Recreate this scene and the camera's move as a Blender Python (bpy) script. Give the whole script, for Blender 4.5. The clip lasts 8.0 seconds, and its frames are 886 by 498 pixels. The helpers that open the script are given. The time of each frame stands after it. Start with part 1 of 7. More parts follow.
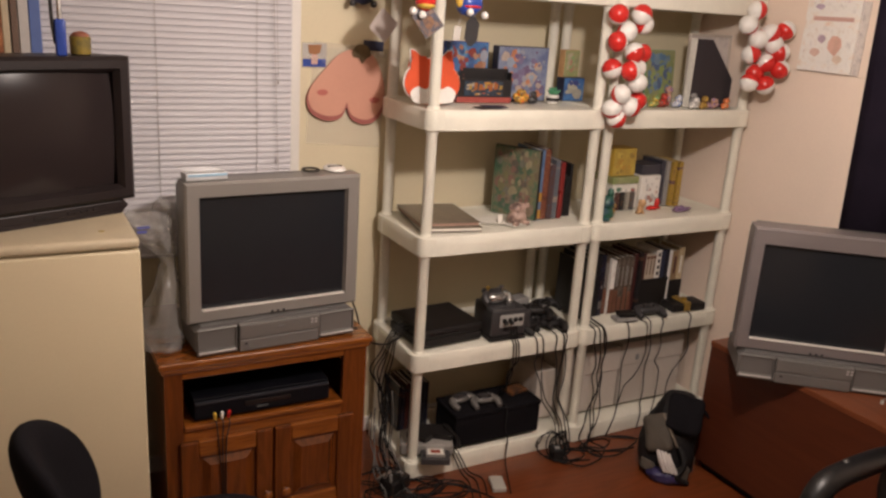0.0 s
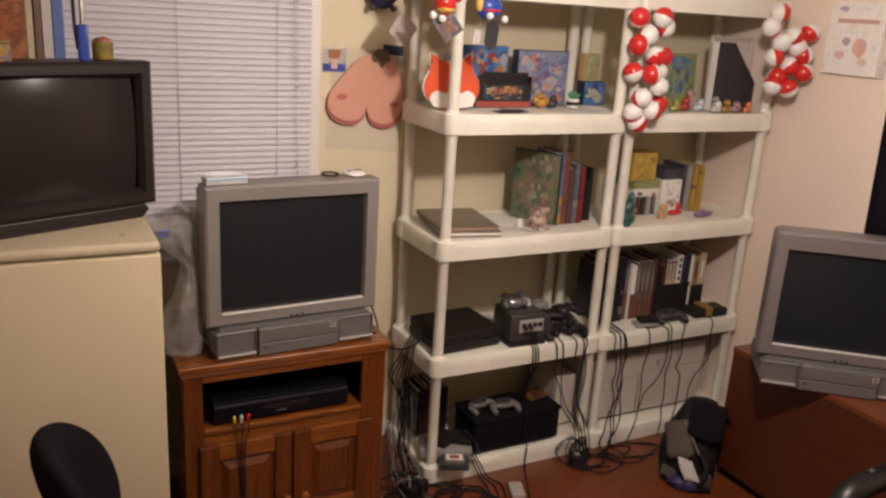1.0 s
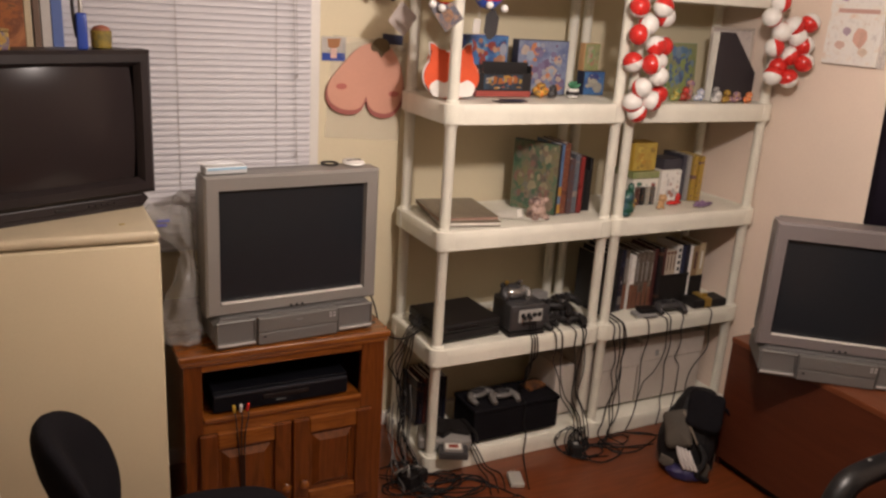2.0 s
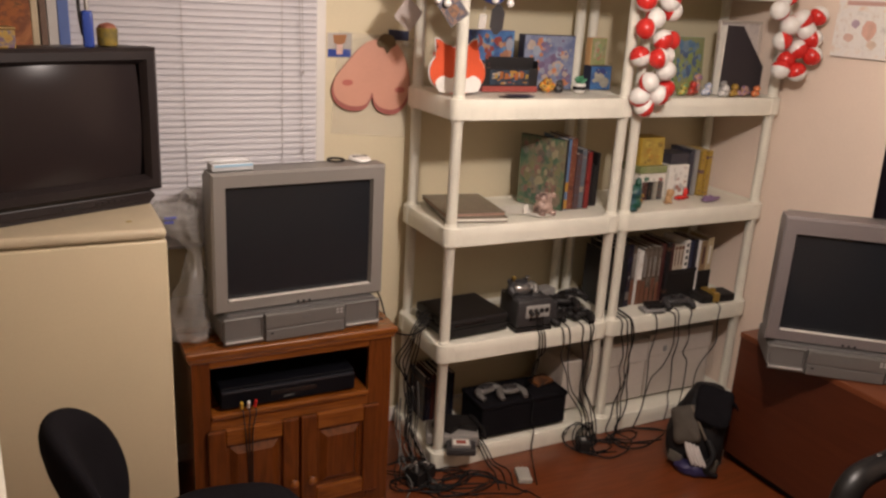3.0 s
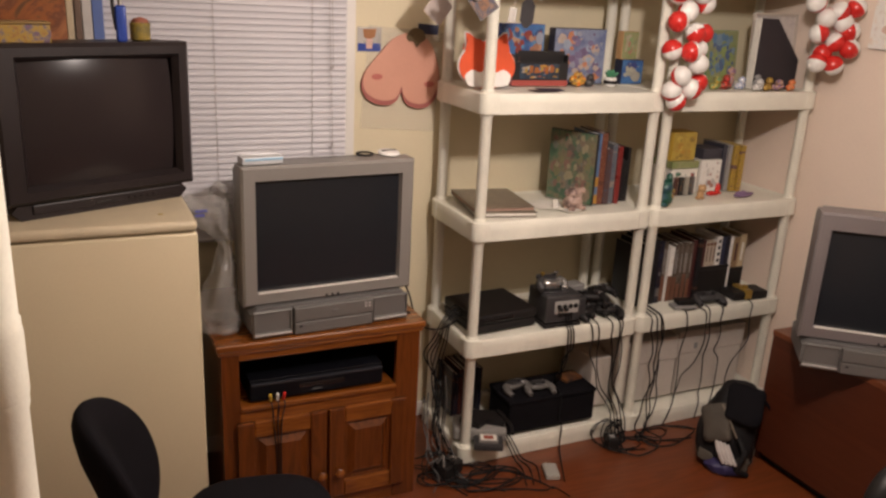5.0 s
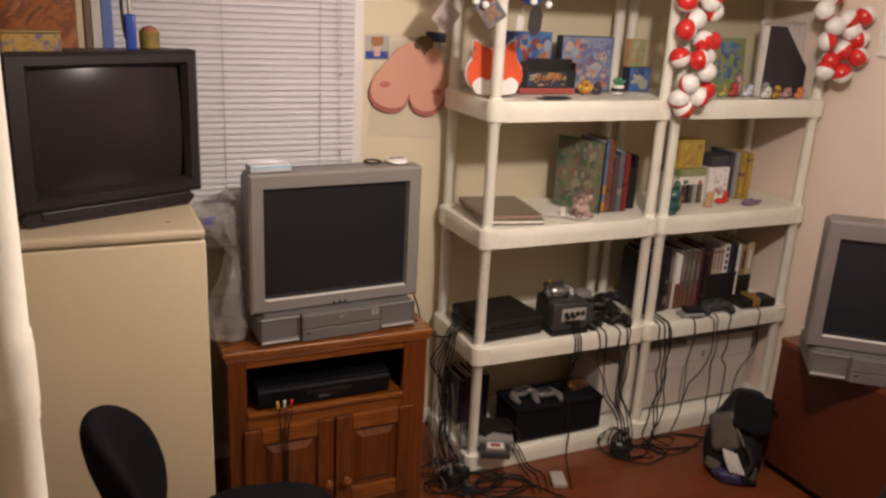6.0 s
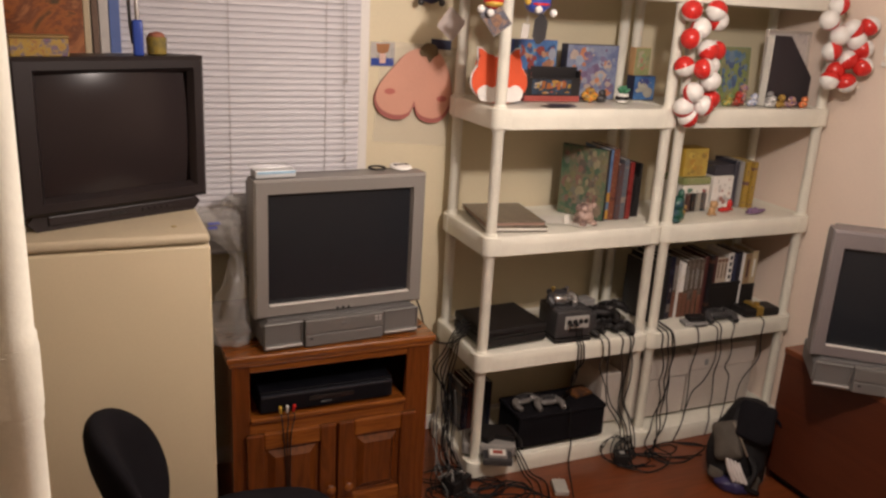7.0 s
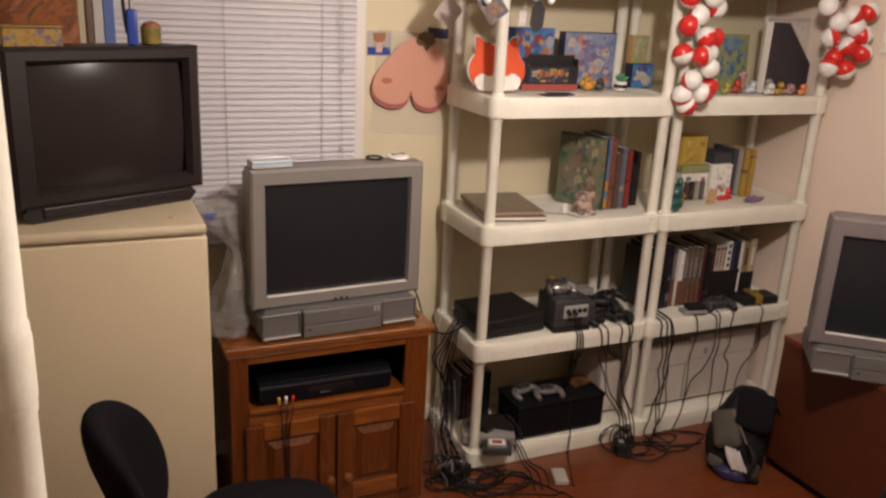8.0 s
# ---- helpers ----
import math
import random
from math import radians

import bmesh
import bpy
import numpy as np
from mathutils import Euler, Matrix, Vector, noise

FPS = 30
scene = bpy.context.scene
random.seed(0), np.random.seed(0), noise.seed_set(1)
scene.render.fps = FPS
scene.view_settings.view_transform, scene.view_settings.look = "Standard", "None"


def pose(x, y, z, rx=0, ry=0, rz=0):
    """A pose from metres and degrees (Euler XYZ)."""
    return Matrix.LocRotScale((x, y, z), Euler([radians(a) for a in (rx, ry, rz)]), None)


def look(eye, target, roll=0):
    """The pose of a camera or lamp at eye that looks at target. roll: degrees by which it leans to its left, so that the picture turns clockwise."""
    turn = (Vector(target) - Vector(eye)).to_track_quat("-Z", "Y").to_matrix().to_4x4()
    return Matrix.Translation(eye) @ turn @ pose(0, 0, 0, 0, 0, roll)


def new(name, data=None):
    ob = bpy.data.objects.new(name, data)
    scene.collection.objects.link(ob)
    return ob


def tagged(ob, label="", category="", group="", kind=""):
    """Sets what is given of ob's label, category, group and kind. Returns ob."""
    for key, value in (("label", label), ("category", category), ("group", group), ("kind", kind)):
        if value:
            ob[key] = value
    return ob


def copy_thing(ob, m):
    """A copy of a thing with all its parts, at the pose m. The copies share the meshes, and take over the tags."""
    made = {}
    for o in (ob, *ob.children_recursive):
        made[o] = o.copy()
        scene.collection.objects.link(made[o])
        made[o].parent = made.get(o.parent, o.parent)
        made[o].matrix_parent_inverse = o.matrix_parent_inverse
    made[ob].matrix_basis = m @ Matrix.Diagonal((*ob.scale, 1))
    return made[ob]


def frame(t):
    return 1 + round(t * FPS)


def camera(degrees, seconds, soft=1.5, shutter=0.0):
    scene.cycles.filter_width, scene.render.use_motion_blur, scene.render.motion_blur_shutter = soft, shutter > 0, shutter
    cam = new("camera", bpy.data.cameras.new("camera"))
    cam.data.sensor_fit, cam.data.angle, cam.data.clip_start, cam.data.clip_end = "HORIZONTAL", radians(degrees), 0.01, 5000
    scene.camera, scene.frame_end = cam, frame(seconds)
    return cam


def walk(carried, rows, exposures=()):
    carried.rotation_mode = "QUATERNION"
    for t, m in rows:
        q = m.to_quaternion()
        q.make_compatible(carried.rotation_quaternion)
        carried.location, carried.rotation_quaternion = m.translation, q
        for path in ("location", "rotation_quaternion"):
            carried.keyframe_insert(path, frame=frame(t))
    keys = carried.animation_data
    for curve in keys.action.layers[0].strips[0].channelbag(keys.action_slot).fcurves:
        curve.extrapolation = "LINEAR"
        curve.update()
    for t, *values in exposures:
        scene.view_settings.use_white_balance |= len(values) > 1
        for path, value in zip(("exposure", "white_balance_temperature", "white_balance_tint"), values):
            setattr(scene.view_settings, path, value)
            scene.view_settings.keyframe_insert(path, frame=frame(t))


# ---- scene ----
cam = camera(57.0, 8.0, soft=2.5)
PATH = [
    (0, (-1.262, -2.383, 1.722), (-0.325, -0.711, 1.151), 3.9),
    (0.5, (-1.265, -2.381, 1.712), (-0.342, -0.698, 1.15), 3.7),
    (1, (-1.258, -2.376, 1.719), (-0.362, -0.679, 1.156), 3.6),
    (1.5, (-1.26, -2.377, 1.717), (-0.362, -0.686, 1.142), 3.7),
    (3, (-1.254, -2.376, 1.715), (-0.376, -0.68, 1.12), 3.3),
    (3.5, (-1.256, -2.371, 1.71), (-0.397, -0.665, 1.119), 3.2),
    (4, (-1.254, -2.373, 1.706), (-0.407, -0.661, 1.113), 3.2),
    (4.5, (-1.249, -2.37, 1.713), (-0.42, -0.655, 1.105), 3.2),
    (5, (-1.251, -2.374, 1.709), (-0.438, -0.651, 1.101), 3.0),
    (6.5, (-1.253, -2.37, 1.719), (-0.459, -0.631, 1.131), 3.1),
    (7, (-1.253, -2.378, 1.717), (-0.462, -0.635, 1.136), 3.3),
    (7.5, (-1.25, -2.374, 1.72), (-0.459, -0.636, 1.127), 3.2),
    (8, (-1.249, -2.37, 1.711), (-0.456, -0.636, 1.109), 3.0),
]
walk(cam, [(t, look(e, a, r)) for t, e, a, r in PATH])

# ---- light ----
world = bpy.data.worlds.new("night_sky")
world.use_nodes = True
scene.world = world
bg = world.node_tree.nodes["Background"]
bg.inputs["Color"].default_value = (0.10, 0.14, 0.26, 1)
bg.inputs["Strength"].default_value = 0.25
LIGHT = (-0.09, -1.33, 2.07)
lamp = bpy.data.lights.new("ceiling_bulb", "POINT")
lamp.energy = 71.0
lamp.color = (1.0, 0.862, 0.795)
lamp.shadow_soft_size = 0.055
new("ceiling_bulb", lamp).location = LIGHT
scene.view_settings.exposure = 0.0

# room, metres
X0, X1, Y0, Y1, ZC = -2.2, 1.505, -3.1, 0.42, 2.32


# ---- materials ----
def mat(name, color, rough=0.5, metal=0.0, scale=6.0, var=0.12, fine=90.0, bump=0.04, spec=0.5, dark=None, coat=0.0, stretch=(1, 1, 1)):
    """Principled material with broad and fine variation of colour, roughness and relief."""
    m = bpy.data.materials.new(name)
    m.use_nodes = True
    nt = m.node_tree
    n, l = nt.nodes, nt.links
    b = n["Principled BSDF"]
    tc = n.new("ShaderNodeTexCoord")
    mp = n.new("ShaderNodeMapping")
    mp.inputs["Scale"].default_value = stretch
    l.new(tc.outputs["Object"], mp.inputs["Vector"])
    big = n.new("ShaderNodeTexNoise")
    big.inputs["Scale"].default_value = scale
    big.inputs["Detail"].default_value = 4
    l.new(mp.outputs["Vector"], big.inputs["Vector"])
    small = n.new("ShaderNodeTexNoise")
    small.inputs["Scale"].default_value = fine
    small.inputs["Detail"].default_value = 3
    l.new(mp.outputs["Vector"], small.inputs["Vector"])
    ramp = n.new("ShaderNodeValToRGB")
    d = dark or tuple(c * (1 - 2 * var) for c in color)
    ramp.color_ramp.elements[0].position, ramp.color_ramp.elements[1].position = 0.3, 0.62
    ramp.color_ramp.elements[0].color = (*d, 1)
    ramp.color_ramp.elements[1].color = (*color, 1)
    mixf = n.new("ShaderNodeMath")
    mixf.operation = "MULTIPLY_ADD"
    mixf.inputs[1].default_value = 0.3
    l.new(small.outputs["Fac"], mixf.inputs[0])
    sc = n.new("ShaderNodeMath")
    sc.operation = "MULTIPLY"
    sc.inputs[1].default_value = 0.7
    l.new(big.outputs["Fac"], sc.inputs[0])
    l.new(sc.outputs[0], mixf.inputs[2])
    l.new(mixf.outputs[0], ramp.inputs["Fac"])
    l.new(ramp.outputs["Color"], b.inputs["Base Color"])
    r = n.new("ShaderNodeMapRange")
    r.inputs["To Min"].default_value, r.inputs["To Max"].default_value = max(0.02, rough - 0.1), min(1, rough + 0.1)
    l.new(big.outputs["Fac"], r.inputs["Value"])
    l.new(r.outputs["Result"], b.inputs["Roughness"])
    b.inputs["Metallic"].default_value = metal
    b.inputs["Specular IOR Level"].default_value = spec
    b.inputs["Coat Weight"].default_value = coat
    b.inputs["Coat Roughness"].default_value = 0.12
    if bump:
        bp = n.new("ShaderNodeBump")
        bp.inputs["Strength"].default_value = bump
        bp.inputs["Distance"].default_value = 0.01
        l.new(small.outputs["Fac"], bp.inputs["Height"])
        l.new(bp.outputs["Normal"], b.inputs["Normal"])
    return m


def wood(name, light, dark, rough=0.4, axis=0, coat=0.15, rings=9.0):
    """Stained timber: stretched noise along the grain, with knots and pores."""
    m = bpy.data.materials.new(name)
    m.use_nodes = True
    nt = m.node_tree
    n, l = nt.nodes, nt.links
    b = n["Principled BSDF"]
    tc = n.new("ShaderNodeTexCoord")
    mp = n.new("ShaderNodeMapping")
    s = [14.0, 14.0, 14.0]
    s[axis] = 1.3
    mp.inputs["Scale"].default_value = s
    l.new(tc.outputs["Object"], mp.inputs["Vector"])
    nz = n.new("ShaderNodeTexNoise")
    nz.inputs["Scale"].default_value = 1.4
    nz.inputs["Detail"].default_value = 6
    nz.inputs["Distortion"].default_value = 1.2
    l.new(mp.outputs["Vector"], nz.inputs["Vector"])
    wv = n.new("ShaderNodeMath")
    wv.operation = "MULTIPLY"
    wv.inputs[1].default_value = rings
    l.new(nz.outputs["Fac"], wv.inputs[0])
    fr = n.new("ShaderNodeMath")
    fr.operation = "PINGPONG"
    fr.inputs[1].default_value = 1.0
    l.new(wv.outputs[0], fr.inputs[0])
    fine = n.new("ShaderNodeTexNoise")
    fine.inputs["Scale"].default_value = 9
    fine.inputs["Detail"].default_value = 4
    l.new(mp.outputs["Vector"], fine.inputs["Vector"])
    add = n.new("ShaderNodeMath")
    add.operation = "MULTIPLY_ADD"
    add.inputs[1].default_value = 0.45
    l.new(fr.outputs[0], add.inputs[0])
    half = n.new("ShaderNodeMath")
    half.operation = "MULTIPLY"
    half.inputs[1].default_value = 0.6
    l.new(fine.outputs["Fac"], half.inputs[0])
    l.new(half.outputs[0], add.inputs[2])
    ramp = n.new("ShaderNodeValToRGB")
    ramp.color_ramp.elements[0].position, ramp.color_ramp.elements[1].position = 0.15, 0.8
    ramp.color_ramp.elements[0].color, ramp.color_ramp.elements[1].color = (*dark, 1), (*light, 1)
    l.new(add.outputs[0], ramp.inputs["Fac"])
    l.new(ramp.outputs["Color"], b.inputs["Base Color"])
    b.inputs["Roughness"].default_value = rough
    b.inputs["Coat Weight"].default_value = coat
    b.inputs["Coat Roughness"].default_value = 0.2
    bp = n.new("ShaderNodeBump")
    bp.inputs["Strength"].default_value = 0.08
    bp.inputs["Distance"].default_value = 0.004
    l.new(add.outputs[0], bp.inputs["Height"])
    l.new(bp.outputs["Normal"], b.inputs["Normal"])
    return m


def plain(name, color, rough=0.5, **k):
    return mat(name, color, rough, scale=k.pop("scale", 14), var=k.pop("var", 0.07), bump=k.pop("bump", 0.02), **k)


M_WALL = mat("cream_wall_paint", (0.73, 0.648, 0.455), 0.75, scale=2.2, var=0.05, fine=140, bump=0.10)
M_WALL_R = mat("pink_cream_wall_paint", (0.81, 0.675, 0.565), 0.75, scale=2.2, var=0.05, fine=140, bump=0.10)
# unseen walls: paint darkened to cut the light bounced into the shelves
M_WALL_P = mat("unseen_wall_dark_beige", (0.44, 0.36, 0.27), 0.8, scale=2.2, var=0.08, fine=140, bump=0.1)
M_CEIL = mat("ceiling_paint", (0.80, 0.76, 0.69), 0.85, scale=3, var=0.04, fine=120, bump=0.2)
M_TRIM = mat("white_trim_paint", (0.80, 0.77, 0.72), 0.45, scale=5, var=0.04)
M_FLOOR = wood("red_brown_floor", (0.168, 0.0425, 0.0130), (0.105, 0.0265, 0.0085), 0.30, axis=0, coat=0.2)
M_RESIN = mat("white_resin", (0.81, 0.790, 0.685), 0.40, scale=8, var=0.07, fine=160, bump=0.05)
_n, _l = M_RESIN.node_tree.nodes, M_RESIN.node_tree.links
_tc, _mp, _nz, _bp = _n.new("ShaderNodeTexCoord"), _n.new("ShaderNodeMapping"), _n.new("ShaderNodeTexNoise"), _n.new("ShaderNodeBump")
_mp.inputs["Scale"].default_value = (22, 22, 3)
_nz.inputs["Scale"].default_value = 1.0
_nz.inputs["Detail"].default_value = 1
_bp.inputs["Strength"].default_value = 0.35
_bp.inputs["Distance"].default_value = 0.006
_l.new(_tc.outputs["Object"], _mp.inputs["Vector"])
_l.new(_mp.outputs["Vector"], _nz.inputs["Vector"])
_l.new(_nz.outputs["Fac"], _bp.inputs["Height"])
_l.new(_n["Bump"].outputs["Normal"], _bp.inputs["Normal"])
_l.new(_bp.outputs["Normal"], _n["Principled BSDF"].inputs["Normal"])
M_BLIND = mat("blind_vinyl", (0.585, 0.565, 0.590), 0.45, scale=4, var=0.03, fine=60, bump=0.0)
M_CORD = plain("blind_cord", (0.40, 0.36, 0.34), 0.8)
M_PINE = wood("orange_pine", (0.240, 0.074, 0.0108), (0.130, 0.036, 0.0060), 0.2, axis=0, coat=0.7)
# shade on uprights and doors put into a darker copy of the pine
M_PINE_V = wood("orange_pine_shaded_upright", (0.138, 0.0365, 0.0060), (0.080, 0.0195, 0.0037), 0.2, axis=2, coat=0.7)
# dresser sides: shade put into a darker copy of the top's laminate
M_DESK = wood("red_brown_laminate_shaded", (0.086, 0.0225, 0.0098), (0.062, 0.0155, 0.0070), 0.34, axis=1, coat=0.1, rings=3)
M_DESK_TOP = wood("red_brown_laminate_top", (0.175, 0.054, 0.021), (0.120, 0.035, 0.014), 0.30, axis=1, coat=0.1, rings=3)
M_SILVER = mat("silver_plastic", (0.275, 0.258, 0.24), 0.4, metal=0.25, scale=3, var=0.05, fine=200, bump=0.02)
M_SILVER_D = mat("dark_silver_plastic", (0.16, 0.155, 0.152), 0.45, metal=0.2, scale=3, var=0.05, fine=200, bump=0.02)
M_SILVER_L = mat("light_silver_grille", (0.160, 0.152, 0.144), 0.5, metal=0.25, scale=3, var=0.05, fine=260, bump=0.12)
# speaker frames and control door: bezel silver with its shadow put into the colour
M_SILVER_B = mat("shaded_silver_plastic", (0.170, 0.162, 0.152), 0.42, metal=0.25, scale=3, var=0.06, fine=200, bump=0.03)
M_SILVER_R = mat("mauve_silver_plastic", (0.215, 0.19, 0.19), 0.4, metal=0.25, scale=3, var=0.06, fine=200, bump=0.02)
M_LIP = plain("pale_silver_lip", (0.5, 0.48, 0.46), 0.35, metal=0.3)
M_CHROME = plain("bright_strip", (0.82, 0.78, 0.72), 0.3, metal=0.2)
M_BLACKPL = mat("black_plastic", (0.014, 0.012, 0.012), 0.5, scale=5, var=0.1, fine=220, bump=0.05, spec=0.35)
M_BLACKGL = plain("gloss_black_plastic", (0.012, 0.011, 0.012), 0.16)
M_TUBE = mat("picture_tube_glass", (0.0165, 0.018, 0.0215), 0.16, scale=1.5, var=0.04, fine=30, bump=0.0, spec=0.4)
# black television: tube and casing lifted to brown to imitate lens haze
M_TUBE_W = mat("hazed_tube_glass", (0.027, 0.0205, 0.0205), 0.17, scale=1.5, var=0.04, fine=30, bump=0.0, spec=0.22)
M_TVCASE = mat("hazed_black_casing", (0.021, 0.0148, 0.015), 0.42, scale=4, var=0.15, fine=220, bump=0.06, spec=0.35)
M_FRIDGE = mat("almond_enamel", (0.595, 0.505, 0.340), 0.38, scale=2.4, var=0.04, fine=150, bump=0.04)
M_FRIDGE_D = plain("almond_plastic_top", (0.54, 0.455, 0.315), 0.5)
M_GASKET = plain("rubber_gasket", (0.12, 0.1, 0.08), 0.7)
M_FABRIC = mat("black_upholstery", (0.009, 0.008, 0.010), 0.9, scale=9, var=0.2, fine=400, bump=0.25, spec=0.1)
M_ARM = mat("black_armrest_plastic", (0.007, 0.0065, 0.007), 0.40, scale=9, var=0.15, fine=150, bump=0.06)
M_SCUFF = mat("worn_grey_plastic", (0.12, 0.115, 0.11), 0.6, scale=40, var=0.2)
# wall cloth: navy raised above its own tone, lens haze put into the colour
M_NAVY = mat("hazed_navy_fabric", (0.082, 0.066, 0.115), 0.85, scale=7, var=0.15, fine=350, bump=0.2, spec=0.2)
M_GLASS = bpy.data.materials.new("window_glass")
M_GLASS.use_nodes = True
_g = M_GLASS.node_tree.nodes["Principled BSDF"]
_g.inputs["Transmission Weight"].default_value = 1.0
_g.inputs["Roughness"].default_value = 0.02
_g.inputs["IOR"].default_value = 1.45


# ---- builders ----
def thing(name, m, label, category, group="", kind=""):
    e = new(name)
    e.empty_display_size = 0.05
    e.matrix_basis = m
    return tagged(e, label, category, group, kind)


def part(name, bm, material, parent=None, label="", smooth=None):
    """Links a bmesh as one mesh object, under a parent where one is given."""
    bmesh.ops.recalc_face_normals(bm, faces=bm.faces)
    me = bpy.data.meshes.new(name)
    bm.to_mesh(me)
    bm.free()
    for m in (material if isinstance(material, (list, tuple)) else [material]):
        me.materials.append(m)
    if smooth is not None:
        me.shade_smooth()
        me.set_sharp_from_angle(angle=radians(smooth))
    ob = new(name, me)
    if parent:
        ob.parent = parent
    if label:
        ob["label"] = label
    return ob


def solo(name, bm, material, m, label, category, group="", kind="", smooth=None):
    ob = part(name, bm, material, None, "", smooth)
    ob.matrix_basis = m
    return tagged(ob, label, category, group, kind)


def box(bm, x0, x1, y0, y1, z0, z1, r=0.0, seg=2, mi=0):
    """A box with rounded edges of radius r."""
    tmp = bmesh.new()
    bmesh.ops.create_cube(tmp, size=1)
    bmesh.ops.transform(tmp, matrix=Matrix.Translation(((x0 + x1) / 2, (y0 + y1) / 2, (z0 + z1) / 2)) @ Matrix.Diagonal((x1 - x0, y1 - y0, z1 - z0, 1)), verts=tmp.verts)
    if r > 0:
        bmesh.ops.bevel(tmp, geom=tmp.edges[:], offset=r, segments=seg, profile=0.5, affect="EDGES")
    return merge(bm, tmp, mi)


def merge(bm, tmp, mi=0, m=None):
    vs = {}
    for v in tmp.verts:
        vs[v] = bm.verts.new(m @ v.co if m else v.co)
    out = []
    for f in tmp.faces:
        try:
            g = bm.faces.new([vs[v] for v in f.verts])
            g.material_index = mi or f.material_index
            g.smooth = f.smooth
            out.append(g)
        except ValueError:
            pass
    tmp.free()
    return bm


def B(*a, **k):
    return box(bmesh.new(), *a, **k)


def lathe(bm, profile, seg=20, m=None, mi=0):
    """Turns (radius, height) pairs about z."""
    tmp = bmesh.new()
    rings = []
    for r, z in profile:
        if r < 1e-6:
            rings.append([tmp.verts.new((0, 0, z))])
        else:
            rings.append([tmp.verts.new((r * math.cos(2 * math.pi * i / seg), r * math.sin(2 * math.pi * i / seg), z)) for i in range(seg)])
    for a, b in zip(rings, rings[1:]):
        for i in range(seg):
            j = (i + 1) % seg
            q = [a[i % len(a)], a[j % len(a)], b[j % len(b)], b[i % len(b)]]
            q = list(dict.fromkeys(q))
            if len(q) > 2:
                tmp.faces.new(q)
    for ring in (rings[0], rings[-1]):
        if len(ring) > 2:
            tmp.faces.new(ring)
    return merge(bm, tmp, mi, m)


def tube(bm, pts, r, seg=8, closed=False, mi=0, smooth_steps=6):
    """A round strand through the given points (Catmull-Rom); r may be a number or one per point."""
    P = [Vector(p) for p in pts]
    R = r if isinstance(r, (list, tuple)) else [r] * len(P)
    dense, rad = [], []
    k = len(P)
    for i in range(k if closed else k - 1):
        p0, p1, p2, p3 = (P[(i - 1) % k] if closed or i else P[0]), P[i], P[(i + 1) % k], (P[(i + 2) % k] if closed or i + 2 < k else P[-1])
        for s in range(smooth_steps):
            t = s / smooth_steps
            dense.append(0.5 * ((2 * p1) + (p2 - p0) * t + (2 * p0 - 5 * p1 + 4 * p2 - p3) * t * t + (3 * p1 - p0 - 3 * p2 + p3) * t ** 3))
            rad.append(R[i] * (1 - t) + R[(i + 1) % k] * t)
    if not closed:
        dense.append(P[-1])
        rad.append(R[-1])
    n = len(dense)
    rings, up = [], Vector((0.13, 0.21, 1)).normalized()
    for i in range(n):
        a = dense[(i - 1) % n] if closed or i else dense[0]
        b = dense[(i + 1) % n] if closed or i + 1 < n else dense[-1]
        d = (b - a).normalized()
        u = (up - d * up.dot(d))
        u = u.normalized() if u.length > 1e-4 else d.orthogonal().normalized()
        up = u
        w = d.cross(u)
        rings.append([bm.verts.new(dense[i] + rad[i] * (u * math.cos(2 * math.pi * s / seg) + w * math.sin(2 * math.pi * s / seg))) for s in range(seg)])
    for i in range(n if closed else n - 1):
        a, b = rings[i], rings[(i + 1) % n]
        for s in range(seg):
            f = bm.faces.new((a[s], a[(s + 1) % seg], b[(s + 1) % seg], b[s]))
            f.smooth = True
            f.material_index = mi
    if not closed:
        for ring in (rings[0], rings[-1]):
            bm.faces.new(ring).material_index = mi
    return bm


def slab(bm, outline, z0, z1, m=None, mi=0, r=0.0):
    """Extrudes a closed outline of (x, y) pairs from z0 to z1, with edges rounded by r."""
    tmp = bmesh.new()
    lo = [tmp.verts.new((x, y, z0)) for x, y in outline]
    hi = [tmp.verts.new((x, y, z1)) for x, y in outline]
    n = len(outline)
    tmp.faces.new(lo[::-1])
    top = tmp.faces.new(hi)
    for i in range(n):
        tmp.faces.new((lo[i], lo[(i + 1) % n], hi[(i + 1) % n], hi[i]))
    if r:
        bmesh.ops.bevel(tmp, geom=[e for f in tmp.faces if len(f.verts) == n for e in f.edges], offset=r, segments=2, profile=0.5, affect="EDGES")
    return merge(bm, tmp, mi, m)


def blob(bm, c, s, seg=12, rings=8, mi=0, rough=0.0, seed=0, m=None):
    """An ellipsoid of half-axes s about c, its surface pushed about by noise."""
    tmp = bmesh.new()
    bmesh.ops.create_uvsphere(tmp, u_segments=seg, v_segments=rings, radius=1)
    for v in tmp.verts:
        k = 1 + rough * noise.noise(v.co * 2.3 + Vector((seed * 7.1, seed * 3.3, 0)))
        v.co = Vector((v.co.x * s[0] * k + c[0], v.co.y * s[1] * k + c[1], v.co.z * s[2] * k + c[2]))
    for f in tmp.faces:
        f.smooth = True
    return merge(bm, tmp, mi, m)


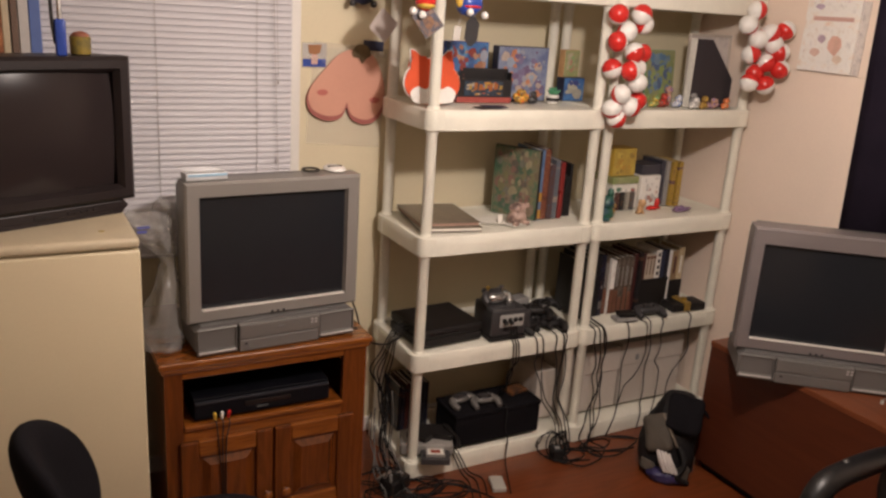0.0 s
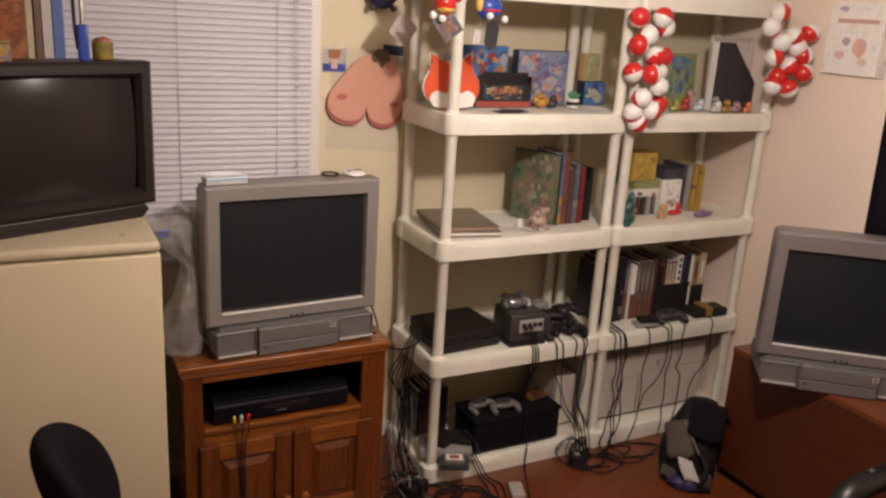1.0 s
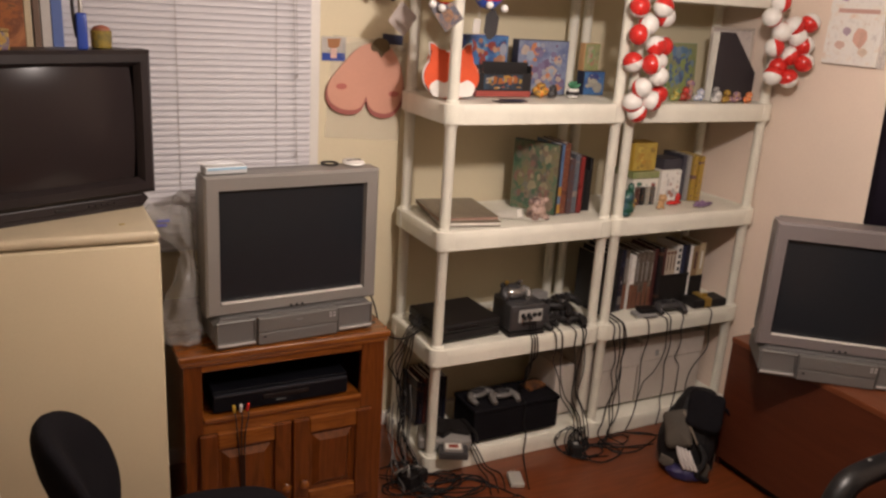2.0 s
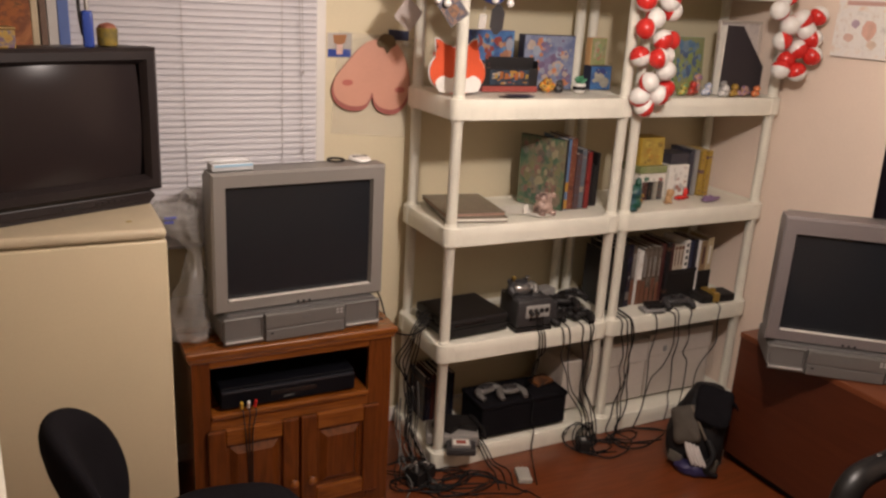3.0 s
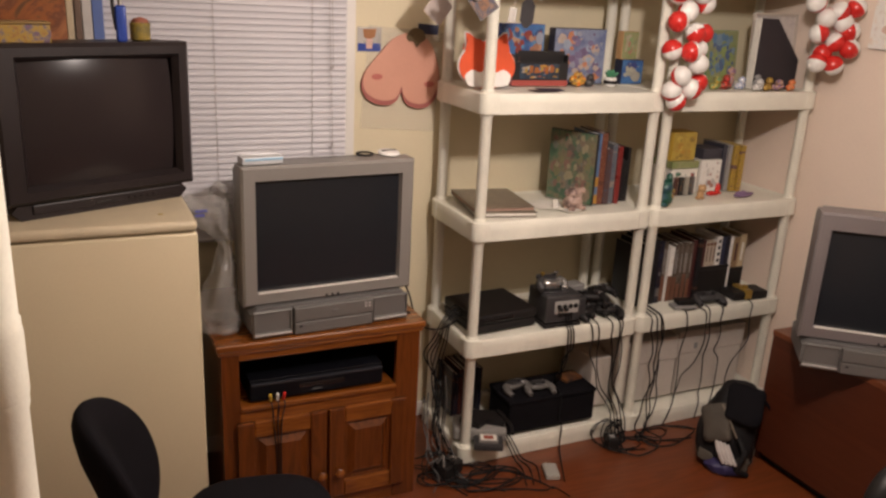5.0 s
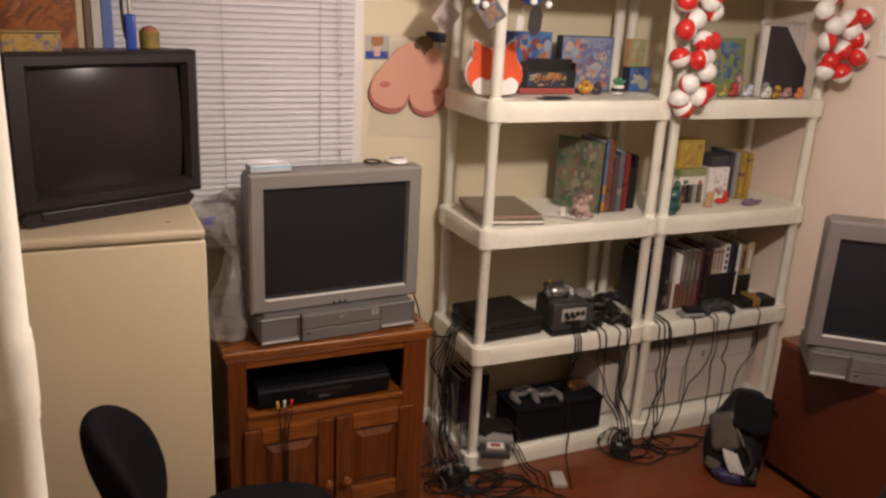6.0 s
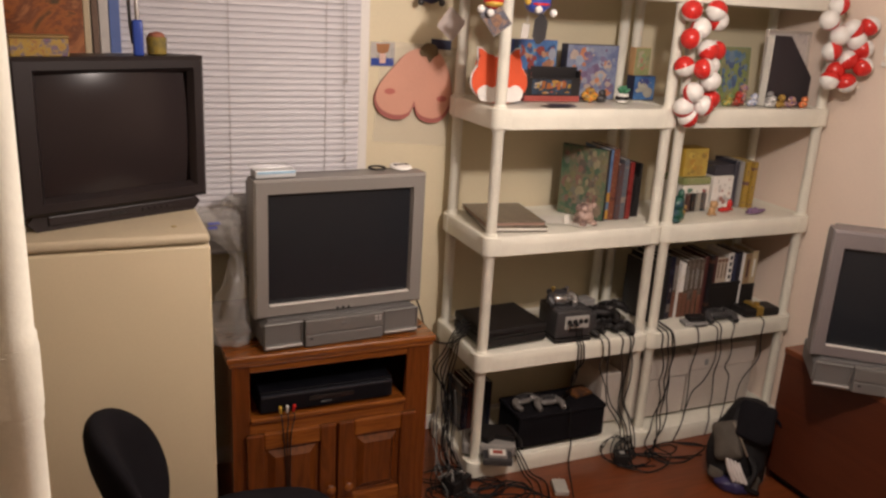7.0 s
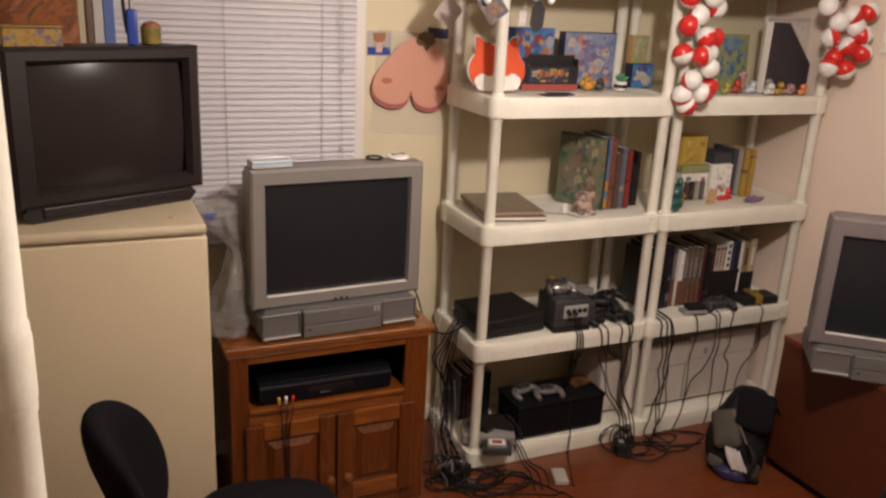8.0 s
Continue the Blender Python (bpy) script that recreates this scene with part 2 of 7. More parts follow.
def rounded(pts, k=5):
    """A closed outline run smoothly through the given corners."""
    n, out = len(pts), []
    P = [Vector(p) for p in pts]
    for i in range(n):
        p0, p1, p2, p3 = P[i - 1], P[i], P[(i + 1) % n], P[(i + 2) % n]
        for s in range(k):
            t = s / k
            q = 0.5 * ((2 * p1) + (p2 - p0) * t + (2 * p0 - 5 * p1 + 4 * p2 - p3) * t * t + (3 * p1 - p0 - 3 * p2 + p3) * t ** 3)
            out.append((q.x, q.y))
    return out


def crumple(bm, amp, freq, seed=0.0):
    """Pushes the vertices about along their normals, in two sizes."""
    bm.normal_update()
    for v in bm.verts:
        q = v.co * freq + Vector((seed, seed * 2, 0))
        v.co += v.normal * (amp * noise.noise(q) + 0.5 * amp * noise.noise(q * 2.7))
    return bm


def T(x, y, z=0.0, rz=0.0):
    return pose(x, y, z, 0, 0, rz)


# ---- room ----
def structure(name, bm, material, label, category, smooth=None):
    return tagged(part(name, bm, material, None, "", smooth), label, category, kind="structure")


WT = 0.12
structure("floor", B(X0 - WT, X1 + WT, Y0 - WT, Y1 + WT, -0.12, 0.0), M_FLOOR, "reddish brown wood floor, worn and glossy", "floor")
structure("ceiling", B(X0 - WT, X1 + WT, Y0 - WT, Y1 + WT, ZC, ZC + 0.1), M_CEIL, "plain off-white painted ceiling", "ceiling")
# window opening in the back wall
WX0, WX1, WZ0, WZ1 = -1.50, -0.36, 0.88, 2.05
bm = bmesh.new()
box(bm, WX1, X1 + WT, Y1, Y1 + WT, 0, ZC)
box(bm, X0 - WT, WX0, Y1, Y1 + WT, 0, ZC)
box(bm, WX0, WX1, Y1, Y1 + WT, 0, WZ0)
box(bm, WX0, WX1, Y1, Y1 + WT, WZ1, ZC)
structure("wall_north", bm, M_WALL, "cream painted wall with a window", "wall")
structure("wall_east", B(X1, X1 + WT, Y0 - WT, Y1 - 0.001, 0, ZC), M_WALL_R, "cream painted wall with a pinkish cast", "wall")
structure("wall_west", B(X0 - WT, X0, Y0 - WT, Y1 - 0.001, 0, ZC), M_WALL_P, "plain unseen wall, beige darkened to cut bounced light", "wall")
structure("wall_south", B(X0, X1, Y0 - WT, Y0, 0, ZC), M_WALL_P, "plain unseen wall, beige darkened to cut bounced light", "wall")

win = thing("window_1", T(0, 0), "window with white frame behind a closed mini blind", "window", kind="structure")
bm = bmesh.new()
for a in ((WX0, WX0 + 0.035, WZ0, WZ1), (WX1 - 0.035, WX1, WZ0, WZ1), (WX0 + 0.035, WX1 - 0.035, WZ0, WZ0 + 0.035), (WX0 + 0.035, WX1 - 0.035, WZ1 - 0.035, WZ1), (WX0 + 0.035, WX1 - 0.035, 1.45, 1.48)):
    box(bm, a[0], a[1], Y1 + 0.06, Y1 + 0.1, a[2], a[3], 0.004)
part("window_frame", bm, M_TRIM, win)
pane = part("pane", B(WX0 + 0.03, WX1 - 0.03, Y1 + 0.078, Y1 + 0.082, WZ0 + 0.03, WZ1 - 0.03), M_GLASS, win)
pane.visible_shadow = False
bm = bmesh.new()
for a in ((WX1 + 0.001, WX1 + 0.045, WZ0 - 0.05, WZ1 + 0.05), (WX0 - 0.045, WX0 - 0.001, WZ0 - 0.05, WZ1 + 0.05), (WX0, WX1, WZ1 + 0.001, WZ1 + 0.05), (WX0, WX1, WZ0 - 0.05, WZ0 - 0.001)):
    box(bm, a[0], a[1], Y1 - 0.012, Y1 - 0.001, a[2], a[3], 0.003)
part("casing", bm, M_TRIM, win)


def mini_blind():
    """Closed mini blind: tilted curved slats, ladder cords, head rail and wand."""
    x0, x1, zt, zb, pitch = WX0 - 0.02, WX1 + 0.008, WZ1 + 0.02, WZ0 - 0.03, 0.0208
    b = thing("mini_blind", T(0, Y1 - 0.022), "closed off-white vinyl mini blind hanging over the window", "blind")
    part("head_rail", B(x0, x1, -0.013, 0.012, zt, zt + 0.028, 0.003), M_BLIND, b)
    part("bottom_rail", B(x0, x1, -0.011, 0.009, zb - 0.014, zb, 0.004), M_BLIND, b)
    n = int((zt - zb) / pitch)
    tmp = bmesh.new()
    # cross-section: room edge low, crowned, 0.8 mm thick
    lean = radians(66)
    front, back = [], []
    for i in range(5):
        u = (i - 2) / 2
        y, z = -0.0128 * u * math.cos(lean), -0.0128 * u * math.sin(lean)
        c = 0.0024 * (1 - u * u)
        front.append((y - c * math.sin(lean), z + c * math.cos(lean)))
        back.append((y - (c - 0.0008) * math.sin(lean), z + (c - 0.0008) * math.cos(lean)))
    ring = front + back[::-1]
    ends = [[tmp.verts.new((x, y, z)) for y, z in ring] for x in (x0, x1)]
    for i in range(10):
        tmp.faces.new((ends[0][i], ends[0][(i + 1) % 10], ends[1][(i + 1) % 10], ends[1][i]))
    tmp.faces.new(ends[0])
    tmp.faces.new(ends[1][::-1])
    first = part("slat", tmp, M_BLIND, b)
    rnd = random.Random(5)
    for i in range(1, n):
        s = new("slat", first.data)
        s.parent = b
        s.matrix_basis = pose(0, 0.0003 * rnd.uniform(-1, 1), zb + pitch * i, rnd.uniform(-1.0, 1.0), rnd.uniform(-0.05, 0.05), 0)
    first.matrix_basis = pose(0, 0, zb + pitch * 0.4)
    for x in (x0 + 0.1, -1.13, -0.80, -0.475):
        bm = bmesh.new()
        for y in (-0.0095, 0.0105):
            tube(bm, [(x, y, zb), (x, y, zt)], 0.0009, 5, smooth_steps=1)
        part("ladder_cord", bm, M_CORD, b)
    bm = bmesh.new()
    tube(bm, [(-0.42, -0.017, zt), (-0.422, -0.022, 1.75), (-0.408, -0.020, 1.3), (-0.397, -0.020, 0.95)], 0.0011, 5)
    tube(bm, [(-0.415, -0.017, zt), (-0.412, -0.022, 1.75), (-0.404, -0.020, 1.45)], 0.0011, 5)
    for kz in (1.72, 1.43, 1.16):
        lathe(bm, [(0.001, 0.012), (0.003, 0.009), (0.0036, 0.0), (0.001, -0.002)], 8, Matrix.Translation((-0.405, -0.021, kz)))
    part("pull_cord", bm, M_CORD, b)


mini_blind()
for nm, bx in (("baseboard_north", (X0, X1, Y1 - 0.012, Y1 - 0.001)), ("baseboard_east", (X1 - 0.012, X1 - 0.001, Y0, Y1 - 0.013))):
    structure(nm, B(*bx, 0.001, 0.065, 0.003), M_TRIM, "white painted baseboard along the wall", "baseboard")


# ---- resin shelving ----
SW, SD, SS, SR = 0.752, 0.388, 0.44, 0.07


def shelving_unit(m, c=0.031, post_r=0.0195, ring_r=0.0232):
    """Five moulded shelves with rounded corners, hollow below, on round posts; c: the posts' inset."""
    u = thing("shelving_unit", m, "white plastic five-tier shelving unit with round posts", "shelving", "shelving units")
    corners = [(c, c), (SW - c, c), (c, SD - c), (SW - c, SD - c)]

    def outline(e, r, z):
        pts = []
        for cx, cy, a0 in ((SW - e - r, e + r, -90), (SW - e - r, SD - e - r, 0), (e + r, SD - e - r, 90), (e + r, e + r, 180)):
            for k in range(6):
                a = radians(a0 + 18 * k)
                pts.append(bm.verts.new((cx + r * math.cos(a), cy + r * math.sin(a), z)))
        return pts

    bm = bmesh.new()
    rows = [outline(0.012, c - 0.004, SR - 0.012), outline(0.012, c - 0.004, 0.002), outline(0.010, c - 0.002, 0.0), outline(0.002, c, 0.0), outline(0.0008, c, 0.0015), outline(0.0, c, SR * 0.5), outline(0.0008, c, SR - 0.004), outline(0.003, c, SR - 0.0008), outline(0.006, c, SR), outline(0.016, c - 0.006, SR), outline(0.018, c - 0.007, SR - 0.003)]
    bm.faces.new(rows[0])
    bm.faces.new(rows[-1])
    for a, b in zip(rows, rows[1:]):
        for k in range(24):
            bm.faces.new((a[k], a[(k + 1) % 24], b[(k + 1) % 24], b[k]))
    for cx, cy in corners:
        lathe(bm, [(c - 0.006, 0.0005), (c + 0.0012, 0.0015), (c + 0.0020, 0.006), (c + 0.0020, SR - 0.007), (c + 0.0010, SR - 0.0015), (c - 0.006, SR + 0.0008)], 28, Matrix.Translation((cx, cy, 0)))
        sx, sy = (1 if cx < SW / 2 else -1), (1 if cy < SD / 2 else -1)
        for px, qx, py, qy in ((cx, cx + sx * 0.03, cy - sy * (c + 0.0018), cy - sy * (c - 0.004)), (cx - sx * (c + 0.0018), cx - sx * (c - 0.004), cy, cy + sy * 0.03)):
            box(bm, min(px, qx), max(px, qx), min(py, qy), max(py, qy), 0.004, SR - 0.004, 0.0012, 1)
    first = None
    for k in range(5):
        s = part("shelf", bm, M_RESIN, u, smooth=35) if first is None else new("shelf", first.data)
        first = first or s
        s.parent = u
        s.matrix_basis = pose(0, 0, SS * k)
    H = SS - SR
    bm = lathe(bmesh.new(), [(ring_r, -0.003), (ring_r, 0.006), (post_r, 0.010), (post_r, H - 0.014), (ring_r, H - 0.008), (ring_r, H + 0.002)], 22)
    pm = None
    for k in range(4):
        for x, y in corners:
            p = part("post", bm, M_RESIN, u, smooth=40) if pm is None else new("post", pm.data)
            pm = pm or p
            p.parent = u
            p.matrix_basis = pose(x, y, SS * k + SR)
    return u


unit = shelving_unit(T(-0.013, 0.0))
copy_thing(unit, T(0.741, 0.0))
# the unit beside the camera, turned a little
near = shelving_unit(T(-2.0455, -1.7275, 0, 8) @ Matrix.Diagonal((1, 1, 1.0075, 1)), 0.0265, 0.0258, 0.0275)
tagged(near, "white plastic shelving unit close by, with a round post")


# ---- televisions ----
def screen_glass(w, h, bulge, z0, y, ku=0.6, kv=0.4):
    """Curved tube face, w by h, lower edge at z0, edges at depth y, bulging to -y."""
    bm = bmesh.new()
    nx, nz = 16, 12
    g = []
    for j in range(nz + 1):
        row = []
        for i in range(nx + 1):
            u, v = 2 * i / nx - 1, 2 * j / nz - 1
            row.append(bm.verts.new((u * w / 2, y - bulge * (1 - ku * u * u - kv * v * v), z0 + h * (v + 1) / 2)))
        g.append(row)
    for j in range(nz):
        for i in range(nx):
            bm.faces.new((g[j][i], g[j][i + 1], g[j + 1][i + 1], g[j + 1][i])).smooth = True
    return bm


def frame_ring(bm, x0, x1, z0, z1, ix0, ix1, iz0, iz1, y0, y1, slope=0.0, r=0.006):
    """A bezel: outer rectangle, inner opening, front at y0 and back at y1; the inner walls lean by slope."""
    def rect(a, b, c, d, y):
        return [bm.verts.new(p) for p in ((a, y, c), (b, y, c), (b, y, d), (a, y, d))]
    o0 = rect(x0, x1, z0, z1, y0 + r)
    o1 = rect(x0 + r, x1 - r, z0 + r, z1 - r, y0)
    i0 = rect(ix0 - slope, ix1 + slope, iz0 - slope, iz1 + slope, y0)
    i1 = rect(ix0, ix1, iz0, iz1, y0 + 0.02)
    ob = rect(x0, x1, z0, z1, y1)
    for a, b in ((ob, o0), (o0, o1), (o1, i0), (i0, i1)):
        for k in range(4):
            bm.faces.new((a[k], a[(k + 1) % 4], b[(k + 1) % 4], b[k]))
    return bm


def loft(bm, sections, mi=0):
    """Joins rectangles (x half width, z0, z1, y) into a closed body."""
    rings = []
    for hw, z0, z1, y in sections:
        c = min(0.02, hw * 0.2)
        rings.append([bm.verts.new(p) for p in ((-hw, y, z0 + c), (-hw, y, z1 - c), (-hw + c, y, z1), (hw - c, y, z1), (hw, y, z1 - c), (hw, y, z0 + c), (hw - c, y, z0), (-hw + c, y, z0))])
    for a, b in zip(rings, rings[1:]):
        for k in range(8):
            bm.faces.new((a[k], a[(k + 1) % 8], b[(k + 1) % 8], b[k]))
    bm.faces.new(rings[0])
    bm.faces.new(rings[-1])
    return bm


def silver_tv(m, w, h, sw, sh, sz, depth, label, shell=M_SILVER):
    """Silver tube television on a speaker base; front at y=0, sz: lower edge of the screen."""
    tv = thing("television", m, label, "television")
    hw = w / 2
    b = 0.095
    bm = frame_ring(bmesh.new(), -hw, hw, b + 0.004, h, -sw / 2, sw / 2, sz, sz + sh, 0.0, 0.075, 0.006, 0.007)
    part("bezel", bm, shell, tv, smooth=30)
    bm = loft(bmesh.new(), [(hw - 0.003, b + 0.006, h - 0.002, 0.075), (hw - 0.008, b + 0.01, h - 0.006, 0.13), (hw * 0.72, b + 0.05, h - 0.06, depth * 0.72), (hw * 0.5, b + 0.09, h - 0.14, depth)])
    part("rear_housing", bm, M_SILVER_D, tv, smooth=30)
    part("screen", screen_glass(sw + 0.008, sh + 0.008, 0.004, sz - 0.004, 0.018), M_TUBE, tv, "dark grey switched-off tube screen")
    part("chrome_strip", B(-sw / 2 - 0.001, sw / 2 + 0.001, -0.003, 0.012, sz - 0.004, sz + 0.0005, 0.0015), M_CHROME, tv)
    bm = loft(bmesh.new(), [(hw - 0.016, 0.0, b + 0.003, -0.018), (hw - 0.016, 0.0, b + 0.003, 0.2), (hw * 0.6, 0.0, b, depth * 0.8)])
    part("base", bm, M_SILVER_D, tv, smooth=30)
    gw = (w - 0.036) * 0.235
    for sgn in (-1, 1):
        xc = sgn * (hw - 0.02 - gw / 2)
        bm = bmesh.new()
        frame_ring(bm, xc - gw / 2, xc + gw / 2, 0.004, b - 0.006, xc - gw / 2 + 0.006, xc + gw / 2 - 0.006, 0.022, b - 0.010, -0.028, -0.018, 0.001, 0.003)
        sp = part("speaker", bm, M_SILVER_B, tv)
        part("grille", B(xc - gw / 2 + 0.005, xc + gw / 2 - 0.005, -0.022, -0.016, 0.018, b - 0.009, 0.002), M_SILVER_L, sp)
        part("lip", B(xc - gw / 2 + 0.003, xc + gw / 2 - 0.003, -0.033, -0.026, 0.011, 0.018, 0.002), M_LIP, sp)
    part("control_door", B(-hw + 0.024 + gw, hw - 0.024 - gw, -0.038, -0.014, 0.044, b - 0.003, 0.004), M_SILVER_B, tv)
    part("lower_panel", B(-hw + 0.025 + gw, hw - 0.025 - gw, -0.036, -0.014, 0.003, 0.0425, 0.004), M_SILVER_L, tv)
    part("standby_lamp", B(-hw + 0.04 + gw, -hw + 0.05 + gw, -0.0375, -0.035, 0.026, 0.032, 0.001, 1), M_BLACKPL, tv)
    bm = bmesh.new()
    for i in range(3):
        lathe(bm, [(0.0045, 0), (0.0045, 0.004), (0.003, 0.005)], 10, pose(0.004 + (i - 1) * 0.019, 0.001, sz - 0.032, 90))
    part("button", bm, M_BLACKPL, tv)
    part("badge", B(-0.011, 0.011, -0.040, -0.036, 0.066, 0.074, 0.001, 1), M_SILVER_D, tv)
    bm = bmesh.new()
    for i in range(2):
        for j in range(2):
            box(bm, 0.100 + i * 0.013, 0.108 + i * 0.013, -0.040, -0.037, 0.066 + j * 0.01, 0.0725 + j * 0.01)
    part("input_socket", bm, M_LIP, tv)
    return tv


def black_tv(m):
    tv = thing("television", m, "old black tube television standing on the refrigerator", "television")
    hw, h = 0.2560, 0.435
    bm = frame_ring(bmesh.new(), -hw, hw, 0.042, h, -0.192, 0.212, 0.086, 0.392, 0.0, 0.06, 0.012, 0.01)
    part("bezel", bm, M_TVCASE, tv, smooth=30)
    bm = loft(bmesh.new(), [(hw - 0.002, 0.046, h - 0.001, 0.06), (hw - 0.008, 0.05, h - 0.004, 0.16), (hw * 0.75, 0.06, h - 0.08, 0.3), (hw * 0.5, 0.08, h - 0.15, 0.40)])
    part("rear_housing", bm, M_TVCASE, tv, smooth=30)
    part("screen", screen_glass(0.416, 0.318, 0.035, 0.080, 0.036, 0.48, 0.49), M_TUBE_W, tv, "dark curved tube screen")
    bm = loft(bmesh.new(), [(0.238, 0.0, 0.046, 0.018), (0.238, 0.0, 0.046, 0.2), (0.15, 0, 0.046, 0.36)])
    part("base", bm, M_TVCASE, tv, smooth=30)
    part("control_strip", B(-0.19, 0.22, 0.0135, 0.022, 0.012, 0.038, 0.003), M_TVCASE, tv)
    part("badge", B(-0.03, 0.012, 0.011, 0.014, 0.019, 0.026, 0.001, 1), M_ARM, tv)
    for i in range(5):
        part("button", B(0.06 + i * 0.018, 0.072 + i * 0.018, 0.010, 0.016, 0.020, 0.027, 0.001, 1), M_TVCASE, tv)
    return tv


silver_tv(T(-0.534, -0.042, 0.66, 3.2), 0.554, 0.531, 0.460, 0.341, 0.141, 0.43, "silver tube television with a flat dark screen, on the pine cabinet")
silver_tv(T(1.14, -0.747, 0.55, -39.2), 0.528, 0.535, 0.437, 0.33, 0.143, 0.38, "silver tube television turned into the room, overhanging the brown dresser", M_SILVER_R)
black_tv(T(-1.166, -0.093, 1.1, 22.7))


# ---- pine cabinet ----
def pine_cabinet():
    x0, x1, y0, y1, h = -0.89, -0.238, -0.085, 0.405, 0.66
    c = thing("tv_cabinet", T(0, 0), "orange pine television cabinet with two panelled doors and an open shelf", "cabinet")
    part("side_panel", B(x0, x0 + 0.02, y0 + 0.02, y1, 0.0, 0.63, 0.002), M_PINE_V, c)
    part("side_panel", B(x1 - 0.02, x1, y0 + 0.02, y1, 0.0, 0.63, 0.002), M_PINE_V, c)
    bm = bmesh.new()
    box(bm, x0 - 0.015, x1 + 0.015, y0 - 0.015, y1, 0.638, 0.66, 0.006, 3)
    box(bm, x0 - 0.008, x1 + 0.008, y0 - 0.008, y1, 0.622, 0.638, 0.005, 2)
    part("top", bm, M_PINE, c)
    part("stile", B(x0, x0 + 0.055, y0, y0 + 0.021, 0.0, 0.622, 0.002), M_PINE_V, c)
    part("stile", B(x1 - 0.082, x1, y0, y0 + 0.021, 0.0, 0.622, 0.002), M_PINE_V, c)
    part("rail", B(x0 + 0.055, x1 - 0.082, y0 + 0.001, y0 + 0.02, 0.598, 0.622, 0.002), M_PINE, c)
    part("rail", B(x0 + 0.055, x1 - 0.082, y0 + 0.001, y0 + 0.02, 0.385, 0.426, 0.002), M_PINE, c)
    part("shelf_board", B(x0 + 0.056, x1 - 0.083, y0 - 0.010, y1 - 0.01, 0.427, 0.443, 0.004), M_PINE, c)
    part("back_panel", B(x0 + 0.02, x1 - 0.02, y1 - 0.008, y1, 0.03, 0.62), M_PINE, c)
    part("bottom_board", B(x0 + 0.021, x1 - 0.021, y0 + 0.022, y1 - 0.01, 0.05, 0.066), M_PINE, c)
    part("cable_grommet", lathe(bmesh.new(), [(0.010, 0.0), (0.010, 0.0012), (0.006, 0.0014), (0.0, 0.0008)], 16, Matrix.Translation((-0.255, -0.015, 0.66))), M_BLACKPL, c)
    part("stile", B(-0.575, -0.535, y0 + 0.0015, y0 + 0.02, 0.06, 0.385, 0.002), M_PINE_V, c)
    part("plinth", B(x0 + 0.055, x1 - 0.082, y0 + 0.002, y0 + 0.019, 0.0, 0.06, 0.002), M_PINE, c)
    for dx0, dx1, knob in ((-0.85, -0.5615, -0.583), (-0.5555, -0.284, -0.523)):
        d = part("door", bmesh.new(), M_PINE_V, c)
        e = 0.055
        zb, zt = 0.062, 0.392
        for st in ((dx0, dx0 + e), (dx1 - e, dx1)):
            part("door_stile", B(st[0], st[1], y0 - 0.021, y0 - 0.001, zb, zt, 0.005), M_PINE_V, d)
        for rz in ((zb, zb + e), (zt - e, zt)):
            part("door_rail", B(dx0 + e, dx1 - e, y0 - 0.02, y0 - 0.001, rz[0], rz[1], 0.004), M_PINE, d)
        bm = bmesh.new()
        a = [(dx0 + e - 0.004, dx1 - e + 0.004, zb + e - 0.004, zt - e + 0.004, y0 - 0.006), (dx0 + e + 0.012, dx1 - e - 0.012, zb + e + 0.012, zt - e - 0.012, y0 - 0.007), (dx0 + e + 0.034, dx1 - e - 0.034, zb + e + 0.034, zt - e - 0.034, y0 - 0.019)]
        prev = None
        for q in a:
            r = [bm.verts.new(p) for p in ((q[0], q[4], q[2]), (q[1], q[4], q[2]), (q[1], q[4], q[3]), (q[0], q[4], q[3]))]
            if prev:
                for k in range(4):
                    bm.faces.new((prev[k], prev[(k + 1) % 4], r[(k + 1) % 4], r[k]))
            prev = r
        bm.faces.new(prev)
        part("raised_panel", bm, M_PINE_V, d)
        bm = lathe(bmesh.new(), [(0.006, 0), (0.006, 0.012), (0.015, 0.018), (0.016, 0.024), (0.011, 0.029), (0.0, 0.03)], 16, pose(knob, y0 - 0.02, 0.163, 90))
        part("knob", bm, M_PINE, d, smooth=50)
    return c


pine_cabinet()


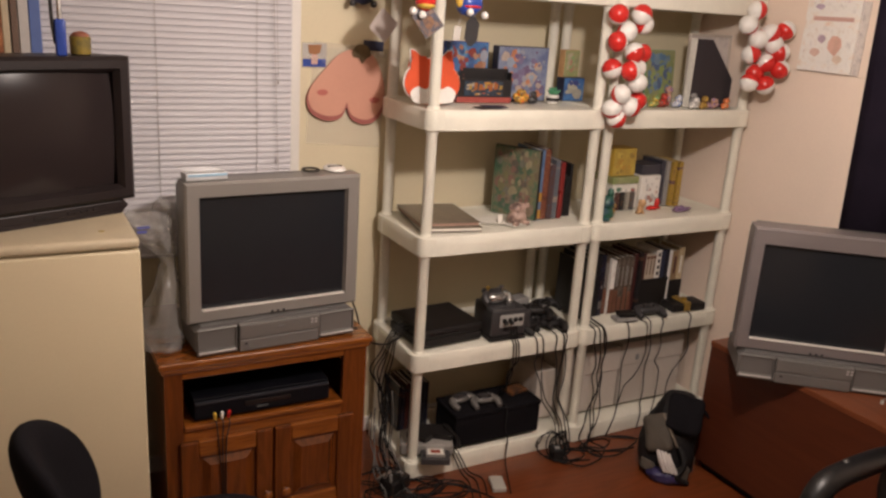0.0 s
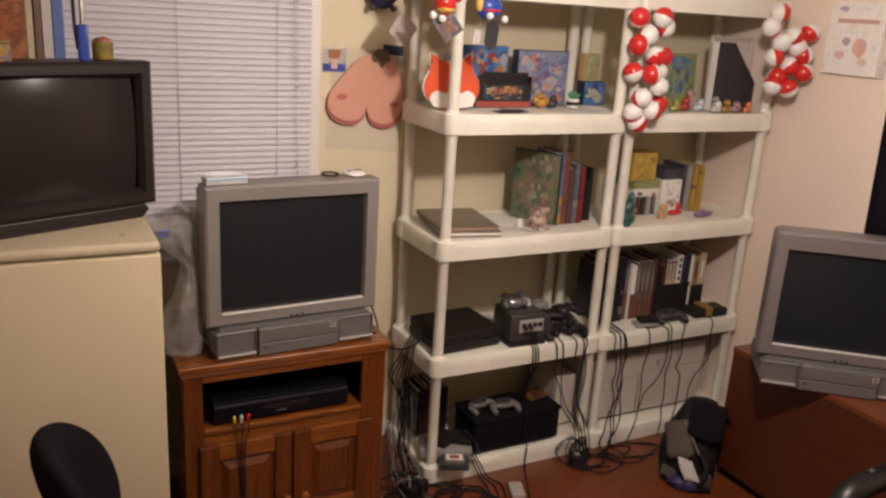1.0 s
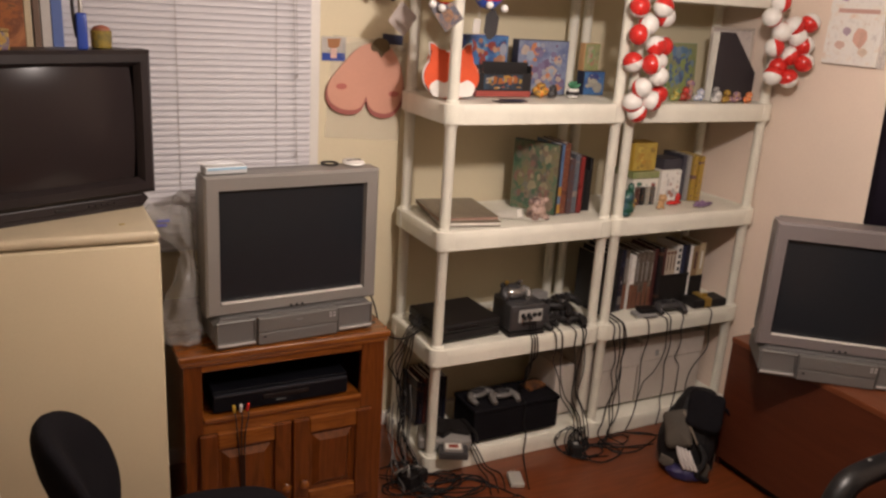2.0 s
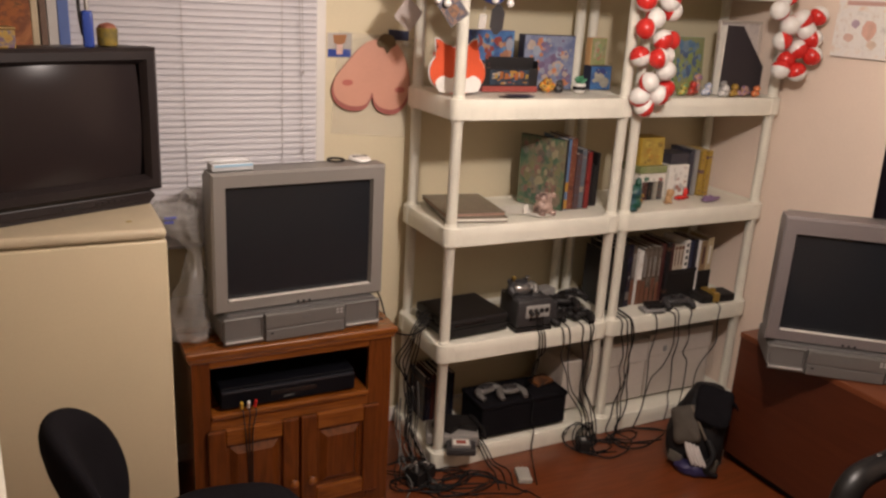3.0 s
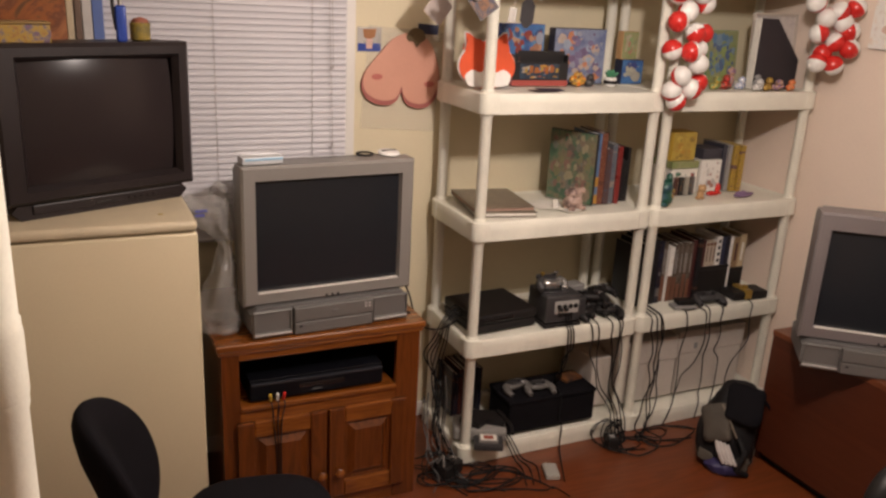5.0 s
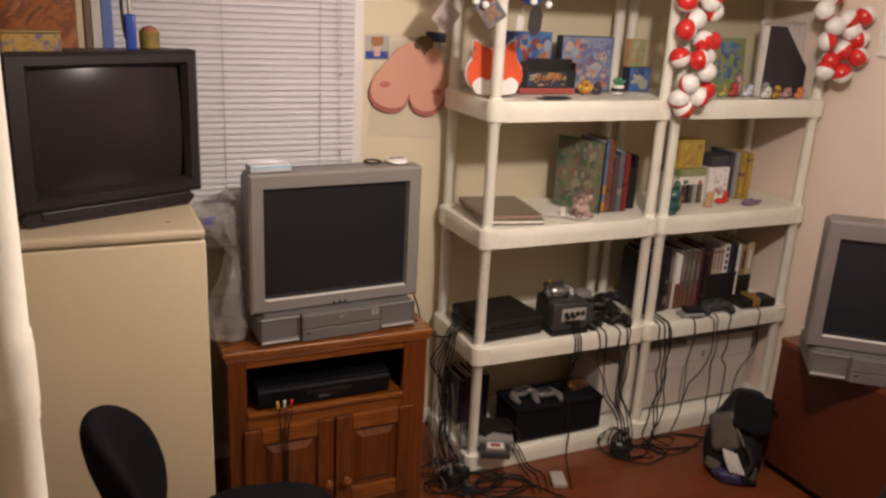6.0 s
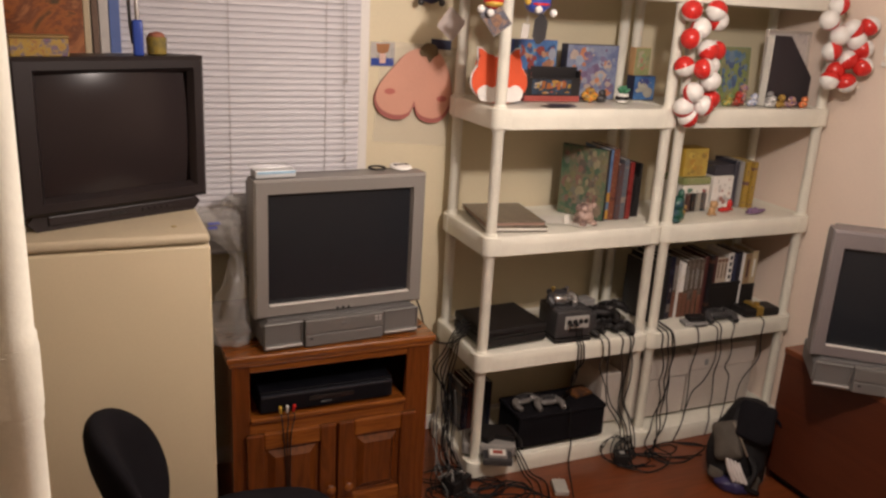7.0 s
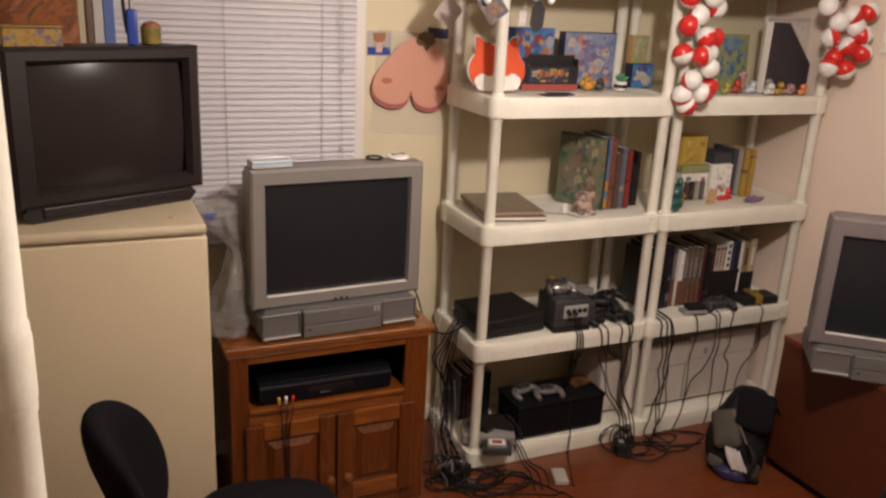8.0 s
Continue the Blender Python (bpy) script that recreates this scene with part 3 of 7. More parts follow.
# ---- refrigerator ----
def refrigerator():
    x0, x1, yf, h = -1.56, -0.962, -0.252, 1.1
    f = thing("refrigerator", T(0, 0), "almond coloured small upright refrigerator with a plain door", "refrigerator")
    part("cabinet_body", B(x0, x1 - 0.003, yf + 0.06, 0.38, 0.02, h - 0.025, 0.008), M_FRIDGE, f)
    part("top_panel", B(x0, x1, yf - 0.002, 0.385, h - 0.030, h, 0.013, 4), M_FRIDGE_D, f, smooth=40)
    part("gasket", B(x0 + 0.008, x1 - 0.01, yf + 0.045, yf + 0.06, 0.1, h - 0.035), M_GASKET, f)
    bm = bmesh.new()
    box(bm, x0, x1, yf, yf + 0.046, 0.09, h - 0.034, 0.007, 3)
    part("door", bm, M_FRIDGE, f, smooth=40)
    part("kick_plate", B(x0 + 0.01, x1 - 0.01, yf + 0.05, yf + 0.06, 0.02, 0.085, 0.003), M_BLACKPL, f)
    for x in (x0 + 0.05, x1 - 0.05):
        for y in (yf + 0.1, 0.33):
            part("foot", lathe(bmesh.new(), [(0.018, 0.0), (0.018, 0.021)], 10, Matrix.Translation((x, y, 0))), M_BLACKPL, f)
    part("hinge_cover", lathe(bmesh.new(), [(0.008, -0.001), (0.008, 0.0015), (0.004, 0.0025), (0.0, 0.0025)], 14, Matrix.Translation((-1.045, -0.17, h))), plain("yellowed_plastic_cap", (0.42, 0.31, 0.12), 0.5), f)


refrigerator()


# ---- dresser ----
def dresser():
    x0, x1, y0, y1, h = 1.105, 1.474, -1.62, -0.33, 0.55
    d = thing("dresser", T(0, 0), "low red-brown laminate dresser standing along the wall", "dresser")
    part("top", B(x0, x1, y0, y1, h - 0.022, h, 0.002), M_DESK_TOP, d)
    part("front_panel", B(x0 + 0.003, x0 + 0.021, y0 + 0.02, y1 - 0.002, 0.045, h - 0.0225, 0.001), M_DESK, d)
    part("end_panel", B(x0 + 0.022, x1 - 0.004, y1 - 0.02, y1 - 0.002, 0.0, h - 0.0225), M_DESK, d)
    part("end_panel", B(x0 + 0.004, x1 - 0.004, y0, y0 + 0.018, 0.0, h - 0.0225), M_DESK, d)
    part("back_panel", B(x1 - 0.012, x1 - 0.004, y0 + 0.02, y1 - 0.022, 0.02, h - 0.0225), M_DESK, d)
    part("plinth", B(x0 + 0.04, x0 + 0.055, y0 + 0.02, y1 - 0.022, 0.0, 0.06), M_BLACKPL, d)


dresser()


# ---- chairs ----
def star_base(c, x, y):
    bm = bmesh.new()
    for i in range(5):
        a = 2 * math.pi * i / 5 + 0.3
        tube(bm, [(x, y, 0.10), (x + 0.15 * math.cos(a), y + 0.15 * math.sin(a), 0.09), (x + 0.27 * math.cos(a), y + 0.27 * math.sin(a), 0.065)], [0.028, 0.022, 0.016], 8)
    part("star_base", bm, M_ARM, c)
    for i in range(5):
        a = 2 * math.pi * i / 5 + 0.3
        m = Matrix.Translation((x + 0.27 * math.cos(a), y + 0.27 * math.sin(a), 0.027)) @ pose(0, 0, 0, 90, 0, math.degrees(a))
        part("caster", lathe(bmesh.new(), [(0.012, -0.02), (0.026, -0.016), (0.027, 0.016), (0.012, 0.02)], 14, m), M_ARM, c, smooth=40)
    part("gas_column", lathe(bmesh.new(), [(0.025, 0.08), (0.025, 0.25), (0.016, 0.25), (0.016, 0.40)], 14, Matrix.Translation((x, y, 0))), M_ARM, c, smooth=40)


def cushion(bm, hx, hy, hz, m, power=3.0, dish=0.0, wrap=0.0):
    """A superellipse pad, domed on both faces."""
    tmp = bmesh.new()
    seg, ring = 44, 11
    rows = []
    for j in range(ring + 1):
        ph = math.pi * (j / ring - 0.5)
        row = []
        for i in range(seg):
            a = 2 * math.pi * i / seg
            ca, sa = math.cos(a), math.sin(a)
            k = (abs(ca) ** power + abs(sa) ** power) ** (-1 / power)
            rr = max(0.0, math.cos(ph)) ** 0.45
            u, v = ca * k * rr, sa * k * rr
            row.append(tmp.verts.new((u * hx, v * hy, hz * math.sin(ph) + dish * u * u + wrap * v * v)))
        rows.append(row)
    for a, b in zip(rows, rows[1:]):
        for i in range(seg):
            tmp.faces.new((a[i], a[(i + 1) % seg], b[(i + 1) % seg], b[i])).smooth = True
    tmp.faces.new(rows[0][::-1])
    tmp.faces.new(rows[-1])
    bmesh.ops.remove_doubles(tmp, verts=tmp.verts, dist=1e-5)
    return merge(bm, tmp, 0, m)


def task_chair():
    c = thing("office_chair", T(-0.878, -0.715, 0, -9), "black fabric office chair with a rounded backrest", "chair", "office chairs")
    star_base(c, 0, 0)
    part("seat", cushion(bmesh.new(), 0.19, 0.225, 0.045, pose(-0.03, 0, 0.444)), M_FABRIC, c)
    part("backrest", cushion(bmesh.new(), 0.2, 0.150, 0.036, pose(-0.351, 0.001, 0.623, 0, -106, 0), 2.2, 0.0, -0.07), M_FABRIC, c)
    part("back_bracket", tube(bmesh.new(), [(-0.05, 0, 0.385), (-0.26, 0, 0.38), (-0.355, 0, 0.45), (-0.385, 0, 0.56)], 0.02, 8), M_ARM, c)
    part("seat_plate", B(-0.1, 0.1, -0.09, 0.09, 0.375, 0.398, 0.005), M_ARM, c)


def arm_chair():
    c = thing("office_chair", T(0.745, -1.50, 0, 3), "black office chair with curved plastic armrests, grey where worn", "chair", "office chairs")
    star_base(c, 0, 0)
    part("seat", cushion(bmesh.new(), 0.24, 0.24, 0.045, pose(0.0, 0, 0.44)), M_FABRIC, c)
    part("seat_plate", B(-0.1, 0.1, -0.09, 0.09, 0.378, 0.40, 0.005), M_ARM, c)
    for s in (1, -1):
        y = 0.28 * s
        part("armrest", tube(bmesh.new(), [(-0.10, y * 0.72, 0.395), (-0.17, y * 0.98, 0.42), (-0.185, y, 0.475), (-0.165, y, 0.545), (-0.10, y, 0.583), (0.14, y, 0.583), (0.20, y, 0.55), (0.18, y * 0.98, 0.46), (0.1, y * 0.72, 0.395)], [0.02, 0.028, 0.034, 0.036, 0.033, 0.033, 0.03, 0.026, 0.02], 12), M_ARM, c)
    for x, z, q in ((-0.168, 0.568, 0.012), (-0.135, 0.600, 0.016), (-0.198, 0.530, 0.010), (-0.05, 0.613, 0.012)):
        part("worn_patch", blob(bmesh.new(), (x, 0.284, z), (q, 0.012, 0.006), 12, 8, 0, 0.5, q * 900), M_SCUFF, c)
    part("backrest", cushion(bmesh.new(), 0.2, 0.22, 0.04, pose(0.05, -0.30, 0.66, 80, 0, 0), 2.6, 0.0), M_FABRIC, c)
    part("back_bracket", tube(bmesh.new(), [(0.02, -0.05, 0.388), (0.03, -0.25, 0.385), (0.05, -0.36, 0.45), (0.05, -0.345, 0.62)], 0.02, 8), M_ARM, c)


task_chair()
arm_chair()

# ---- dark hanging on the east wall ----
def wall_hanging():
    bm = bmesh.new()
    n = 26
    lo, hi = [], []
    for i in range(n + 1):
        u = i / n
        y = -0.485 - 0.95 * u
        x = X1 - 0.012 - 0.006 * math.sin(u * 31) * min(1, u * 8)
        lo.append(bm.verts.new((x, y - 0.02, 0.62)))
        hi.append(bm.verts.new((x, y + 0.025, 2.2)))
    for i in range(n):
        bm.faces.new((lo[i], lo[i + 1], hi[i + 1], hi[i])).smooth = True
    bmesh.ops.solidify(bm, geom=bm.faces[:], thickness=0.005)
    solo("dark_curtain", bm, M_NAVY, Matrix.Identity(4), "dark navy cloth hanging flat on the wall", "curtain")


wall_hanging()


# ---- materials of the small things ----
def print_mat(name, colors, scale=18.0, rough=0.35, seed=0.0, swirl=0.25):
    """Printed card or cover: cells and swirls of a few inks, no readable picture."""
    m = bpy.data.materials.new(name)
    m.use_nodes = True
    n, l = m.node_tree.nodes, m.node_tree.links
    b = n["Principled BSDF"]
    tc = n.new("ShaderNodeTexCoord")
    mp = n.new("ShaderNodeMapping")
    mp.inputs["Location"].default_value = (seed * 1.7, seed * 2.9, seed * 0.7)
    l.new(tc.outputs["Object"], mp.inputs["Vector"])
    nz = n.new("ShaderNodeTexNoise")
    nz.inputs["Scale"].default_value = scale
    nz.inputs["Detail"].default_value = 5
    nz.inputs["Roughness"].default_value = 0.7
    nz.inputs["Distortion"].default_value = swirl
    l.new(mp.outputs["Vector"], nz.inputs["Vector"])
    ramp = n.new("ShaderNodeValToRGB")
    e = ramp.color_ramp.elements
    k = len(colors)
    e[0].position, e[0].color = 0.28, (*colors[0], 1)
    e[1].position, e[1].color = 0.72, (*colors[-1], 1)
    for i in range(1, k - 1):
        q = e.new(0.30 + 0.40 * i / (k - 1))
        q.color = (*colors[i], 1)
    l.new(nz.outputs["Fac"], ramp.inputs["Fac"])
    l.new(ramp.outputs["Color"], b.inputs["Base Color"])
    b.inputs["Roughness"].default_value = rough
    return m


def varied(name, colors, rough=0.4, prints=None):
    """One ink a piece, chosen by the object's own random number, with printed bands and fine print."""
    m = bpy.data.materials.new(name)
    m.use_nodes = True
    n, l = m.node_tree.nodes, m.node_tree.links
    b = n["Principled BSDF"]
    oi = n.new("ShaderNodeObjectInfo")

    def palette(cols, fac):
        ramp = n.new("ShaderNodeValToRGB")
        ramp.color_ramp.interpolation = "CONSTANT"
        e = ramp.color_ramp.elements
        e[0].color = (*cols[0], 1)
        e[1].position, e[1].color = 1 - 1 / len(cols), (*cols[-1], 1)
        for i in range(1, len(cols) - 1):
            e.new(i / len(cols)).color = (*cols[i], 1)
        l.new(fac, ramp.inputs["Fac"])
        return ramp.outputs["Color"]

    def math_node(op, a, v):
        q = n.new("ShaderNodeMath")
        q.operation = op
        l.new(a, q.inputs[0])
        q.inputs[1].default_value = v
        return q.outputs[0]

    base = palette(colors, oi.outputs["Random"])
    if prints:
        tc = n.new("ShaderNodeTexCoord")
        off = n.new("ShaderNodeCombineXYZ")
        l.new(math_node("MULTIPLY", oi.outputs["Random"], 73.0), off.inputs[2])
        for scale, cut, shift in (((0.0, 0.0, 26.0), 0.61, 3.7), ((110.0, 0.0, 120.0), 0.63, 11.3)):
            sc = n.new("ShaderNodeVectorMath")
            sc.operation = "MULTIPLY_ADD"
            sc.inputs[1].default_value = scale
            l.new(tc.outputs["Object"], sc.inputs[0])
            l.new(off.outputs[0], sc.inputs[2])
            band = n.new("ShaderNodeTexNoise")
            band.inputs["Scale"].default_value = 1.0
            band.inputs["Detail"].default_value = 1
            l.new(sc.outputs[0], band.inputs["Vector"])
            mix = n.new("ShaderNodeMixRGB")
            l.new(math_node("GREATER_THAN", band.outputs["Fac"], cut), mix.inputs["Fac"])
            l.new(base, mix.inputs["Color1"])
            l.new(palette(prints, math_node("FRACT", math_node("MULTIPLY", oi.outputs["Random"], shift), 1.0)), mix.inputs["Color2"])
            base = mix.outputs["Color"]
    nz = n.new("ShaderNodeTexNoise")
    nz.inputs["Scale"].default_value = 40
    mx = n.new("ShaderNodeMixRGB")
    mx.blend_type = "MULTIPLY"
    mx.inputs["Fac"].default_value = 0.35
    l.new(base, mx.inputs["Color1"])
    l.new(nz.outputs["Fac"], mx.inputs["Color2"])
    l.new(mx.outputs["Color"], b.inputs["Base Color"])
    b.inputs["Roughness"].default_value = rough
    return m


C_RED, C_ORANGE, C_YEL, C_BLUE, C_NAVY = (0.62, 0.03, 0.025), (0.75, 0.13, 0.02), (0.62, 0.40, 0.06), (0.06, 0.15, 0.42), (0.02, 0.025, 0.062)
C_WHITE, C_BLACK, C_GREY, C_GREEN, C_PURP, C_TAN, C_BROWN = (0.8, 0.78, 0.74), (0.012, 0.011, 0.012), (0.3, 0.29, 0.28), (0.06, 0.24, 0.12), (0.16, 0.09, 0.25), (0.55, 0.33, 0.16), (0.13, 0.055, 0.03)
M_RED, M_ORANGE, M_YEL, M_BLUE, M_NAVYP = plain("red_plastic", C_RED, 0.25), plain("orange_plush", C_ORANGE, 0.75), plain("yellow_plastic", C_YEL, 0.4), plain("blue_plastic", (0.03, 0.07, 0.35), 0.3), plain("navy_card", C_NAVY, 0.5)
M_WHITE, M_BLACK, M_GREY, M_GREEN, M_PURP, M_TAN = plain("white_plastic", C_WHITE, 0.3), plain("black_card", C_BLACK, 0.5), plain("grey_plastic", C_GREY, 0.45), plain("green_plastic", C_GREEN, 0.4), plain("purple_plastic", C_PURP, 0.4), plain("tan_plastic", C_TAN, 0.5)
M_GREYD = plain("dark_grey_plastic", (0.046, 0.044, 0.046), 0.4)
M_PADG = plain("pale_grey_pad", (0.15, 0.14, 0.132), 0.3)
M_SLATE = plain("slate_case_plastic", (0.052, 0.050, 0.066), 0.45)
M_PAPER = plain("white_paper", (0.78, 0.75, 0.68), 0.8)
M_PINK = mat("pink_foam_board", (0.69, 0.355, 0.255), 0.6, scale=5, var=0.05, fine=120, bump=0.03)
M_PINKD = mat("dark_pink_foam_board", (0.42, 0.13, 0.11), 0.6, scale=5, var=0.08)
M_LEAF = mat("olive_brown_board", (0.16, 0.11, 0.05), 0.7, scale=20, var=0.2)
M_CABLE = plain("black_cable", (0.008, 0.0075, 0.008), 0.6, spec=0.25)
M_CABLEG = plain("grey_cable", (0.10, 0.095, 0.09), 0.5)
M_GOLD = plain("gold_plastic", (0.5, 0.33, 0.08), 0.3, metal=0.6)
M_METAL = plain("brushed_metal", (0.5, 0.48, 0.45), 0.35, metal=0.9)
P_BLUE = print_mat("printed_blue_card", [C_NAVY, (0.04, 0.10, 0.26), (0.06, 0.16, 0.36), (0.1, 0.24, 0.42)], 12, 0.3, 1)
P_GREYBLUE = print_mat("printed_grey_blue_card", [(0.06, 0.07, 0.16), (0.13, 0.16, 0.28), (0.22, 0.26, 0.36), (0.12, 0.12, 0.22)], 10, 0.3, 2)
P_DARK = print_mat("printed_dark_card", [C_BLACK, (0.02, 0.03, 0.05), (0.03, 0.06, 0.1), C_BLACK], 30, 0.35, 3)
P_GREENISH = print_mat("printed_green_card", [(0.10, 0.18, 0.08), (0.22, 0.26, 0.10), (0.3, 0.3, 0.15), (0.14, 0.16, 0.1)], 14, 0.35, 4)
P_COVER = print_mat("printed_book_cover", [(0.04, 0.085, 0.055), (0.085, 0.15, 0.09), (0.20, 0.17, 0.11), (0.10, 0.07, 0.05)], 16, 0.3, 5)
P_YEL = print_mat("printed_yellow_card", [(0.50, 0.35, 0.06), (0.50, 0.36, 0.07), (0.44, 0.30, 0.06), (0.32, 0.20, 0.05)], 14, 0.35, 6)
P_WHITE = print_mat("printed_white_card", [(0.5, 0.47, 0.45), (0.74, 0.72, 0.68), C_WHITE, (0.74, 0.7, 0.64), (0.55, 0.4, 0.34)], 26, 0.4, 7)
P_CANVAS = print_mat("painted_orange_canvas", [(0.035, 0.04, 0.02), (0.10, 0.05, 0.02), (0.36, 0.11, 0.025), (0.16, 0.05, 0.02), (0.42, 0.16, 0.06), (0.12, 0.04, 0.015)], 5.5, 0.5, 8, 1.2)
P_PASTEL = print_mat("printed_pastel_sheet", [(0.55, 0.46, 0.5), (0.76, 0.72, 0.68), C_WHITE, (0.77, 0.7, 0.62), (0.74, 0.5, 0.38)], 20, 0.55, 9)
P_DARK3 = print_mat("printed_tag_card", [(0.26, 0.25, 0.28), (0.04, 0.04, 0.07), (0.05, 0.045, 0.06), (0.22, 0.12, 0.07), (0.05, 0.05, 0.08)], 38, 0.4, 4)
P_BACKING = print_mat("faded_backing_sheet", [(0.3, 0.26, 0.28), (0.55, 0.5, 0.47), (0.66, 0.6, 0.55), (0.4, 0.34, 0.36)], 30, 0.5, 4)
P_DARK2 = print_mat("brown_orange_print", [C_BLACK, (0.06, 0.03, 0.02), (0.22, 0.09, 0.03), (0.05, 0.03, 0.02)], 30, 0.4, 5)
P_MULTI = print_mat("painted_toy", [C_RED, C_ORANGE, C_YEL, C_BROWN, C_BLUE], 60, 0.4, 10)
P_GREYTOY = print_mat("painted_grey_toy", [(0.03, 0.02, 0.02), (0.2, 0.13, 0.11), (0.5, 0.36, 0.3), (0.08, 0.04, 0.04)], 34, 0.45, 11)
P_DKBOOK = print_mat("worn_dark_cover", [(0.10, 0.078, 0.055), (0.20, 0.16, 0.115), (0.15, 0.12, 0.09), (0.24, 0.19, 0.14)], 12, 0.3, 12)
V_SPINE = varied("case_spine", [C_BLACK, (0.09, 0.035, 0.028), (0.13, 0.12, 0.115), (0.05, 0.025, 0.02), (0.4, 0.37, 0.31), (0.16, 0.08, 0.055), (0.03, 0.032, 0.05), (0.03, 0.03, 0.03), (0.07, 0.06, 0.055)], 0.4, [(0.32, 0.30, 0.26), (0.045, 0.06, 0.065), (0.17, 0.05, 0.04), (0.22, 0.11, 0.05), (0.14, 0.13, 0.13), (0.25, 0.22, 0.2)])
V_DARK = varied("dark_case_spine", [(0.010, 0.010, 0.022), (0.014, 0.012, 0.016), (0.012, 0.012, 0.014), (0.07, 0.014, 0.011), (0.012, 0.013, 0.028)], 0.4, [(0.03, 0.03, 0.06), (0.11, 0.05, 0.03), (0.02, 0.02, 0.03)])
V_YEL = varied("yellow_case_spine", [(0.52, 0.33, 0.04), (0.45, 0.29, 0.05)], 0.4, [(0.5, 0.46, 0.4), (0.16, 0.08, 0.10), (0.42, 0.16, 0.05)])
V_DULL = varied("muted_book_spine", [(0.12, 0.13, 0.15), (0.09, 0.05, 0.05)], 0.5, [(0.3, 0.24, 0.2), (0.16, 0.05, 0.04), (0.06, 0.09, 0.14)])
V_RUST = varied("rust_book_spine", [(0.18, 0.055, 0.03), (0.2, 0.065, 0.035)], 0.5, [(0.10, 0.03, 0.02), (0.3, 0.16, 0.08)])
M_NYLON = mat("black_nylon", (0.010, 0.009, 0.010), 0.65, scale=15, var=0.2, fine=300, bump=0.25, spec=0.3)
M_BAG = bpy.data.materials.new("thin_white_plastic_film")
M_BAG.use_nodes = True
_b = M_BAG.node_tree.nodes["Principled BSDF"]
_b.inputs["Base Color"].default_value = (0.46, 0.445, 0.43, 1)
_b.inputs["Roughness"].default_value = 0.3
_b.inputs["Alpha"].default_value = 0.33
M_CLEAR = bpy.data.materials.new("clear_plastic_sleeve")
M_CLEAR.use_nodes = True
_b = M_CLEAR.node_tree.nodes["Principled BSDF"]
_b.inputs["Base Color"].default_value = (0.8, 0.78, 0.72, 1)
_b.inputs["Roughness"].default_value = 0.15
_b.inputs["Alpha"].default_value = 0.12

M_FILM = bpy.data.materials.new("milky_plastic_film")
M_FILM.use_nodes = True
_b = M_FILM.node_tree.nodes["Principled BSDF"]
_b.inputs["Base Color"].default_value = (0.72, 0.69, 0.66, 1)
_b.inputs["Roughness"].default_value = 0.25
_b.inputs["Alpha"].default_value = 0.5

Z4, Z3, Z2, Z1 = 1.390, 0.950, 0.510, 0.082


def carton(name, m, w, d, h, label, category, front, side, extra=None, r=0.0015):
    """A printed box, front at y=0: body with a separate printed front face."""
    c = thing(name, m, label, category)
    part("body", B(-w / 2, w / 2, 0.001, d, 0, h, r), side, c)
    part("front_print", B(-w / 2 + 0.002, w / 2 - 0.002, -0.0008, 0.001, 0.002, h - 0.002), front, c)
    if extra:
        art(c, w - 0.016, h - 0.016, 0.008, -0.0008, *extra)
    return c


def book(name, m, w, d, h, cover, label, category="book", pages=M_PAPER, group=""):
    """An upright book with its spine at y=0, w thick, d deep: two boards, spine and a block of pages."""
    b = thing(name, m, label, category, group)
    bm = bmesh.new()
    t = min(0.003, w * 0.2)
    box(bm, -w / 2, -w / 2 + t, 0, d, 0, h, 0.0007, 1)
    box(bm, w / 2 - t, w / 2, 0, d, 0, h, 0.0007, 1)
    box(bm, -w / 2 + t, w / 2 - t, 0, t, 0, h, 0.0005, 1)
    part("cover", bm, cover, b)
    part("page_block", B(-w / 2 + t, w / 2 - t, t, d - 0.004, 0.003, h - 0.003), pages, b)
    return b


def figure(m, blobs, material, label, seed=1):
    """A small toy of a few rounded lumps, as one plain mesh."""
    bm = bmesh.new()
    for c, s in blobs:
        blob(bm, c, s, 12, 8, 0, 0.35, seed)
    return solo("toy_figure", bm, material, m, label, "toy")


def art(parent, w, h, z0, y, colors, seed, n=14, big=0.3, name="artwork"):
    """Abstract printed shapes on a front face: overlapping uneven patches, each a hair above the last."""
    rr = random.Random(seed)
    bm = bmesh.new()
    for i in range(n + min(n, 24)):
        k = big * (1 - 0.7 * i / n) if i < n else rr.uniform(0.05, 0.13)
        cx, cz = rr.uniform(-0.5 + k * 0.4, 0.5 - k * 0.4) * w, z0 + h * rr.uniform(k * 0.45, 1 - k * 0.45)
        m_ = rr.randint(5, 9)
        pts = []
        for j in range(m_):
            a = 2 * math.pi * j / m_ + rr.uniform(-0.2, 0.2)
            q = k * rr.uniform(0.35, 0.62)
            pts.append((max(-w / 2, min(w / 2, cx + q * w * math.cos(a))), max(z0, min(z0 + h, cz + q * h * math.sin(a)))))
        slab(bm, pts, 0, 0.0002 + 0.00004 * i, pose(0, y, 0, 90), i % len(colors))
    return tagged(part(name, bm, [ink(c_) for c_ in colors], parent), kind="stuff")


INKS = {}


def ink(c_):
    if c_ not in INKS:
        INKS[c_] = plain("printing_ink", c_, 0.4, var=0.12, scale=40)
    return INKS[c_]


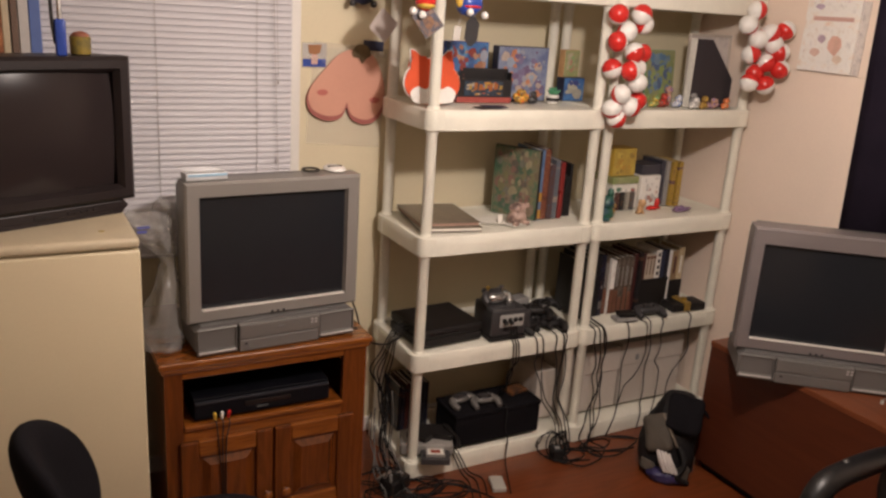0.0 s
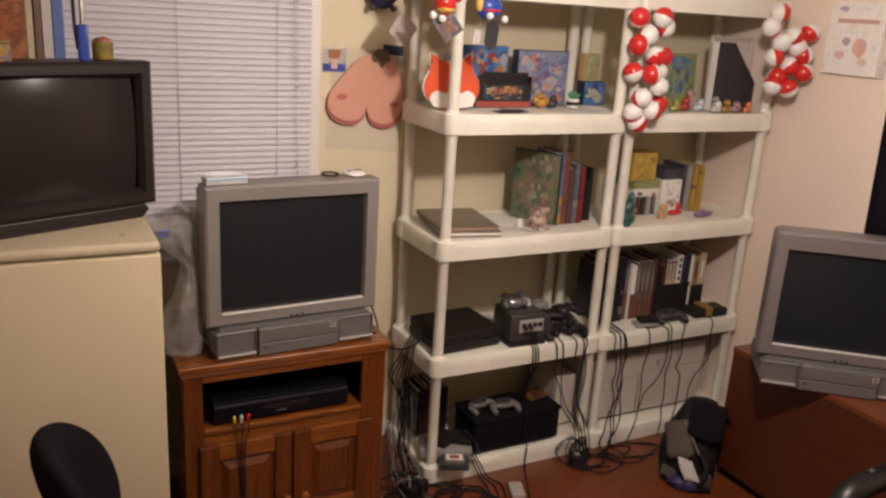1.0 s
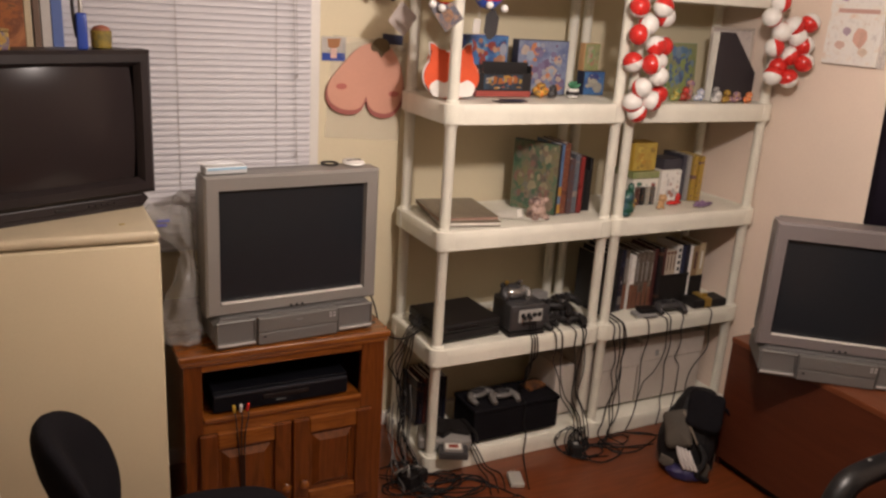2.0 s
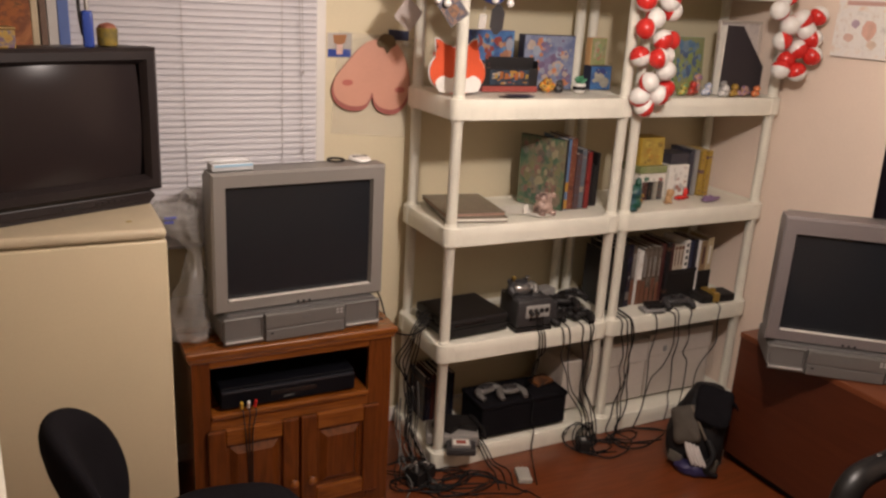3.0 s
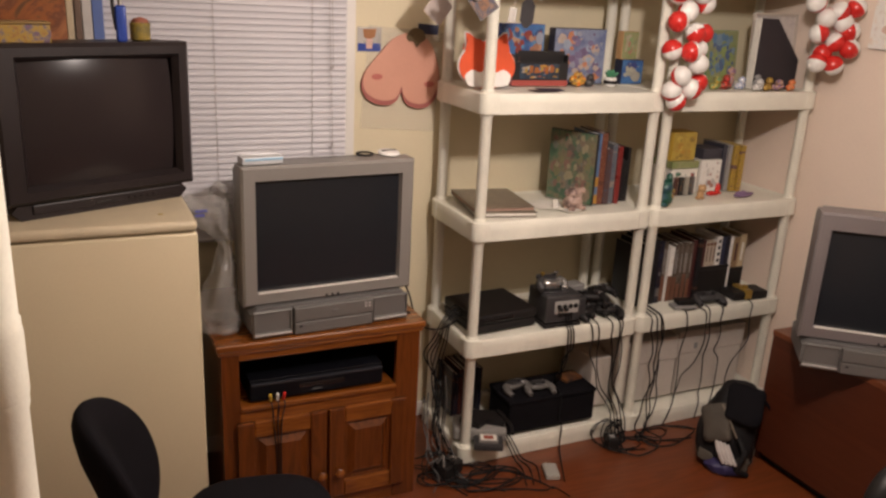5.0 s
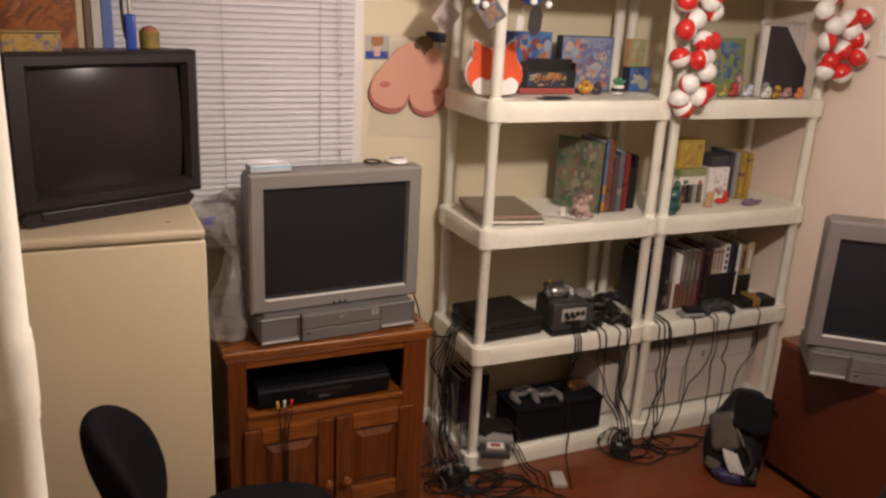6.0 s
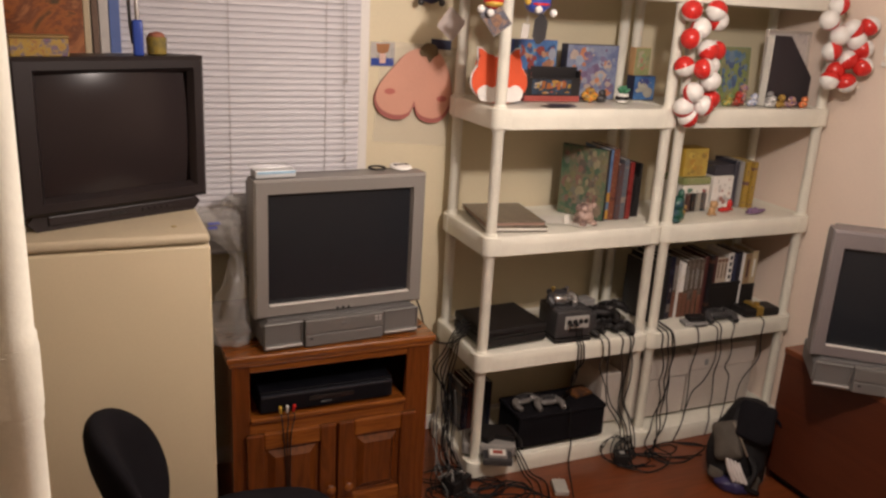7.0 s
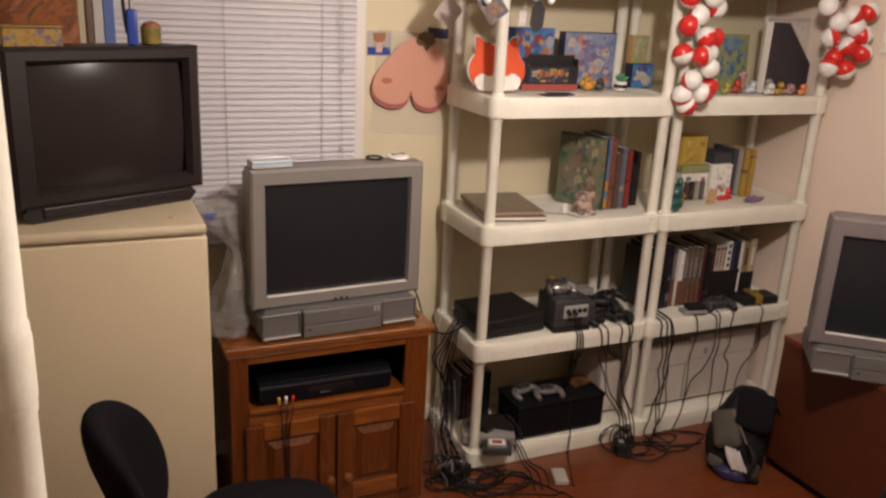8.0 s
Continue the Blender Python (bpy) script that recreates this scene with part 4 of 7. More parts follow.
# ---- upper shelf, first unit ----
def orange_pouch():
    p = thing("cushion", pose(0.06, 0.135, Z4, -8, 0, 3), "flat orange and white cushion with two pointed corners", "cushion")
    out = []
    for i in range(64):
        a = -math.pi / 2 + 2 * math.pi * i / 64
        ear = sum(0.05 * math.exp(-((a - e) / 0.16) ** 2) for e in (1.0, math.pi - 1.0))
        out.append(((0.108 + ear) * math.cos(a) * (1.0 - 0.08 * math.sin(a)), 0.078 + (0.078 + ear) * math.sin(a)))
    part("back_edge", slab(bmesh.new(), [(x * 1.035, y * 1.025) for x, y in out], 0.008, 0.014, pose(0, 0, 0, 90), r=0.002), M_WHITE, p)
    part("front_cover", slab(bmesh.new(), out, 0.002, 0.02, pose(0, 0, 0, 90), r=0.007), plain("red_orange_plush", (0.70, 0.095, 0.03), 0.8), p, smooth=40)
    low = [(-0.06, 0.006), (-0.085, 0.022), (-0.088, 0.045), (-0.06, 0.062), (-0.03, 0.052), (0.0, 0.072), (0.03, 0.052), (0.06, 0.062), (0.088, 0.045), (0.085, 0.022), (0.06, 0.006)]
    part("white_patch", slab(bmesh.new(), rounded(low, 4), 0.0195, 0.0225, pose(0, 0, 0, 90), r=0.001), M_WHITE, p)


orange_pouch()
c = carton("game_box", T(0.25, 0.235, Z4, 2), 0.185, 0.05, 0.213, "blue printed cardboard box standing behind a black box", "box", P_BLUE, M_BLUE, (((0.1, 0.25, 0.42), (0.32, 0.15, 0.09), (0.42, 0.24, 0.15), (0.25, 0.05, 0.04), (0.04, 0.08, 0.2)), 4, 34, 0.26))
part("round_seal", slab(bmesh.new(), [(0.016 * math.cos(i * 0.4189), 0.022 * math.sin(i * 0.4189)) for i in range(15)], 0, 0.0016, pose(0.07, -0.0028, 0.165, 90)), plain("pale_blue_seal", (0.28, 0.30, 0.36), 0.4), c)
c = thing("display_box", T(0.314, 0.198, Z4, -2), "black open display box with a red base and an orange emblem", "box")
bm = bmesh.new()
for a in ((-0.112, 0.112, 0, 0.003, 0.02, 0.085), (-0.112, 0.112, 0.032, 0.035, 0.02, 0.122), (-0.112, -0.109, 0.003, 0.032, 0.02, 0.11), (0.109, 0.112, 0.003, 0.032, 0.02, 0.11)):
    box(bm, *a)
part("body", bm, M_BLACK, c)
part("red_base", B(-0.113, 0.113, -0.001, 0.035, 0.0, 0.0205, 0.001), plain("faded_red_card", (0.36, 0.075, 0.06), 0.45), c)
part("front_print", B(-0.085, 0.075, -0.0014, 0.0, 0.026, 0.078), P_DARK, c)
art(c, 0.155, 0.048, 0.028, -0.0015, ((0.5, 0.26, 0.05), (0.1, 0.2, 0.36), (0.4, 0.1, 0.05), (0.45, 0.4, 0.32)), 6, 12, 0.3)
for k_ in range(7):
    w_, h_ = 0.0062 + 0.0015 * (k_ % 3), 0.008 + 0.003 * ((k_ * 2) % 3)
    part("emblem_bar", slab(bmesh.new(), [(-w_, -h_), (w_ * 0.8, -h_ * 0.8), (w_, h_ * 0.9), (-w_ * 0.7, h_)], 0.0, 0.0012, pose(-0.062 + 0.021 * k_, -0.0042, 0.056 + 0.003 * (k_ % 2), 90)), ink((0.36, 0.12, 0.03)) if k_ % 3 else ink((0.40, 0.26, 0.05)), c)
carton("game_box", T(0.515, 0.262, Z4, -1), 0.225, 0.045, 0.202, "grey-blue printed cardboard box against the wall", "box", P_GREYBLUE, M_NAVYP, (((0.3, 0.32, 0.38), (0.18, 0.15, 0.26), (0.45, 0.36, 0.3), (0.5, 0.2, 0.1), (0.3, 0.36, 0.46), (0.16, 0.11, 0.2)), 9, 44, 0.26))
carton("small_box", T(0.765, 0.262, Z4, 0), 0.10, 0.05, 0.092, "small dark blue box with a pale picture", "box", P_BLUE, M_NAVYP, (((0.45, 0.42, 0.32), (0.36, 0.34, 0.28), (0.05, 0.06, 0.2)), 12, 7, 0.6))
carton("small_box", T(0.748, 0.27, Z4 + 0.0925, 3), 0.075, 0.035, 0.105, "narrow pale green printed box stacked on a blue one", "box", P_GREENISH, M_TAN, (((0.42, 0.36, 0.26), (0.25, 0.36, 0.16), (0.4, 0.2, 0.14)), 8, 8, 0.5))

figure(T(0.47, 0.19, Z4), [((0, 0, 0.018), (0.026, 0.02, 0.018)), ((0, 0, 0.04), (0.018, 0.016, 0.014)), ((-0.024, 0, 0.025), (0.01, 0.01, 0.014)), ((0.024, 0, 0.022), (0.01, 0.01, 0.012))], P_MULTI, "small red and orange toy figure on the shelf", 2)
figure(T(0.517, 0.185, Z4), [((0, 0, 0.015), (0.022, 0.018, 0.015)), ((0, -0.004, 0.034), (0.014, 0.013, 0.012))], M_GREYD, "small dark grey toy figure on the shelf", 3)


def planter(m):
    p = thing("succulent_pot", m, "tiny succulent in a white pot with a dark band", "plant")
    part("pot", lathe(bmesh.new(), [(0.014, 0), (0.021, 0.004), (0.024, 0.018), (0.023, 0.034), (0.020, 0.036), (0.018, 0.032), (0.0, 0.031)], 20), M_WHITE, p, smooth=40)
    part("band", lathe(bmesh.new(), [(0.0242, 0.012), (0.0248, 0.014), (0.0246, 0.024), (0.0238, 0.025)], 20), M_BLACK, p)
    for i in range(11):
        a, t = i * 2.4, 20 + 5.5 * i if i < 9 else 10
        bm = bmesh.new()
        blob(bm, (0, 0, 0.018), (0.0055, 0.003, 0.018), 8, 6)
        part("leaf", bm, M_GREEN, p).matrix_basis = pose(0, 0, 0.03, 0, 0, math.degrees(a)) @ pose(0, 0, 0, 0, min(62, t), 0)


planter(T(0.6, 0.17, Z4))
for dx, rz in ((0.0, 6), (0.025, -9)):
    solo("card", B(-0.045, 0.045, -0.03, 0.03, 0, 0.0012), M_NAVYP if dx else M_GREYD, pose(0.25 + dx * 1.6, 0.065 + dx, Z4 + dx * 0.06, 0, 0, rz), "thin dark printed card lying flat on the shelf", "card")

# ---- upper shelf, second unit ----
carton("picture_book", pose(1.19, 0.235, Z4, -5, 0, 0), 0.155, 0.012, 0.215, "green and blue picture book leaning on the wall", "book", P_GREENISH, M_GREEN, (((0.12, 0.22, 0.36), (0.3, 0.36, 0.12), (0.2, 0.28, 0.36), (0.10, 0.14, 0.26)), 5, 30, 0.3))


# file's black card, lifted to purple-grey to stand for lens haze
M_FILE = plain("hazed_black_card", (0.035, 0.029, 0.034), 0.6)


def magazine_file():
    f = thing("magazine_file", T(1.228, 0.10, Z4, 0), "black card magazine file with a diagonal cut side", "file")
    out = [(0.0, 0.0), (0.225, 0.0), (0.225, 0.115), (0.085, 0.27), (0.0, 0.27)]
    part("side", slab(bmesh.new(), out, 0, 0.003, pose(0, 0, 0, 90)), M_FILE, f)
    part("side", slab(bmesh.new(), out, 0, 0.003, pose(0, 0.03, 0, 90)), M_FILE, f)
    part("spine", B(-0.003, 0.0, -0.003, 0.03, 0, 0.27), M_PAPER, f)
    part("base", B(0.0, 0.225, 0.0, 0.027, 0, 0.003), M_FILE, f)
    p = thing("framed_print", pose(1.376, 0.152, Z4, -3, 0, 0), "cream picture frame with a faded print, behind the black file", "picture frame")
    bm = frame_ring(bmesh.new(), -0.118, 0.118, 0, 0.290, -0.106, 0.106, 0.012, 0.278, 0, 0.014, 0.002, 0.003)
    part("frame", bm, plain("cream_frame_paint", (0.56, 0.49, 0.42), 0.5), p)
    part("print", B(-0.108, 0.108, 0.008, 0.012, 0.010, 0.280), P_BACKING, p)


magazine_file()
toys = [(1.035, 0.09, P_YEL, "yellow"), (1.085, 0.095, P_MULTI, "red and brown"), (1.165, 0.095, M_BLUE, "blue"), (1.215, 0.05, M_GREY, "grey"), (1.262, 0.05, M_YEL, "yellow"), (1.32, 0.055, M_PURP, "purple"), (1.385, 0.05, M_TAN, "tan")]
toy_mats = [print_mat("painted_toy", [a_, a_, b_, a_, b_], 45, 0.4, k_) for k_, (a_, b_) in enumerate(((C_YEL, C_GREEN), (C_RED, C_BROWN), (C_BLUE, C_WHITE), (C_GREY, C_WHITE), (C_YEL, C_BROWN), (C_PURP, C_TAN), (C_TAN, C_ORANGE)))]
toys = [(x_, y_, toy_mats[k_], n_) for k_, (x_, y_, _m, n_) in enumerate(toys)]
rnd = random.Random(11)
for i, (x, y, m_, cname) in enumerate(toys):
    k = rnd.uniform(0.85, 1.15)
    figure(T(x, y, Z4, rnd.uniform(-40, 40)), [((0, 0, 0.014 * k), (0.02 * k, 0.016, 0.014 * k)), ((0.003, -0.003, 0.035 * k), (0.016, 0.014, 0.014 * k)), ((-0.02, 0, 0.012), (0.009, 0.011, 0.012)), ((0.021, 0.002, 0.016), (0.010, 0.008, 0.008))], m_, f"small {cname} plastic toy figure standing in a row", i + 4)
figure(T(1.125, 0.11, Z4), [((0, 0, 0.03), (0.014, 0.012, 0.03)), ((0, 0, 0.066), (0.017, 0.015, 0.016)), ((-0.02, 0, 0.036), (0.007, 0.007, 0.02))], toy_mats[5], "taller purple and tan toy figure on the shelf", 15)
figure(T(1.24, 0.085, Z4), [((0, 0, 0.02), (0.02, 0.016, 0.02)), ((0.0, 0, 0.046), (0.015, 0.014, 0.012))], M_GREY, "small grey toy figure on the shelf", 16)

# ---- second shelf from the top, first unit ----
b1 = thing("large_book", pose(0.16, 0.19, Z3, 0, 0, -11), "large flat book with a worn dark grey cover", "book")
part("cover", B(-0.115, 0.115, -0.14, 0.14, 0.0, 0.004, 0.001), P_DKBOOK, b1)
part("page_block", B(-0.112, 0.112, -0.137, 0.137, 0.004, 0.014), M_PAPER, b1)
part("cover", B(-0.115, 0.115, -0.14, 0.14, 0.014, 0.018, 0.001), P_DKBOOK, b1)
b2 = thing("large_book", pose(0.15, 0.20, Z3 + 0.0182, 0, 0, -8), "large flat book with a brown spine lying on another", "book")
part("cover", B(-0.115, 0.115, -0.14, 0.14, 0.0, 0.003, 0.001), P_DKBOOK, b2)
part("page_block", B(-0.112, 0.112, -0.137, 0.137, 0.003, 0.012), plain("pinkish_page_edge", (0.42, 0.27, 0.21), 0.7), b2)
part("cover", B(-0.115, 0.115, -0.14, 0.14, 0.012, 0.015, 0.001), P_DKBOOK, b2)
for i in range(6):
    solo("paper_sheet", B(-0.055, 0.055, -0.04, 0.04, 0, 0.0008), M_PAPER, pose(0.325 + 0.022 * i, 0.18 - 0.02 * i + 0.03 * (i % 2), Z3 + 0.0011 * i, 0, 0, 18 - 23 * i), "loose white paper sheet lying on the shelf", "paper")
carton("picture_book", T(0.485, 0.20, Z3, -62), 0.20, 0.016, 0.272, "tall picture book with a dark green and tan cover turned outward", "book", P_COVER, M_BLACK, (((0.25, 0.19, 0.14), (0.17, 0.17, 0.14), (0.32, 0.28, 0.18), (0.24, 0.13, 0.11), (0.07, 0.13, 0.085), (0.13, 0.11, 0.09), (0.20, 0.19, 0.10)), 15, 44, 0.22))
book("book", T(0.548, 0.125, Z3, -4), 0.028, 0.17, 0.272, print_mat("blue_gold_spine", [(0.05, 0.1, 0.2), (0.09, 0.16, 0.28), (0.1, 0.16, 0.26), (0.6, 0.33, 0.05)], 11, 0.35, 2), "tall blue book with gold bands on its spine")
bk = bpy.data.objects["book"]
for z0_, z1_ in ((0.004, 0.040), (0.072, 0.108)):
    part("gold_band", B(-0.0135, 0.0135, -0.0012, 0.0004, z0_, z1_), plain("gold_ink", (0.42, 0.22, 0.04), 0.4), bk)
book("book", T(0.577, 0.127, Z3, -4), 0.026, 0.17, 0.275, V_RUST, "rust red cloth-bound book")
book("book", T(0.629, 0.127, Z3, -4), 0.022, 0.16, 0.232, V_DULL, "dark plum book on the shelf")
book("book", T(0.604, 0.124, Z3, -4), 0.024, 0.16, 0.215, V_DULL, "slate blue book with a pale edge")
book("book", T(0.652, 0.122, Z3, -4), 0.019, 0.17, 0.222, plain("red_gloss_cover", (0.2, 0.024, 0.022), 0.3), "thin bright red book standing upright")
for x, hh in ((0.673, 0.20), (0.688, 0.17), (0.703, 0.16), (0.716, 0.21)):
    book("book", T(x, 0.15, Z3, 0), 0.012, 0.13, hh, M_BLACK, "thin black book near the post")
figure(T(0.43, 0.085, Z3), [((0, 0, 0.03), (0.042, 0.034, 0.03)), ((0.0, 0, 0.062), (0.034, 0.028, 0.022)), ((-0.035, -0.01, 0.07), (0.012, 0.01, 0.012)), ((0.036, -0.005, 0.072), (0.012, 0.01, 0.012)), ((-0.02, -0.025, 0.01), (0.014, 0.016, 0.01)), ((0.03, -0.02, 0.01), (0.016, 0.016, 0.01))], P_GREYTOY, "round grey and pink toy figure", 21)
solo("paper_tag", B(-0.014, 0.014, -0.0006, 0.0006, 0, 0.036), M_PAPER, pose(0.375, 0.11, Z3, -10, 0, 20), "small white paper tag standing on the shelf", "tag")

# ---- second shelf from the top, second unit ----
def stacked_boxes():
    carton("white_box", T(1.030, 0.185, Z3, 0), 0.135, 0.12, 0.108, "white box with black stripes on its front", "box", M_PAPER, M_WHITE, (((0.5, 0.5, 0.46), (0.1, 0.2, 0.14), (0.35, 0.1, 0.08)), 3, 8, 0.25))
    for i in range(4):
        solo("game_case", B(-0.009, 0.009, 0, 0.012, 0, 0.075), V_SPINE, T(0.985 + i * 0.027, 0.171, Z3), "narrow black and white cassette case", "case", "cassette cases")
    b = thing("book_stack", T(1.025, 0.190, Z3 + 0.109), "grey-green book lying on the white box", "book")
    part("cover", B(-0.07, 0.07, -0.01, 0.11, 0, 0.03, 0.002), P_GREENISH, b)
    carton("yellow_box", T(1.018, 0.195, Z3 + 0.1395), 0.12, 0.09, 0.115, "bright yellow printed carton on top of the pile", "box", P_YEL, M_YEL, (((0.5, 0.28, 0.05), (0.6, 0.45, 0.1), (0.3, 0.2, 0.05)), 3, 9, 0.3))
    carton("white_box", T(1.180, 0.200, Z3, -3), 0.105, 0.11, 0.135, "plain white carton with grey print", "box", P_WHITE, M_PAPER, (((0.5, 0.48, 0.46), (0.62, 0.6, 0.56), (0.4, 0.2, 0.16)), 7, 9, 0.3))
    carton("dark_case", T(1.190, 0.210, Z3 + 0.1355, 4), 0.11, 0.10, 0.045, "slate grey plastic case on the white carton", "case", M_SLATE, M_SLATE)
    for i, (x, m_) in enumerate(((1.10, M_SLATE), (1.118, M_GREY), (1.142, V_YEL), (1.166, V_YEL))):
        book("game_case", T(x + 0.15, 0.205 - 0.012 * i, Z3, -4), 0.019 if i < 2 else 0.022, 0.14, 0.195, m_, ("dark", "grey", "yellow", "yellow")[i] + " upright game case with a printed spine", "case", group="yellow game cases")


stacked_boxes()
figure(T(0.824, 0.058, Z3) @ Matrix.Diagonal((1.15, 1.15, 1.25, 1)), [((0, 0, 0.022), (0.04, 0.028, 0.022)), ((0.01, 0, 0.055), (0.026, 0.022, 0.024)), ((-0.01, -0.02, 0.008), (0.02, 0.016, 0.008)), ((0.02, 0, 0.085), (0.012, 0.011, 0.016))], print_mat("deep_green_toy", [(0.015, 0.07, 0.045), (0.02, 0.10, 0.06), (0.03, 0.07, 0.10), (0.015, 0.05, 0.07)], 30, 0.35, 3), "dark green and teal toy creature standing on the shelf", 31)
figure(T(0.9, 0.10, Z3), [((0, 0, 0.016), (0.012, 0.01, 0.016)), ((0, 0, 0.042), (0.014, 0.012, 0.014))], P_MULTI, "small red and white toy figure", 32)
figure(T(1.05, 0.10, Z3), [((0, 0, 0.02), (0.016, 0.012, 0.018)), ((0.002, -0.004, 0.045), (0.018, 0.015, 0.016)), ((-0.012, 0, 0.005), (0.008, 0.012, 0.005)), ((0.012, 0, 0.005), (0.008, 0.012, 0.005))], M_TAN, "small tan toy figure", 33)
figure(T(1.155, 0.14, Z3), [((0, 0, 0.01), (0.038, 0.014, 0.01)), ((0.02, 0, 0.03), (0.012, 0.01, 0.022))], M_RED, "small red and orange toy on the shelf", 34)
figure(T(1.262, 0.088, Z3, 4) @ Matrix.Diagonal((0.8, 0.9, 0.75, 1)), [((0, 0, 0.010), (0.06, 0.02, 0.010)), ((0.05, 0.005, 0.014), (0.035, 0.012, 0.008)), ((-0.03, -0.004, 0.022), (0.022, 0.014, 0.014)), ((0.01, 0.004, 0.022), (0.014, 0.012, 0.012))], plain("lilac_plastic", (0.24, 0.15, 0.27), 0.5), "flat lilac toy lying on the shelf", 35)

# ---- third shelf: consoles ----
def consoles():
    c = thing("game_console", T(0.165, 0.045, Z2, 4), "wide black game console lying flat", "game console")
    part("lower_shell", B(-0.135, 0.135, 0.004, 0.24, 0.006, 0.038, 0.006), M_BLACKPL, c)
    part("upper_shell", B(-0.135, 0.135, 0, 0.24, 0.041, 0.075, 0.008), M_BLACKPL, c)
    part("disc_tray", B(-0.10, 0.03, -0.003, 0.01, 0.05, 0.064, 0.002), M_BLACKGL, c)
    for x in (-0.12, 0.12):
        for y in (0.03, 0.2):
            part("foot", lathe(bmesh.new(), [(0.01, 0), (0.01, 0.0065)], 10, Matrix.Translation((x, y, 0))), M_BLACKPL, c)
    g = thing("cube_console", T(0.394, 0.020, Z2 + 0.013, -3), "dark grey cube-shaped game console with a light port panel", "game console")
    part("body", B(-0.074, 0.074, 0.0, 0.15, 0.004, 0.112, 0.008, 3), M_GREYD, g, smooth=40)
    part("port_panel", B(-0.040, 0.064, -0.004, 0.004, 0.040, 0.092, 0.005), plain("pale_port_panel", (0.36, 0.35, 0.33), 0.45), g)
    part("card_slot", B(-0.022, 0.040, -0.0055, 0.0, 0.030, 0.044, 0.002), M_BLACKPL, g)
    for x in (-0.022, 0.002, 0.026, 0.048):
        part("port", lathe(bmesh.new(), [(0.0095, 0), (0.0095, 0.002), (0.007, 0.0026), (0.006, 0.0005), (0.0, 0.0005)], 16, pose(x, -0.0038, 0.070, 90)), M_BLACKPL, g)
    for x in (-0.022, 0.002):
        part("plug", lathe(bmesh.new(), [(0.007, 0), (0.0075, 0.016), (0.004, 0.024)], 12, pose(x, -0.004, 0.068, 100)), M_BLACKPL, g)
    part("lid", lathe(bmesh.new(), [(0.060, 0), (0.060, 0.003), (0.056, 0.006), (0.0, 0.0065)], 28, Matrix.Translation((0, 0.075, 0.111))), M_GREYD, g, smooth=40)
    part("base_unit", B(-0.078, 0.078, -0.004, 0.15, -0.013, 0.0035, 0.003), M_BLACKPL, g)
    part("side_shell", B(0.0745, 0.112, 0.02, 0.135, 0.004, 0.088, 0.008, 3), M_GREYD, g, smooth=40)
    silver, dark = plain("frosted_silver", (0.36, 0.35, 0.34), 0.2, metal=0.75), M_GREYD
    d = thing("game_controller", pose(0.370, 0.100, Z2 + 0.133, 10, 0, -8) @ Matrix.Diagonal((0.86, 0.86, 1.15, 1)), "silver and clear game controller resting on the cube console", "controller")
    part("shell", cushion(bmesh.new(), 0.056, 0.042, 0.018, pose(0, 0, 0.020), 2.2), silver, d)
    part("face_plate", cushion(bmesh.new(), 0.030, 0.026, 0.005, pose(0.0, 0.004, 0.036), 2.4), dark, d, "dark centre plate")
    for q in (-1, 1):
        part("grip", tube(bmesh.new(), [(0.040 * q, 0.0, 0.024), (0.058 * q, -0.024, 0.022), (0.050 * q, -0.052, 0.012)], [0.020, 0.018, 0.011], 12), silver if q > 0 else dark, d)
        part("trigger", cushion(bmesh.new(), 0.014, 0.010, 0.009, pose(0.036 * q, 0.038, 0.026), 2.4), dark, d)
        part("thumb_stick", lathe(bmesh.new(), [(0.005, 0), (0.004, 0.014), (0.0105, 0.017), (0.0105, 0.022), (0.006, 0.023)], 14, Matrix.Translation((0.032 * q - 0.004, 0.008, 0.033))), M_GOLD if q < 0 else silver, d)
    for k in range(4):
        part("button", lathe(bmesh.new(), [(0.005, 0), (0.005, 0.005), (0.003, 0.0065)], 10, Matrix.Translation((0.022 + 0.012 * math.cos(k * 1.57), 0.022 + 0.012 * math.sin(k * 1.57), 0.033))), silver, d)
    a = thing("adapter_box", T(0.575, 0.20, Z2, 10), "grey adapter box with a pale front", "adapter")
    part("body", B(-0.04, 0.04, 0, 0.06, 0.0, 0.085, 0.005), M_GREY, a)
    part("socket_plate", B(-0.02, 0.02, -0.002, 0.002, 0.03, 0.06, 0.002), M_GREYD, a)
    for k, (x, y, z, rz, sc) in enumerate(((0.545, 0.085, Z2, 15, 1), (0.625, 0.075, Z2, -25, 1), (0.60, 0.15, Z2, 60, 1.05), (0.64, 0.16, Z2 + 0.045, 10, 1), (0.575, 0.11, Z2 + 0.047, -30, 0.95))):
        game_pad(pose(x, y, z, 0, 0, rz), sc, M_BLACKPL, "black game controller in a pile on the shelf", "pile of controllers")


